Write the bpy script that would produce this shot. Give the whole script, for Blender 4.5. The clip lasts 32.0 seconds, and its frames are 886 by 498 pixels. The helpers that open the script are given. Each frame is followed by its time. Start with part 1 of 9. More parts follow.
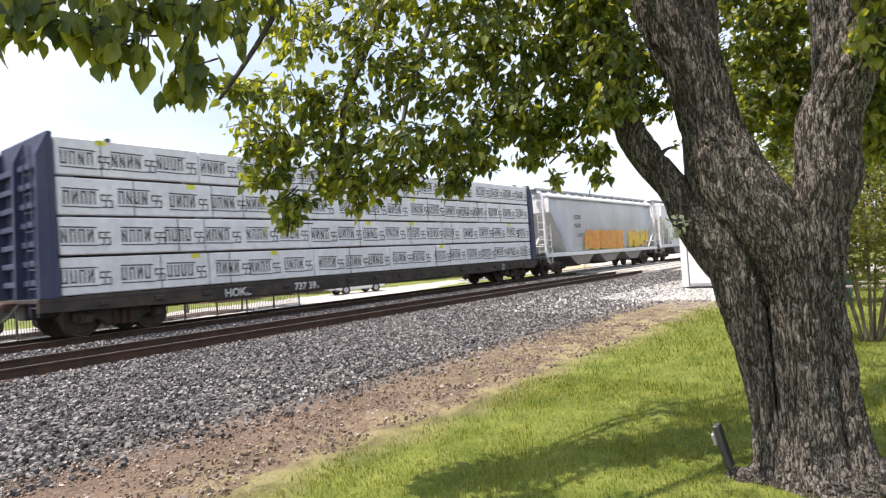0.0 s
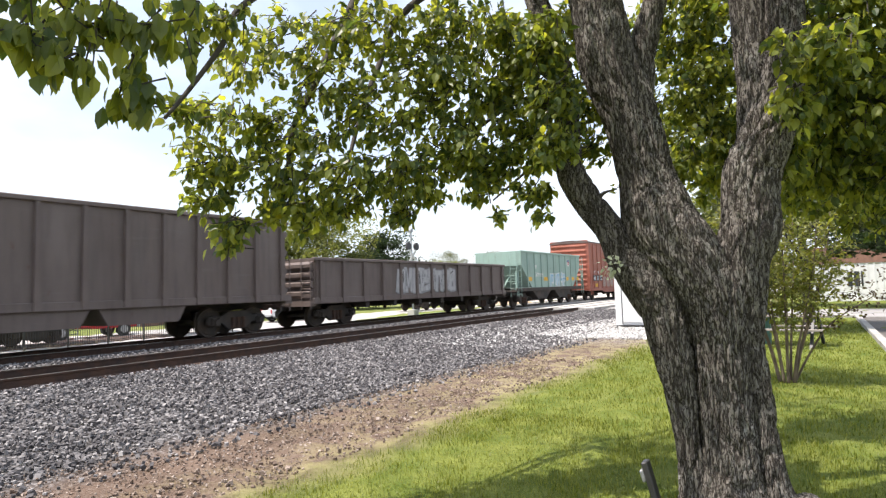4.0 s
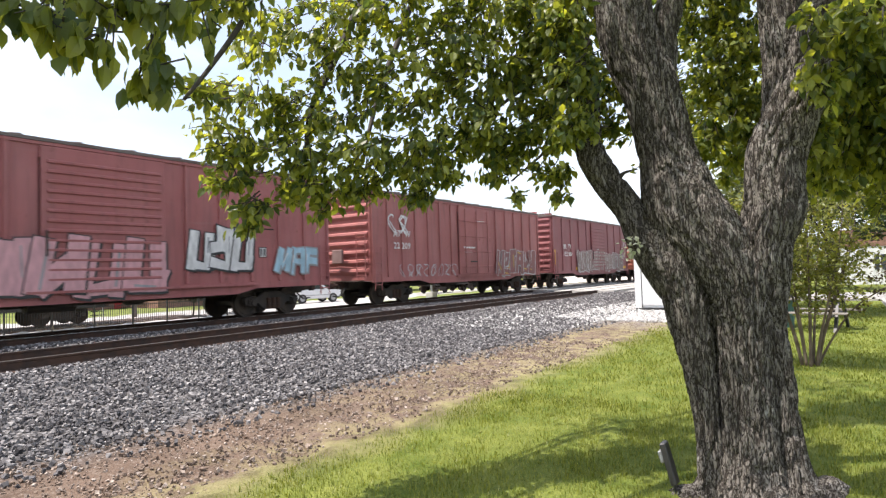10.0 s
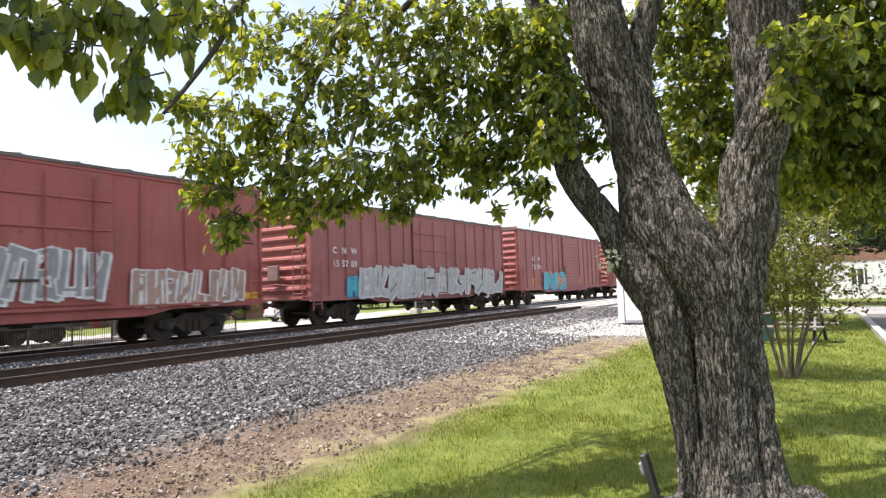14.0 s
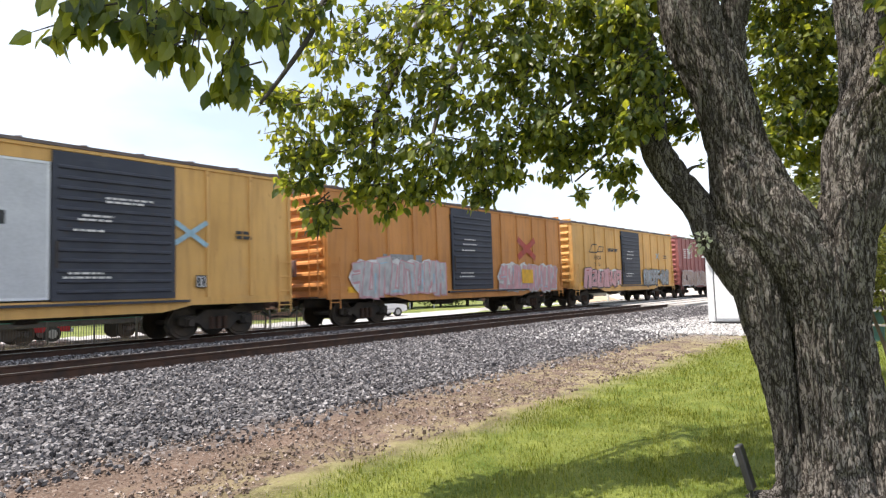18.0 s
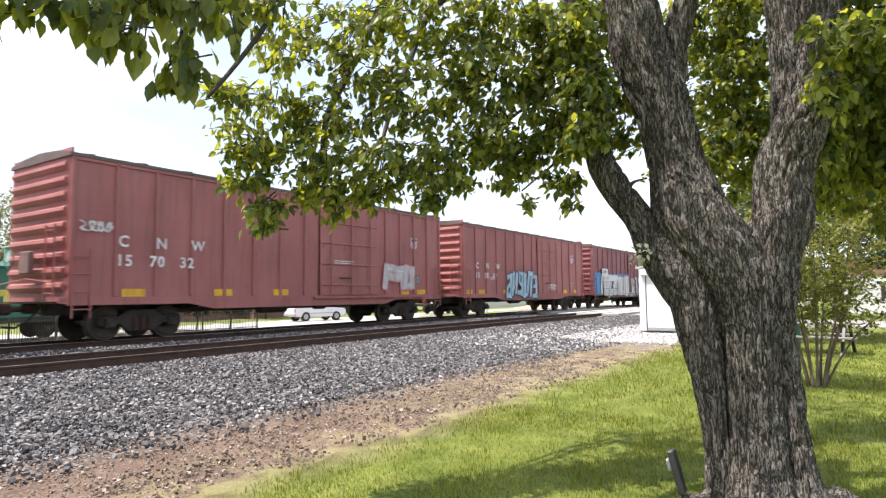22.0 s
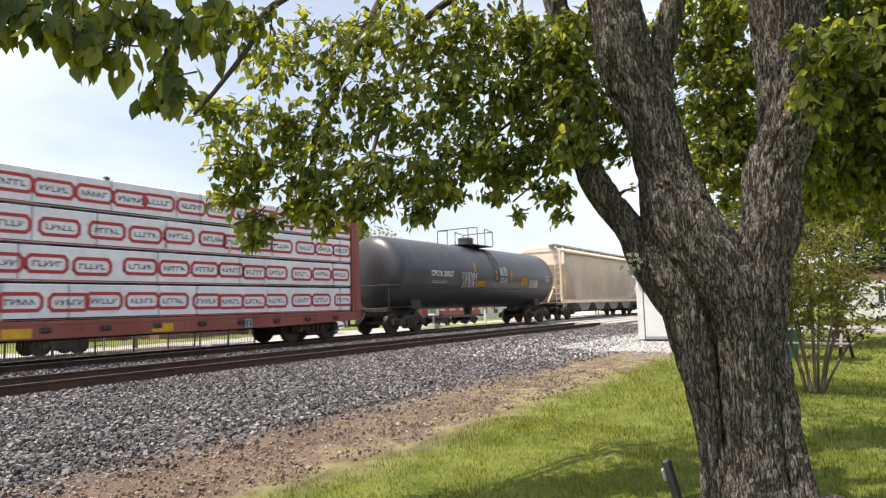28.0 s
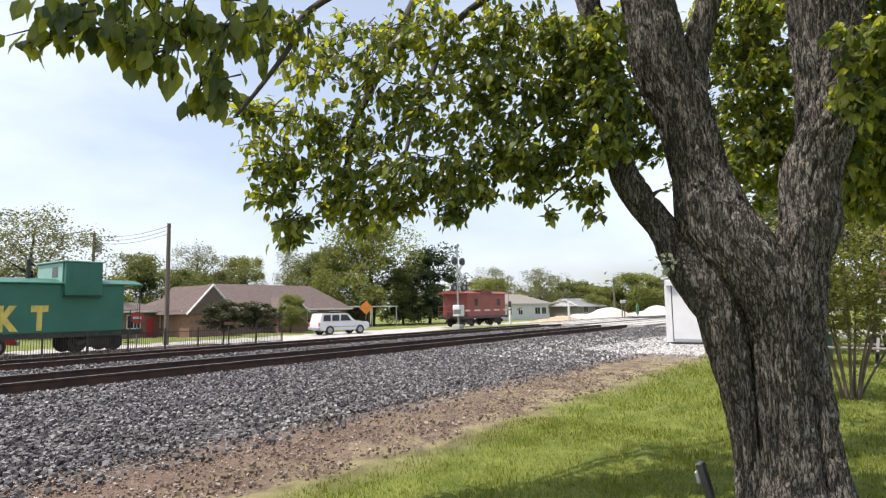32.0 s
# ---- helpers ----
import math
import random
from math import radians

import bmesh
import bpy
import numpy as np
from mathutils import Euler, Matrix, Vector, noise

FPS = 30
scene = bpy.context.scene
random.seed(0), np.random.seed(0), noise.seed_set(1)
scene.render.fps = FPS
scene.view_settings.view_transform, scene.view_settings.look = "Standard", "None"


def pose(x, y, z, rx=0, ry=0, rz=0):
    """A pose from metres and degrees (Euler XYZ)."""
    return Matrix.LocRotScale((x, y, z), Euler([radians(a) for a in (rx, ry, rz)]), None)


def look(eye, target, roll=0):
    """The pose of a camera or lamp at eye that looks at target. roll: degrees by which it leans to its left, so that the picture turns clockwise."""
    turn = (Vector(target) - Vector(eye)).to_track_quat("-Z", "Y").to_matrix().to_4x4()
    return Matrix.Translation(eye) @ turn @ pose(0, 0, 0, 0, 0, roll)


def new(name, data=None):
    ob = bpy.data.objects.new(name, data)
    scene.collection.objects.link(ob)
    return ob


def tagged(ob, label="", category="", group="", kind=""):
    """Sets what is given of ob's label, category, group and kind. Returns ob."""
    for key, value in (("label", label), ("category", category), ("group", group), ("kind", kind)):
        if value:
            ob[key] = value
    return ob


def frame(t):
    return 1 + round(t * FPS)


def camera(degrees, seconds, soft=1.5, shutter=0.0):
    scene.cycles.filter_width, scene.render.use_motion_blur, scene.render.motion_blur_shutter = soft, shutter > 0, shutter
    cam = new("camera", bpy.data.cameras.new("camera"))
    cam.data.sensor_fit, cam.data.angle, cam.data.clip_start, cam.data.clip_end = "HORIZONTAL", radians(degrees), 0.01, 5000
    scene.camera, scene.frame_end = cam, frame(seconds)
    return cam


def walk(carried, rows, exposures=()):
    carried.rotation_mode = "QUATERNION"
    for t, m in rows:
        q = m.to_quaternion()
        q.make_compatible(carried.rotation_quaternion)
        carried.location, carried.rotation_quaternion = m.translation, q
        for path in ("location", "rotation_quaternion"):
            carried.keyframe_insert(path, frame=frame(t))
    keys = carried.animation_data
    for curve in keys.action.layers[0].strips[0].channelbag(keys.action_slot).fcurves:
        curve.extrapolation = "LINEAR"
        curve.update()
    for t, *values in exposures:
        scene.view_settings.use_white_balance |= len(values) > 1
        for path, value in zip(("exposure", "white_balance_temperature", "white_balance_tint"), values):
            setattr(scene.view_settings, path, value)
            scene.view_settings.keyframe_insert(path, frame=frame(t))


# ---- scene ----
cam = camera(72.2, 32.0, soft=1.3, shutter=0.12)
# World: x runs along the tracks, y away from the lawn, z up from the top of the rails.
PATH = [
    (0, (0.059, 0.012, 1.231), (8.023, 6.056, 1.438), -4.02),
    (0.5, (0.057, 0.010, 1.234), (8.162, 5.863, 1.432), -3.49),
    (1, (0.046, 0.020, 1.230), (8.307, 5.644, 1.597), -2.34),
    (1.5, (0.046, 0.021, 1.229), (8.431, 5.452, 1.677), -1.52),
    (2, (0.042, 0.019, 1.232), (8.495, 5.340, 1.725), -1.20),
    (2.5, (0.036, 0.012, 1.230), (8.510, 5.289, 1.812), -1.48),
    (3, (0.032, 0.008, 1.232), (8.521, 5.255, 1.869), -1.72),
    (3.5, (0.024, 0.004, 1.235), (8.532, 5.218, 1.898), -1.89),
    (5.5, (0.033, 0.013, 1.235), (8.484, 5.312, 1.948), -1.82),
    (6, (0.030, 0.021, 1.234), (8.419, 5.417, 1.937), -1.38),
    (6.5, (0.031, 0.020, 1.234), (8.394, 5.457, 1.932), -1.53),
    (7, (0.036, 0.006, 1.238), (8.366, 5.489, 1.976), -2.00),
    (7.5, (0.037, 0.002, 1.237), (8.275, 5.623, 1.973), -2.58),
    (8, (0.036, 0.007, 1.232), (8.207, 5.729, 1.937), -2.66),
    (8.5, (0.038, 0.003, 1.236), (8.263, 5.652, 1.899), -2.77),
    (9, (0.044, 0.001, 1.227), (8.343, 5.545, 1.848), -2.86),
    (9.5, (0.029, 0.005, 1.223), (8.420, 5.421, 1.728), -1.83),
    (10, (0.031, 0.004, 1.222), (8.379, 5.495, 1.618), -1.82),
    (10.5, (0.039, -0.017, 1.224), (8.400, 5.453, 1.637), -2.18),
    (11, (0.041, -0.024, 1.228), (8.405, 5.435, 1.728), -2.20),
    (11.5, (0.027, -0.018, 1.230), (8.366, 5.471, 1.795), -1.52),
    (12, (0.021, -0.003, 1.231), (8.346, 5.505, 1.826), -1.13),
    (12.5, (0.011, 0.001, 1.232), (8.326, 5.521, 1.855), -0.55),
    (13, (0.026, -0.001, 1.234), (8.408, 5.416, 1.870), -1.27),
    (13.5, (0.032, -0.030, 1.228), (8.517, 5.219, 1.910), -2.25),
    (15.5, (-0.003, -0.019, 1.086), (8.297, 5.534, 1.615), -0.09),
    (16, (-0.006, 0.022, 1.090), (8.012, 5.972, 1.647), -0.32),
    (16.5, (-0.005, 0.016, 1.095), (7.780, 6.235, 1.941), -0.96),
    (17, (-0.019, -0.020, 1.090), (7.764, 6.188, 2.031), -2.23),
    (17.5, (-0.018, -0.029, 1.084), (7.753, 6.217, 1.847), -2.69),
    (18, (-0.016, -0.025, 1.084), (7.706, 6.292, 1.781), -1.88),
    (18.5, (-0.015, -0.008, 1.082), (7.967, 5.980, 1.742), -1.23),
    (19, (-0.017, 0.014, 1.079), (8.109, 5.810, 1.682), -0.92),
    (19.5, (-0.016, 0.025, 1.079), (8.193, 5.708, 1.633), -1.24),
    (20, (-0.027, 0.032, 1.081), (8.188, 5.700, 1.693), -0.09),
    (20.5, (-0.033, 0.034, 1.081), (8.188, 5.693, 1.703), -0.26),
    (21, (-0.043, 0.029, 1.082), (8.215, 5.628, 1.752), -0.42),
    (21.5, (-0.049, 0.030, 1.083), (8.213, 5.614, 1.819), -0.39),
    (22, (-0.043, 0.024, 1.085), (8.256, 5.552, 1.845), -0.64),
    (22.5, (-0.028, 0.013, 1.086), (8.112, 5.771, 1.853), -0.14),
    (23, (-0.013, -0.009, 1.083), (7.901, 6.057, 1.841), -0.59),
    (23.5, (-0.008, -0.013, 1.087), (7.877, 6.092, 1.839), -0.53),
    (24, (-0.021, -0.003, 1.086), (7.912, 6.033, 1.885), -0.77),
    (24.5, (-0.024, -0.008, 1.080), (7.973, 5.945, 1.866), -0.97),
    (26.5, (-0.021, -0.019, 1.083), (8.186, 5.626, 1.968), -2.66),
    (27, (-0.006, -0.030, 1.086), (8.255, 5.540, 1.938), -2.42),
    (27.5, (0.002, -0.027, 1.087), (8.299, 5.486, 1.964), -2.16),
    (28, (-0.010, -0.021, 1.089), (8.295, 5.468, 2.040), -1.59),
    (28.5, (-0.013, -0.015, 1.085), (8.266, 5.525, 1.961), -1.74),
    (29, (0.010, -0.007, 1.084), (8.143, 5.744, 1.964), -1.86),
    (29.5, (-0.000, -0.012, 1.090), (8.133, 5.728, 2.044), -1.77),
    (30, (-0.005, -0.011, 1.087), (8.181, 5.655, 2.029), -1.44),
    (30.5, (-0.016, -0.003, 1.087), (8.166, 5.668, 2.025), -1.70),
    (31, (-0.045, 0.008, 1.084), (8.057, 5.793, 2.025), -1.88),
    (31.5, (-0.059, 0.017, 1.081), (7.992, 5.873, 2.024), -1.29),
    (32, (-0.078, 0.008, 1.077), (7.998, 5.826, 2.051), -1.08),
]
walk(cam, [(t, look(eye, target, roll)) for t, eye, target, roll in PATH],
     exposures=[(0, 0.66, 6800, 16), (1, 0.69, 6800, 16), (2, 0.7, 6600, 15), (3.5, 0.74, 6600, 15), (6, 0.86, 6600, 15), (7, 0.9, 6600, 15), (8, 1.02, 6600, 15), (9, 0.92, 6600, 15), (10, 0.8, 6600, 15), (12, 0.8, 6600, 15), (13.5, 0.84, 6600, 15), (16, 0.74, 6600, 15), (17, 0.6, 6600, 15), (18, 0.7, 6600, 15), (20, 0.74, 6600, 15), (21, 0.76, 6600, 15), (22, 0.92, 6600, 15), (23, 0.84, 6600, 15), (24, 0.64, 6600, 15), (27, 0.62, 6950, 15), (28, 0.48, 6950, 15), (29, 0.9, 6950, 15), (30, 0.64, 6950, 15), (31, 0.78, 6600, 15), (32, 0.38, 6600, 15)])

# ---- light ----
SUN_ELEV, SUN_AZ = radians(66), radians(143)   # azimuth of the sun, counted from +x towards +y
world = bpy.data.worlds.new("sky")
scene.world = world
world.use_nodes = True
wn, wl = world.node_tree.nodes, world.node_tree.links
sky = wn.new("ShaderNodeTexSky")
sky.sky_type, sky.sun_disc = "NISHITA", False
sky.sun_elevation, sky.sun_rotation = SUN_ELEV, radians(90) - SUN_AZ
sky.air_density, sky.dust_density, sky.ozone_density = 1.0, 2.5, 1.0
cloud_coord = wn.new("ShaderNodeTexCoord")
cloud_map = wn.new("ShaderNodeMapping")
cloud_map.inputs["Scale"].default_value = (1.0, 1.0, 2.6)
cloud_noise = wn.new("ShaderNodeTexNoise")
cloud_noise.inputs["Scale"].default_value, cloud_noise.inputs["Detail"].default_value = 2.2, 6.0
cloud_ramp = wn.new("ShaderNodeValToRGB")
cloud_ramp.color_ramp.elements[0].position, cloud_ramp.color_ramp.elements[1].position = 0.36, 0.7
cloud_ramp.color_ramp.elements[0].color = (0.30, 0.30, 0.30, 1)
cloud_ramp.color_ramp.elements[1].color = (0.85, 0.85, 0.85, 1)
cloud_mix = wn.new("ShaderNodeMixRGB")
cloud_mix.inputs["Color2"].default_value = (5.6, 6.3, 6.9, 1)
wl.new(cloud_coord.outputs["Generated"], cloud_map.inputs["Vector"])
wl.new(cloud_map.outputs["Vector"], cloud_noise.inputs["Vector"])
wl.new(cloud_noise.outputs["Fac"], cloud_ramp.inputs["Fac"])
wl.new(cloud_ramp.outputs["Color"], cloud_mix.inputs["Fac"])
wl.new(sky.outputs["Color"], cloud_mix.inputs["Color1"])
wl.new(cloud_mix.outputs["Color"], wn["Background"].inputs["Color"])
wn["Background"].inputs["Strength"].default_value = 0.15
sun = new("sun", bpy.data.lights.new("sun", "SUN"))
sun.data.energy, sun.data.angle, sun.data.color = 4.6, radians(0.7), (1.0, 0.95, 0.87)
sun_way = Vector((math.cos(SUN_AZ) * math.cos(SUN_ELEV), math.sin(SUN_AZ) * math.cos(SUN_ELEV), math.sin(SUN_ELEV)))
sun.matrix_world = look(sun_way * 60, (0, 0, 0))


# ---- materials ----
def nodes_of(name):
    m = bpy.data.materials.new(name)
    m.use_nodes = True
    return m, m.node_tree.nodes, m.node_tree.links, m.node_tree.nodes["Principled BSDF"]


def noise_node(n, l, coord, scale, detail=4.0, stretch=(1, 1, 1)):
    mp = n.new("ShaderNodeMapping")
    mp.inputs["Scale"].default_value = stretch
    l.new(coord, mp.inputs["Vector"])
    t = n.new("ShaderNodeTexNoise")
    t.inputs["Scale"].default_value, t.inputs["Detail"].default_value = scale, detail
    l.new(mp.outputs["Vector"], t.inputs["Vector"])
    return t.outputs["Fac"]


def ramp_node(n, l, fac, a, b, ca=(0, 0, 0), cb=(1, 1, 1)):
    r = n.new("ShaderNodeValToRGB")
    r.color_ramp.elements[0].position, r.color_ramp.elements[1].position = a, b
    r.color_ramp.elements[0].color, r.color_ramp.elements[1].color = (*ca, 1), (*cb, 1)
    l.new(fac, r.inputs["Fac"])
    return r.outputs["Color"]


def mix_node(n, l, fac, a, b, mode="MIX"):
    m = n.new("ShaderNodeMixRGB")
    m.blend_type = mode
    for key, v in (("Fac", fac), ("Color1", a), ("Color2", b)):
        if isinstance(v, (int, float)):
            m.inputs[key].default_value = v
        elif isinstance(v, tuple):
            m.inputs[key].default_value = (*v, 1)
        else:
            l.new(v, m.inputs[key])
    return m.outputs["Color"]


def bump_node(n, l, height, bsdf, strength, distance=0.02):
    b = n.new("ShaderNodeBump")
    b.inputs["Strength"].default_value, b.inputs["Distance"].default_value = strength, distance
    l.new(height, b.inputs["Height"])
    l.new(b.outputs["Normal"], bsdf.inputs["Normal"])


def surface(name, col, col2=None, scale=3.0, rough=0.7, metal=0.0, bump=0.15, grain=40.0, vary=0.0, stretch=(1, 1, 1)):
    """A plain surface with two scales of change: broad patches towards col2 and a fine grain."""
    m, n, l, p = nodes_of(name)
    co = n.new("ShaderNodeTexCoord").outputs["Object"]
    broad = ramp_node(n, l, noise_node(n, l, co, scale, 5, stretch), 0.35, 0.7)
    out = mix_node(n, l, broad, col, col2 or tuple(c * 0.72 for c in col))
    fine = noise_node(n, l, co, grain, 3)
    out = mix_node(n, l, 0.22, out, ramp_node(n, l, fine, 0.3, 0.75, (0.25, 0.25, 0.25), (1, 1, 1)), "MULTIPLY")
    if vary:
        info = n.new("ShaderNodeObjectInfo")
        out = mix_node(n, l, vary, out, ramp_node(n, l, info.outputs["Random"], 0, 1, (0.35, 0.35, 0.35), (1, 1, 1)), "MULTIPLY")
    l.new(out, p.inputs["Base Color"])
    p.inputs["Roughness"].default_value, p.inputs["Metallic"].default_value = rough, metal
    if bump:
        bump_node(n, l, fine, p, bump, 0.01)
    return m


def car_paint(name, col, grime=(0.055, 0.04, 0.033), rust=(0.12, 0.045, 0.02), dirt=0.55, rough=0.6):
    """Weathered rolling-stock paint: faded panels, streaks that run down, scuffs along the car, rust spots."""
    m, n, l, p = nodes_of(name)
    co = n.new("ShaderNodeTexCoord").outputs["Object"]
    fade = ramp_node(n, l, noise_node(n, l, co, 0.55, 5), 0.3, 0.75)
    out = mix_node(n, l, fade, col, tuple(min(1, c * 1.3 + 0.02) for c in col))
    chalk = ramp_node(n, l, noise_node(n, l, co, 1.1, 7, (1.0, 1.0, 0.35)), 0.46, 0.78, (0, 0, 0), (0.28, 0.28, 0.28))
    out = mix_node(n, l, chalk, out, tuple(min(1, c * 0.75 + 0.11) for c in col))
    streak = ramp_node(n, l, noise_node(n, l, co, 2.6, 6, (2.2, 2.2, 0.22)), 0.48, 0.84, (0, 0, 0), (dirt * 0.8, dirt * 0.8, dirt * 0.8))
    out = mix_node(n, l, streak, out, grime)
    run = ramp_node(n, l, noise_node(n, l, co, 9.0, 6, (2.4, 2.4, 0.09)), 0.58, 0.78, (0, 0, 0), (dirt * 0.4, dirt * 0.4, dirt * 0.4))
    out = mix_node(n, l, run, out, tuple(c * 0.55 for c in col))
    scuff = ramp_node(n, l, noise_node(n, l, co, 3.0, 8, (0.25, 1, 2.6)), 0.60, 0.74, (0, 0, 0), (0.14, 0.14, 0.14))
    out = mix_node(n, l, scuff, out, tuple(min(1, c * 0.6 + 0.16) for c in col))
    spots = ramp_node(n, l, noise_node(n, l, co, 5.0, 8, (1, 1, 0.6)), 0.66, 0.76, (0, 0, 0), (0.6, 0.6, 0.6))
    out = mix_node(n, l, spots, out, rust)
    fine = noise_node(n, l, co, 60, 3)
    out = mix_node(n, l, 0.15, out, ramp_node(n, l, fine, 0.3, 0.75, (0.3, 0.3, 0.3), (1, 1, 1)), "MULTIPLY")
    l.new(out, p.inputs["Base Color"])
    l.new(ramp_node(n, l, spots, 0.0, 1.0, (rough, rough, rough), (0.9, 0.9, 0.9)), p.inputs["Roughness"])
    bump_node(n, l, noise_node(n, l, co, 1.6, 3), p, 0.35, 0.025)
    return m


def flat_paint(name, col, rough=0.6):
    """Stencil and spray paint: worn thin here and there."""
    m, n, l, p = nodes_of(name)
    co = n.new("ShaderNodeTexCoord").outputs["Object"]
    worn = ramp_node(n, l, noise_node(n, l, co, 7, 6, (1, 1, 0.4)), 0.35, 0.72)
    l.new(mix_node(n, l, worn, col, tuple(c * 0.62 + 0.02 for c in col)), p.inputs["Base Color"])
    p.inputs["Roughness"].default_value = rough
    return m


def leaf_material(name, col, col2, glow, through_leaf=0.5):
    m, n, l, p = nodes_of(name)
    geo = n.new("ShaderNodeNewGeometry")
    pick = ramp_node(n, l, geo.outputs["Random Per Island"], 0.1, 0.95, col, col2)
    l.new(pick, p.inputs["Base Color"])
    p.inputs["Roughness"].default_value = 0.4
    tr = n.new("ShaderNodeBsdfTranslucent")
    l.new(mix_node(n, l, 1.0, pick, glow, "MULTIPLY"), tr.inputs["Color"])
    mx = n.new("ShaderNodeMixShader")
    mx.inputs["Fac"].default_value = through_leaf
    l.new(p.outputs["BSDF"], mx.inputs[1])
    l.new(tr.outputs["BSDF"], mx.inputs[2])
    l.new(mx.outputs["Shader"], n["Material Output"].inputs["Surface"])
    return m


STEEL_DARK = surface("dark_steel", (0.030, 0.027, 0.025), (0.075, 0.055, 0.042), 2.5, 0.75, 0.0, 0.3, 25)
STEEL_RUST = surface("rusty_steel", (0.085, 0.042, 0.026), (0.035, 0.024, 0.02), 5, 0.8, 0.0, 0.35, 45)
RAIL_TOP = surface("polished_rail", (0.55, 0.53, 0.50), (0.42, 0.38, 0.34), 6, 0.3, 0.9, 0.03, 60)
WHEEL_STEEL = surface("wheel_steel", (0.05, 0.042, 0.037), (0.10, 0.07, 0.05), 4, 0.6, 0.3, 0.15, 30)
TIE_WOOD = surface("creosote_timber", (0.045, 0.034, 0.027), (0.10, 0.08, 0.065), 4, 0.9, 0, 0.5, 35, 0.4, (0.3, 4, 1))
WHITE_METAL = surface("white_painted_metal", (0.78, 0.79, 0.80), (0.66, 0.67, 0.68), 1.2, 0.45, 0, 0.04, 30)
GALVANISED = surface("galvanised_steel", (0.42, 0.43, 0.44), (0.30, 0.31, 0.32), 4, 0.5, 0.5, 0.08, 30)
BLACK_METAL = surface("black_metal", (0.02, 0.02, 0.021), (0.045, 0.043, 0.042), 3, 0.5, 0, 0.1, 30)
RUBBER = surface("black_rubber", (0.022, 0.022, 0.022), (0.05, 0.048, 0.045), 6, 0.85, 0, 0.2, 50)
CONCRETE = surface("pale_concrete", (0.46, 0.44, 0.41), (0.33, 0.32, 0.30), 1.5, 0.9, 0, 0.25, 30)
SAFETY_YELLOW = flat_paint("yellow_reflector", (0.78, 0.42, 0.02))
STENCIL_WHITE = flat_paint("white_stencil", (0.72, 0.70, 0.68))
STENCIL_BLACK = flat_paint("black_stencil", (0.03, 0.03, 0.032))


# ---- building helpers ----
def part(name, bm, material, parent=None, label="", smooth=False):
    """Links a bmesh as one mesh object under a thing or a part."""
    me = bpy.data.meshes.new(name)
    bm.to_mesh(me)
    bm.free()
    me.materials.append(material)
    if smooth:
        me.polygons.foreach_set("use_smooth", [True] * len(me.polygons))
    ob = new(name, me)
    ob.parent = parent
    return tagged(ob, label)


def shared(name, me, parent, m=None, label=""):
    """One more object on a mesh that others use too."""
    ob = new(name, me)
    ob.parent = parent
    if m is not None:
        ob.matrix_basis = m
    return tagged(ob, label)


def mesh_of(name, bm, material, smooth=False):
    me = bpy.data.meshes.new(name)
    bm.to_mesh(me)
    bm.free()
    me.materials.append(material)
    if smooth:
        me.polygons.foreach_set("use_smooth", [True] * len(me.polygons))
    return me


def thing(name, m, label, category, group="", kind=""):
    ob = new(name)
    ob.empty_display_size = 0.3
    ob.matrix_basis = m
    return tagged(ob, label, category, group, kind)


def box(bm, x0, x1, y0, y1, z0, z1, bevel=0.0, m=None):
    r = bmesh.ops.create_cube(bm, size=1.0)
    vs = r["verts"]
    bmesh.ops.scale(bm, vec=(x1 - x0, y1 - y0, z1 - z0), verts=vs)
    bmesh.ops.translate(bm, vec=((x0 + x1) / 2, (y0 + y1) / 2, (z0 + z1) / 2), verts=vs)
    if m is not None:
        bmesh.ops.transform(bm, matrix=m, verts=vs)
    if bevel:
        es = list({e for v in vs for e in v.link_edges})
        bmesh.ops.bevel(bm, geom=es, offset=bevel, segments=1, affect="EDGES")
    return bm


def bx(x0, x1, y0, y1, z0, z1, bevel=0.0):
    return box(bmesh.new(), x0, x1, y0, y1, z0, z1, bevel)


def cyl(bm, a, b, r0, r1=None, seg=12, caps=True):
    """A round bar from a to b."""
    a, b = Vector(a), Vector(b)
    d = b - a
    m = Matrix.Translation((a + b) / 2) @ d.to_track_quat("Z", "Y").to_matrix().to_4x4()
    bmesh.ops.create_cone(bm, cap_ends=caps, segments=seg, radius1=r0, radius2=r0 if r1 is None else r1, depth=d.length, matrix=m)
    return bm


def rod(a, b, r0, r1=None, seg=12):
    return cyl(bmesh.new(), a, b, r0, r1, seg)


def pipe(bm, points, r, seg=6):
    for a, b in zip(points, points[1:]):
        cyl(bm, a, b, r, r, seg)
    return bm


def prism(bm, outline, y0, y1):
    """An outline in x and z, pulled from y0 to y1."""
    near = [bm.verts.new((x, y0, z)) for x, z in outline]
    far = [bm.verts.new((x, y1, z)) for x, z in outline]
    bm.faces.new(near)
    bm.faces.new(far[::-1])
    k = len(outline)
    for i in range(k):
        bm.faces.new((near[i], far[i], far[(i + 1) % k], near[(i + 1) % k]))
    bmesh.ops.recalc_face_normals(bm, faces=bm.faces)
    return bm


def prism_x(bm, outline, x0, x1):
    """An outline in y and z, pulled from x0 to x1."""
    near = [bm.verts.new((x0, y, z)) for y, z in outline]
    far = [bm.verts.new((x1, y, z)) for y, z in outline]
    bm.faces.new(near)
    bm.faces.new(far[::-1])
    k = len(outline)
    for i in range(k):
        bm.faces.new((near[i], far[i], far[(i + 1) % k], near[(i + 1) % k]))
    bmesh.ops.recalc_face_normals(bm, faces=bm.faces)
    return bm


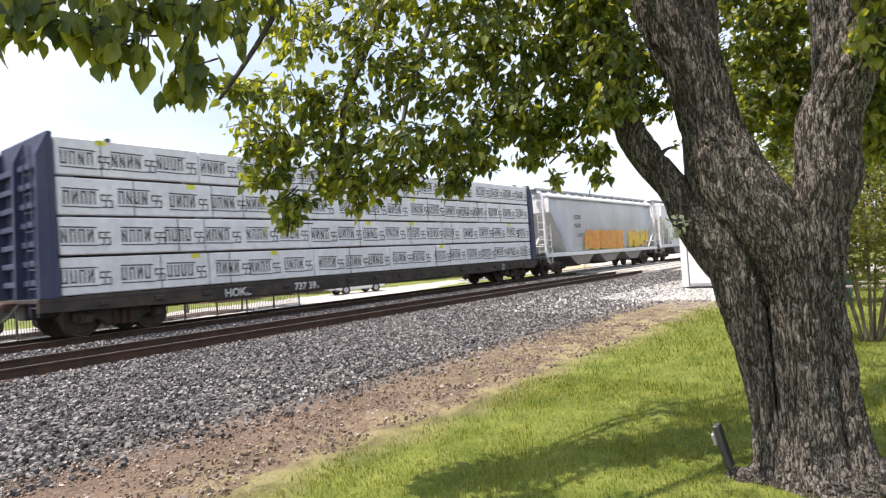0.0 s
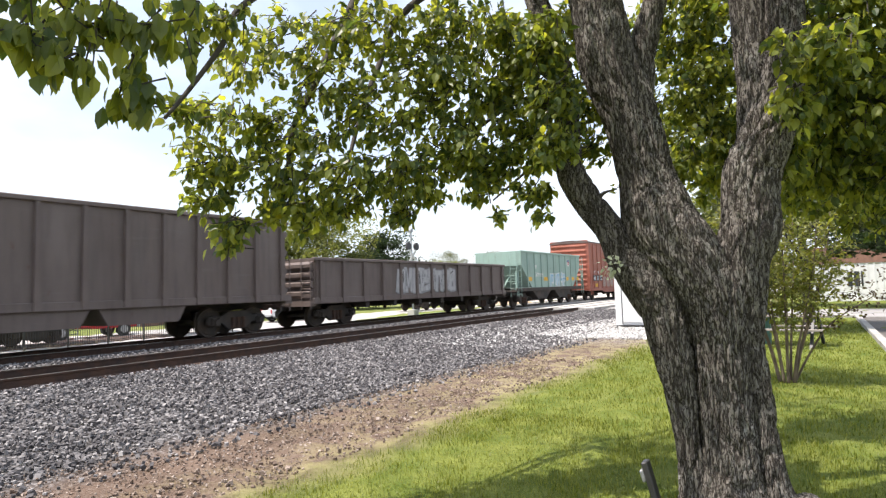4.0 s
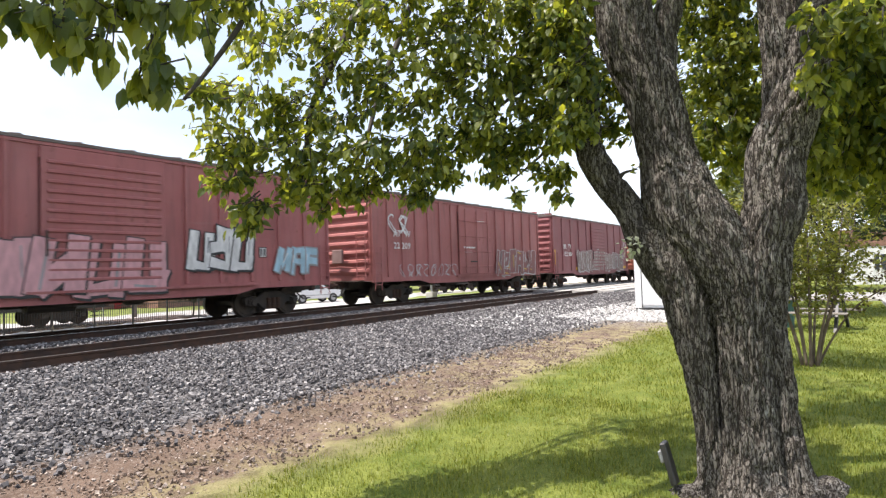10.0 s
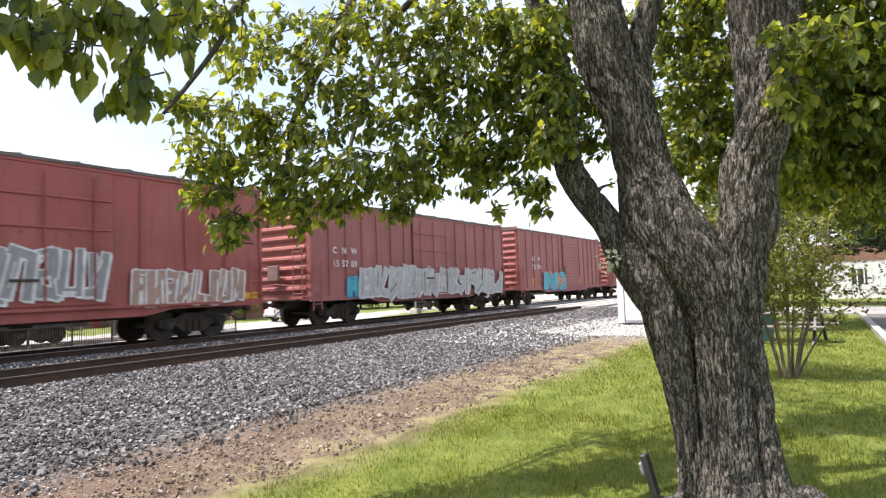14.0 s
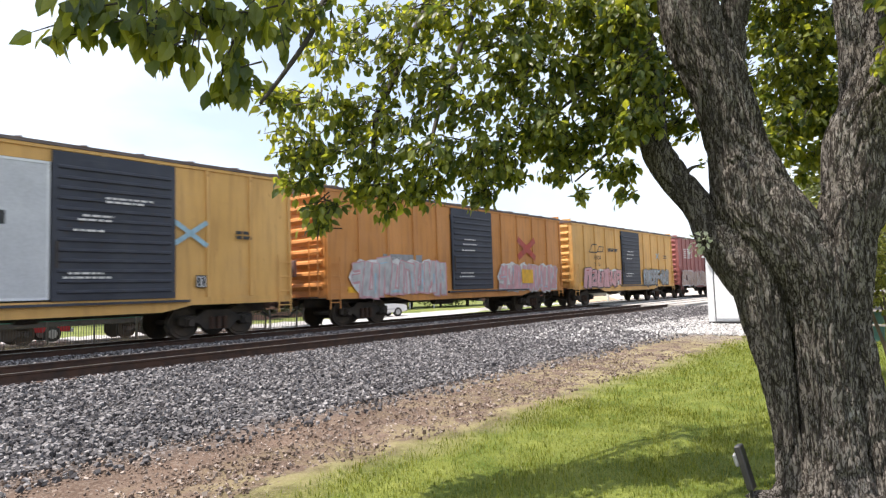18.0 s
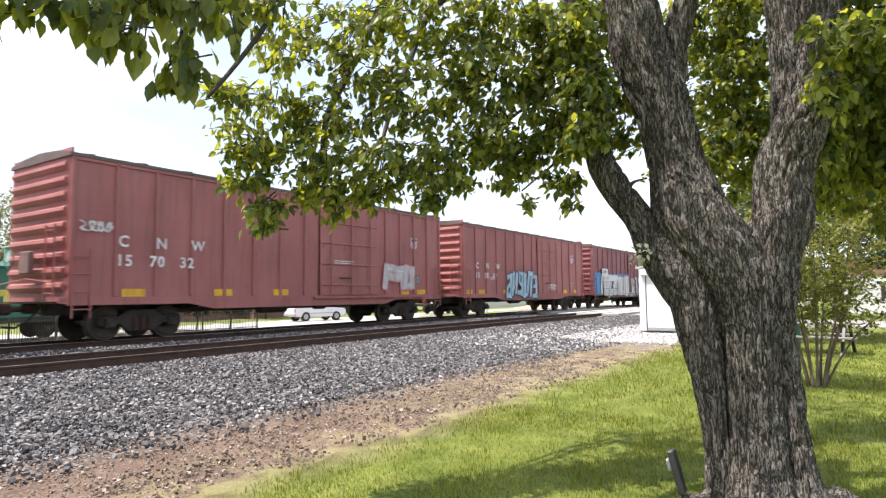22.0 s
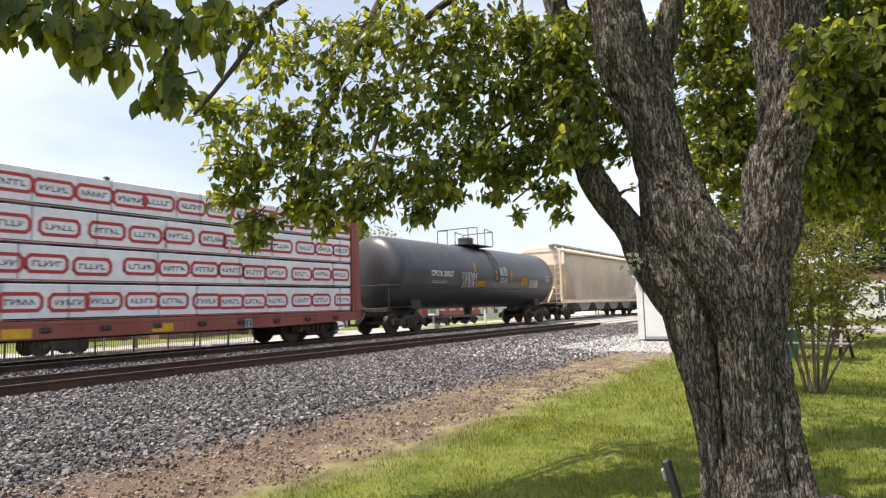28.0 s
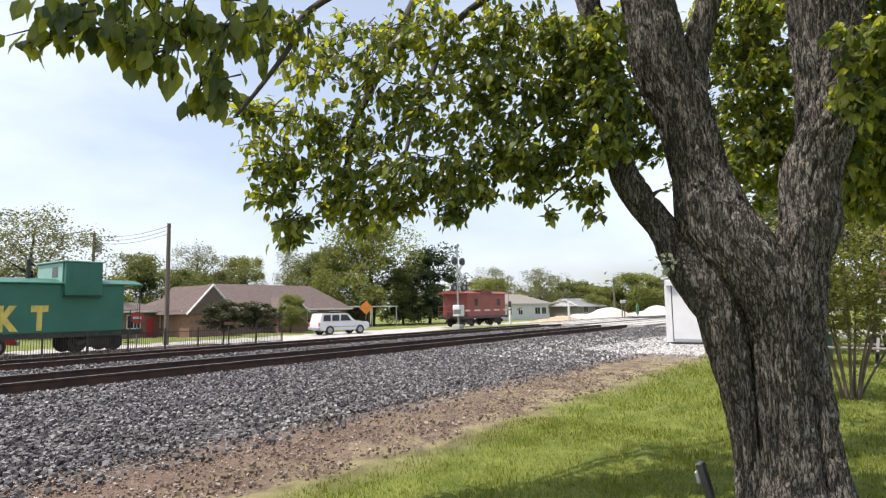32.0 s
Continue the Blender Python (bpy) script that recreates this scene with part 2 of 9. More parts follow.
def lettering(words, x, y, z, size, material, parent, name="lettering", spacing=1.0, bold=0.012):
    """Words on a side that faces -y, left end at x, foot at z."""
    cu = bpy.data.curves.new(name, "FONT")
    cu.body, cu.size, cu.space_character, cu.offset, cu.resolution_u = words, size, spacing, bold * size * 2, 3
    cu.fill_mode = "FRONT"
    tmp = bpy.data.objects.new(name, cu)
    scene.collection.objects.link(tmp)
    bpy.context.view_layer.update()
    me = bpy.data.meshes.new_from_object(tmp)
    bpy.data.objects.remove(tmp)
    bpy.data.curves.remove(cu)
    me.transform(Matrix.Translation((x, y, z)) @ Matrix.Rotation(radians(90), 4, "X"))
    me.materials.clear()
    me.materials.append(material)
    # words that stand apart are parts of their own
    ends = sorted((min(me.vertices[v].co.x for v in p.vertices), max(me.vertices[v].co.x for v in p.vertices)) for p in me.polygons)
    cuts, reach = [], ends[0][1]
    for lo, hi in ends:
        if lo - reach > size * 0.42:
            cuts.append((lo + reach) / 2)
        reach = max(reach, hi)
    out = []
    for lo, hi in zip([-1e9] + cuts, cuts + [1e9]):
        bm = bmesh.new()
        bm.from_mesh(me)
        bmesh.ops.delete(bm, geom=[v for v in bm.verts if not lo <= v.co.x < hi], context="VERTS")
        out.append(part(name, bm, material, parent))
    bpy.data.meshes.remove(me)
    return out


def raw_mesh(name, verts, faces, material, smooth=False):
    me = bpy.data.meshes.new(name)
    me.from_pydata(verts.tolist() if hasattr(verts, "tolist") else verts, [], faces.tolist() if hasattr(faces, "tolist") else faces)
    me.materials.append(material)
    if smooth:
        me.polygons.foreach_set("use_smooth", [True] * len(me.polygons))
    me.update()
    return me


# ---- ground ----
def ground_height(x, y):
    """The lie of the land: lawn, dirt strip, ballast shoulder, track bed, and the lower ground past the tracks."""
    ys = [-500, 2.0, 4.0, 6.0, 8.0, 10.3, 10.9, 11.3, 13.6, 14.1, 14.9, 15.35, 18.4, 19.2, 21.5, 26, 600]
    far = -0.85
    zs = [-0.42, -0.42, -0.43, -0.42, -0.34, -0.22, -0.185, -0.20, -0.20, -0.075, -0.075, -0.20, -0.215, -0.30, -0.72, far, far]
    z = np.interp(y, ys, zs)
    lift = np.clip((x - 30) / 10, 0, 1) * np.clip((y - 6) / 5, 0, 1)          # the road that crosses the tracks
    lift = lift * np.clip((80 - x) / 20, 0, 1)
    side = np.clip((34 - y) / 14, 0, 1)
    return z + (np.maximum(z, -0.06 - 0.1 * np.clip((y - 19) / 10, 0, 3)) - z) * lift * side


def ground_material():
    m, n, l, p = nodes_of("ground")
    co = n.new("ShaderNodeTexCoord").outputs["Object"]
    sep = n.new("ShaderNodeSeparateXYZ")
    l.new(co, sep.inputs[0])
    wob = noise_node(n, l, co, 1.3, 6)
    wob2 = noise_node(n, l, co, 9.0, 4)

    def zone(axis, edge, soft, wobble=0.7):
        """0 below the edge, 1 above it, along an uneven line."""
        add = n.new("ShaderNodeMath")
        add.operation = "MULTIPLY_ADD"
        l.new(wob, add.inputs[0])
        add.inputs[1].default_value = wobble
        l.new(sep.outputs[axis], add.inputs[2])
        add2 = n.new("ShaderNodeMath")
        add2.operation = "MULTIPLY_ADD"
        l.new(wob2, add2.inputs[0])
        add2.inputs[1].default_value = wobble * 0.45
        l.new(add.outputs[0], add2.inputs[2])
        mr = n.new("ShaderNodeMapRange")
        mid = edge + wobble * 0.5 + wobble * 0.22
        mr.inputs["From Min"].default_value, mr.inputs["From Max"].default_value = mid - soft, mid + soft
        l.new(add2.outputs[0], mr.inputs["Value"])
        return mr.outputs["Result"]

    straw = ramp_node(n, l, noise_node(n, l, co, 3.5, 8), 0.42, 0.62, (0, 0, 0), (0.8, 0.8, 0.8))
    grass = ramp_node(n, l, noise_node(n, l, co, 2.2, 8), 0.3, 0.72, (0.09, 0.125, 0.016), (0.23, 0.25, 0.055))
    grass = mix_node(n, l, ramp_node(n, l, noise_node(n, l, co, 55, 3), 0.3, 0.7, (0, 0, 0), (0.55, 0.55, 0.55)), grass, (0.045, 0.07, 0.012))
    dirt = ramp_node(n, l, noise_node(n, l, co, 1.6, 8), 0.3, 0.72, (0.082, 0.054, 0.039), (0.155, 0.108, 0.081))
    dirt = mix_node(n, l, ramp_node(n, l, noise_node(n, l, co, 30, 5), 0.5, 0.68, (0, 0, 0), (0.75, 0.75, 0.75)), dirt, (0.22, 0.175, 0.14))
    dry = mix_node(n, l, noise_node(n, l, co, 26, 5), (0.19, 0.165, 0.075), (0.34, 0.29, 0.17))
    dirt = mix_node(n, l, mix_node(n, l, zone(0, 7.5, 3.0, 1.5), (0, 0, 0), straw), dirt, dry)
    fringe = mix_node(n, l, zone(1, 4.75, 0.45, 0.9), straw, (0, 0, 0))
    dirt = mix_node(n, l, fringe, dirt, dry)
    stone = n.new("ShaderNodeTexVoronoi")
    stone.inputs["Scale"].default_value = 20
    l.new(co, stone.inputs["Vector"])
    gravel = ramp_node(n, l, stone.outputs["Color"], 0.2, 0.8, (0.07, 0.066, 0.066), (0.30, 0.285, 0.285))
    # shade between the stones is painted in as near-black gaps
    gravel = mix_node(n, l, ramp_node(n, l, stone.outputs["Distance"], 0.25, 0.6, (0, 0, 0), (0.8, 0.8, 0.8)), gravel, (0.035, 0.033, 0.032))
    far_grass = ramp_node(n, l, noise_node(n, l, co, 0.35, 8), 0.3, 0.7, (0.09, 0.13, 0.025), (0.21, 0.22, 0.07))
    asphalt = ramp_node(n, l, noise_node(n, l, co, 1.1, 8), 0.3, 0.75, (0.33, 0.32, 0.31), (0.46, 0.44, 0.42))
    out = mix_node(n, l, zone(1, 4.05, 0.42, 0.9), grass, dirt)
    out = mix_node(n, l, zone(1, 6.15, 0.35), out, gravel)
    out = mix_node(n, l, zone(1, 20.8, 0.6), out, far_grass)
    out = mix_node(n, l, zone(1, 28.6, 0.2, 0.1), out, asphalt)
    out = mix_node(n, l, zone(1, 39.0, 0.2, 0.1), out, far_grass)
    # gravel apron round the signal bungalow and the far side of the lawn
    apron = mix_node(n, l, zone(0, 19.0, 3.0, 2.0), (0, 0, 0), zone(1, 4.4, 0.6))
    pale = mix_node(n, l, 0.45, gravel, (0.55, 0.53, 0.50))
    out = mix_node(n, l, mix_node(n, l, zone(1, 10.6, 0.2), apron, (0, 0, 0)), out, pale)
    l.new(out, p.inputs["Base Color"])
    p.inputs["Roughness"].default_value = 0.95
    p.inputs["Specular IOR Level"].default_value = 0.2
    relief = mix_node(n, l, zone(1, 6.15, 0.35), noise_node(n, l, co, 38, 6), stone.outputs["Distance"])
    bump_node(n, l, relief, p, 0.9, 0.03)
    return m


def build_ground():
    xs = np.concatenate([np.linspace(-600, -20, 20), np.linspace(-18, 62, 161), np.linspace(66, 1200, 40)])
    ys = np.concatenate([np.linspace(-500, -9, 20), np.linspace(-8, 28, 145), np.linspace(30, 60, 16), np.linspace(70, 1100, 30)])
    gx, gy = np.meshgrid(xs, ys, indexing="ij")
    gz = ground_height(gx, gy)
    rough = np.random.default_rng(5).normal(0, 1, gz.shape)
    amp = np.where(gy < 4, 0.012, np.where(gy < 6.2, 0.014, np.where(gy < 20, 0.018, 0.03)))
    gz = gz + rough * amp * (np.abs(gx) < 64) * (gy < 60)
    verts = np.stack([gx, gy, gz], -1).reshape(-1, 3)
    nx, ny = len(xs), len(ys)
    i, j = np.meshgrid(np.arange(nx - 1), np.arange(ny - 1), indexing="ij")
    a = (i * ny + j).ravel()
    faces = np.stack([a, a + ny, a + ny + 1, a + 1], -1)
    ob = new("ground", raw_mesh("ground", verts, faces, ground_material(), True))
    return tagged(ob, "mown lawn, bare dirt strip and grey ballast beside the tracks", "ground", "", "structure")


ground = build_ground()
NEAR_Y, FAR_Y = 12.34, 17.0


def build_track(name, y, label):
    """Two rails on timber ties."""
    root = thing(name, pose(0, y, 0), label, "railway track", "", "structure")
    head = [(-0.036, 0), (0.036, 0), (0.036, -0.03), (0.009, -0.042), (0.009, -0.15), (0.07, -0.165), (0.07, -0.178), (-0.07, -0.178), (-0.07, -0.165),
            (-0.009, -0.15), (-0.009, -0.042), (-0.036, -0.03)]
    for side in (-0.753, 0.753):
        rail = part("rail", prism_x(bmesh.new(), [(side + a, z) for a, z in head], -60, 220), STEEL_RUST, root, "rusty steel rail with a worn shiny top")
        part("running_surface", bx(-60, 220, side - 0.026, side + 0.026, -0.001, 0.0035), RAIL_TOP, rail)
    tie = mesh_of("tie", bx(-0.115, 0.115, -1.3, 1.3, -0.36, -0.178, 0.012), TIE_WOOD)
    plate = mesh_of("tie_plate", bx(-0.10, 0.10, -0.17, 0.17, -0.182, -0.166, 0.004), STEEL_RUST)
    rng = random.Random(int(y * 10))
    for k in range(88):
        x = -6.0 + 0.5 * k + rng.uniform(-0.03, 0.03)
        t = shared("tie", tie, root, pose(x, rng.uniform(-0.05, 0.05), rng.uniform(-0.015, 0.01), 0, 0, rng.uniform(-1.2, 1.2)))
        for side in (-0.753, 0.753):
            shared("tie_plate", plate, t, pose(0, side, 0))
    return root


build_track("railway_track", NEAR_Y, "empty single track of rusty rails on dark timber ties in ballast")
build_track("railway_track", FAR_Y, "track under the freight train, rusty rails on dark timber ties")

# ---- freight train ----
# Every car: x from its leading end (0) to its length, y = 0 on the track's middle, its lit side at -y, z from the rail top.
HALF = 1.58


def truck_meshes():
    out = {}
    bm = bmesh.new()
    outline = [(-1.12, 0.40), (-1.12, 0.62), (-0.86, 0.68), (-0.62, 0.64), (-0.36, 0.80), (0.36, 0.80), (0.62, 0.64), (0.86, 0.68), (1.12, 0.62), (1.12, 0.40),
               (0.84, 0.36), (0.62, 0.44), (0.36, 0.22), (-0.36, 0.22), (-0.62, 0.44), (-0.84, 0.36)]
    prism(bm, outline, -0.07, 0.07)
    bmesh.ops.bevel(bm, geom=list(bm.edges), offset=0.02, segments=1, affect="EDGES")
    for s in (-1, 1):
        box(bm, s * 0.86 - 0.14, s * 0.86 + 0.14, -0.16, 0.10, 0.34, 0.60, 0.03)
        cyl(bm, (s * 0.86, -0.22, 0.46), (s * 0.86, 0.0, 0.46), 0.10, 0.10, 10)
    out["side_frame"] = mesh_of("side_frame", bm, STEEL_DARK)
    bm = rod((0, -0.085, 0.26), (0, -0.085, 0.60), 0.065, 0.065, 8)
    for j in range(4):
        cyl(bm, (0, -0.085, 0.27 + 0.085 * j), (0, -0.085, 0.32 + 0.085 * j), 0.085, 0.085, 8)
    out["spring"] = mesh_of("spring", bm, STEEL_RUST)
    bm = bmesh.new()
    cyl(bm, (0, -0.07, 0), (0, 0.07, 0), 0.445, 0.455, 24)
    cyl(bm, (0, 0.05, 0), (0, 0.085, 0), 0.48, 0.48, 24)
    cyl(bm, (0, -0.085, 0), (0, -0.06, 0), 0.36, 0.40, 24)
    cyl(bm, (0, -0.14, 0), (0, -0.06, 0), 0.13, 0.16, 12)
    out["wheel"] = mesh_of("wheel", bm, WHEEL_STEEL, False)
    out["axle"] = mesh_of("axle", rod((0, -1.0, 0), (0, 1.0, 0), 0.08), STEEL_DARK)
    out["bolster"] = mesh_of("bolster", bx(-0.22, 0.22, -1.0, 1.0, 0.45, 0.78, 0.04), STEEL_DARK)
    bm = bmesh.new()
    cyl(bm, (-0.62, 0, 0.86), (0.0, 0, 0.86), 0.07, 0.07, 8)
    box(bm, -0.30, 0.02, -0.13, 0.13, 0.74, 0.99, 0.04)
    box(bm, -0.82, -0.55, -0.10, 0.10, 0.72, 1.0, 0.05)
    box(bm, -0.92, -0.72, -0.12, -0.02, 0.72, 1.0, 0.04)
    out["coupler"] = mesh_of("coupler", bm, STEEL_RUST)
    bm = bmesh.new()
    pipe(bm, [(0, 0, 0.9), (-0.25, -0.05, 0.62), (-0.55, -0.06, 0.42), (-0.85, -0.02, 0.45)], 0.03, 6)
    out["air_hose"] = mesh_of("air_hose", bm, RUBBER)
    return out


TRUCK = truck_meshes()
WHEELS = []        # (wheelset, car) for the turning of the wheels


def add_running_gear(car, length, inset, coupler_from=0.0):
    for cx in (inset, length - inset):
        tr = shared("truck", TRUCK["bolster"], car, pose(cx, 0, 0), "black cast steel freight truck")
        for s in (-1, 1):
            shared("side_frame", TRUCK["side_frame"], tr, pose(0, s * 1.02, 0, 0, 0, 0 if s < 0 else 180))
            if s < 0:
                for k in (-0.2, 0.0, 0.2):
                    shared("spring", TRUCK["spring"], tr, pose(k, s * 1.02, 0))
        for s in (-0.86, 0.86):
            shared("axle", TRUCK["axle"], tr, pose(s, 0, 0.455))
            for q in (-1, 1):
                w = shared("wheel", TRUCK["wheel"], tr, pose(s, q * 0.753, 0.455, 0, 0, 0 if q < 0 else 180))
                WHEELS.append((w, car, Vector((s, q * 0.753, 0.455))))
    for x, turn in ((-coupler_from, 0), (length + coupler_from, 180)):
        shared("coupler", TRUCK["coupler"], car, pose(x, 0, 0, 0, 0, turn))
        shared("air_hose", TRUCK["air_hose"], car, pose(x, -0.25 if turn == 0 else 0.25, 0, 0, 0, turn))


def ladder(car, pts_low, pts_high, rungs, material, name="ladder", r=0.016):
    """Two stiles and rungs; pts_low and pts_high hold the two feet and the two heads."""
    bm = bmesh.new()
    a0, a1, b0, b1 = Vector(pts_low[0]), Vector(pts_low[1]), Vector(pts_high[0]), Vector(pts_high[1])
    cyl(bm, a0, b0, r * 1.3, None, 6)
    cyl(bm, a1, b1, r * 1.3, None, 6)
    for k in range(rungs):
        f = (k + 0.5) / rungs
        cyl(bm, a0.lerp(b0, f), a1.lerp(b1, f), r, None, 6)
    return part(name, bm, material, car)


# ---- spray paint ----
def glyph(rng, cx, cz, w, h, slant):
    """One sprayed form: a few bent, slanting runs of the can that cross each other, never a real letter."""
    up = [(-0.30, -0.5), (-0.24, 0.5)]
    back = [(-0.26, 0.46), (0.30, 0.40), (0.22, 0.02), (-0.16, -0.02)]
    runs = [up, [(0.28, 0.5), (0.34, -0.5)]]
    runs.append(rng.choice((back, [(-0.22, 0.42), (0.05, -0.30), (0.30, 0.44)], [(0.34, 0.34), (-0.14, 0.46), (-0.10, 0.04), (0.30, -0.08), (0.26, -0.46), (-0.32, -0.40)],
                            [(-0.30, -0.42), (0.32, -0.46), (0.36, -0.18)], [(-0.34, 0.44), (0.40, 0.50)], [(-0.20, 0.0), (0.34, -0.48)])))
    if rng.random() < 0.45:
        runs.pop(rng.choice((0, 1)))
        runs.append(rng.choice(([(-0.34, 0.02), (0.36, 0.08)], [(0.0, 0.5), (0.04, -0.5)], [(-0.30, -0.44), (0.30, -0.40)])))
    flip = rng.choice((-1, 1))
    out = []
    for run in runs:
        pts = []
        for a, b in run:
            x = cx + (a * flip + rng.uniform(-0.05, 0.05)) * w
            z = cz + (b + rng.uniform(-0.05, 0.05)) * h
            pts.append((x + slant * (z - cz), z))
        out.append(pts)
    return out


def fan(bm, pts, y):
    mid = bm.verts.new((sum(p[0] for p in pts) / len(pts), y, sum(p[1] for p in pts) / len(pts)))
    vs = [bm.verts.new((x, y, z)) for x, z in pts]
    for a, b in zip(vs, vs[1:] + vs[:1]):
        bm.faces.new((mid, a, b))


def stroke(bm, pts, w, y, step=0.0, flare=0.0):
    """One ribbon along points in x and z; flare widens its ends."""
    pts = [Vector(p) for k, p in enumerate(pts) if k == 0 or (Vector(p) - Vector(pts[k - 1])).length > 1e-4]
    if len(pts) < 2:
        return
    pts[0] = pts[0] + (pts[0] - pts[1]).normalized() * w * 0.3
    pts[-1] = pts[-1] + (pts[-1] - pts[-2]).normalized() * w * 0.3
    last = None
    for k, p in enumerate(pts):
        a = (p - pts[k - 1]).normalized() if k else (pts[1] - p).normalized()
        b = (pts[k + 1] - p).normalized() if k + 1 < len(pts) else a
        t = (a + b)
        t = t.normalized() if t.length > 0.2 else a
        n = Vector((-t.y, t.x))
        half = 0.5 * w * min(1.5, 1.0 / max(0.5, abs(n.dot(Vector((-a.y, a.x)))))) * (1 + (flare if k in (0, len(pts) - 1) else 0.0))
        y -= step
        row = [bm.verts.new((p.x + n.x * half, y, p.y + n.y * half)), bm.verts.new((p.x - n.x * half, y, p.y - n.y * half))]
        if last:
            bm.faces.new((last[0], row[0], row[1], last[1]))
        last = row


def paint_of(name, col, store={}):
    if name not in store:
        store[name] = flat_paint(name, col, 0.5)
    return store[name]


P_WHITE = paint_of("white_spray", (0.66, 0.65, 0.64))
P_BLACK = paint_of("black_spray", (0.02, 0.02, 0.022))
P_BLUE = paint_of("blue_spray", (0.03, 0.22, 0.48))
P_CYAN = paint_of("turquoise_spray", (0.05, 0.42, 0.50))
P_PALEBLUE = paint_of("pale_blue_spray", (0.32, 0.50, 0.60))
P_ORANGE = paint_of("orange_spray", (0.72, 0.24, 0.03))
P_YELLOW = paint_of("yellow_spray", (0.72, 0.48, 0.03))
P_PINK = paint_of("pink_spray", (0.58, 0.30, 0.32))
P_RED = paint_of("red_spray", (0.42, 0.05, 0.03))
P_GREEN = paint_of("green_spray", (0.06, 0.25, 0.08))
P_GREY = paint_of("grey_spray", (0.28, 0.28, 0.29))
P_SILVER = paint_of("silver_spray", (0.47, 0.46, 0.46))
P_NAVY = paint_of("navy_spray", (0.02, 0.03, 0.09))
P_BROWN = paint_of("faded_brown_spray", (0.20, 0.115, 0.10))
P_OXIDE = paint_of("faded_red_spray", (0.21, 0.055, 0.05))
P_FADED = paint_of("worn_pink_spray", (0.40, 0.25, 0.20))
P_PURPLE = paint_of("violet_spray", (0.10, 0.07, 0.30))


def cloud(car, x0, x1, z0, z1, y, material, rng):
    """The uneven sprayed ground behind a piece, with a puffed upper edge and drips."""
    n = max(10, int((x1 - x0) * 4))
    low, top = [], []
    for k in range(n + 1):
        x = x0 + (x1 - x0) * k / n
        edge = min(1.0, min(k, n - k) / 1.6)
        low.append((x, (z0 + z1) / 2 - (z1 - z0) * 0.5 * edge * rng.uniform(0.80, 1.0)))
        top.append((x, (z0 + z1) / 2 + (z1 - z0) * 0.5 * edge * (rng.uniform(0.72, 0.88) + 0.22 * abs(math.sin(k * 0.9)))))
    bm = bmesh.new()
    a = [bm.verts.new((x, y, z)) for x, z in low]
    b = [bm.verts.new((x, y, z + 0.002)) for x, z in top]
    for k in range(n):
        bm.faces.new((a[k], a[k + 1], b[k + 1], b[k]))
    return part("graffiti_backing", bm, material, car)


def graffiti(car, x0, x1, z0, z1, y, fill, edge, seed, count, back=None, inner=None, label=""):
    """A row of tall sprayed forms that overlap: backing cloud, and for each form its shadow and outline, its fill, a cut and a highlight."""
    rng = random.Random(seed)
    count = max(2, round(count * 1.3))
    w, h = (x1 - x0) / count, z1 - z0
    forms = [(x0 + w * (k + 0.5), (z0 + z1) / 2 + rng.uniform(-0.05, 0.05) * h, w * rng.uniform(1.0, 1.3), h * rng.uniform(0.80, 0.96)) for k in range(count)]
    if back is not None:
        cloud(car, x0 - 0.12, x1 + 0.12, z0 - 0.03, z1 + 0.1, y - 0.004, back, rng)
    order = list(range(count))
    rng.shuffle(order)
    for n, k in enumerate(order):
        runs = glyph(rng, *forms[k], rng.uniform(-0.06, 0.22))
        bw = min(0.27 * w, 0.24 * h) * rng.uniform(0.85, 1.2)
        lift = y - 0.008 - 0.0030 * n
        flare = rng.uniform(0.1, 0.7)
        bm = bmesh.new()
        for q, s in enumerate(runs):
            stroke(bm, s, bw + 0.085, lift - 0.0001 * q, 0.00002, flare * 0.7)
            stroke(bm, [(a + 0.045, b - 0.05) for a, b in s], bw + 0.05, lift + 0.0006 + 0.0001 * q, 0.00002, flare * 0.7)
        o = part("graffiti_letter", bm, edge, car, label)
        bm = bmesh.new()
        for q, s in enumerate(runs):
            stroke(bm, s, bw, lift - 0.0010 - 0.0001 * q, 0.00002, flare)
        part("graffiti_fill", bm, fill, o)
        s = rng.choice(runs)
        a, b = Vector(s[0]), Vector(s[1])
        m = Vector((-(b - a).y, (b - a).x)).normalized() * bw * rng.uniform(-0.30, 0.30)
        bm = bmesh.new()
        stroke(bm, [tuple(a.lerp(b, rng.uniform(0.0, 0.3)) + m), tuple(a.lerp(b, rng.uniform(0.55, 1.0)) + m)], rng.uniform(0.03, 0.07), lift - 0.0018)
        part("graffiti_detail", bm, inner or edge, o)


def scrawl(car, x0, x1, z0, z1, y, material, seed, width=0.035, loops=5):
    """A looping line tag: one run of the spray can after another."""
    rng = random.Random(seed)
    w, h = (x1 - x0) / loops, z1 - z0
    out = []
    for k in range(loops):
        bm = bmesh.new()
        cx, cz = x0 + w * (k + 0.5), (z0 + z1) / 2
        a0, turns, f1, f2 = rng.uniform(0, 6.28), rng.uniform(0.9, 1.7), rng.choice((1, 2)), rng.choice((1, 2, 3))
        pts = []
        for s in np.linspace(0, 1, 16):
            a = a0 + s * turns * 2 * math.pi
            pts.append((cx + w * (0.42 * math.cos(a * f1) * (0.6 + 0.4 * s) + 0.25 * (s - 0.5)), cz + h * 0.48 * math.sin(a * f2 / 1.5 + 0.7)))
        stroke(bm, pts, width, y - 0.006, 0.00005)
        out.append(part("tag", bm, material, car))
    return out


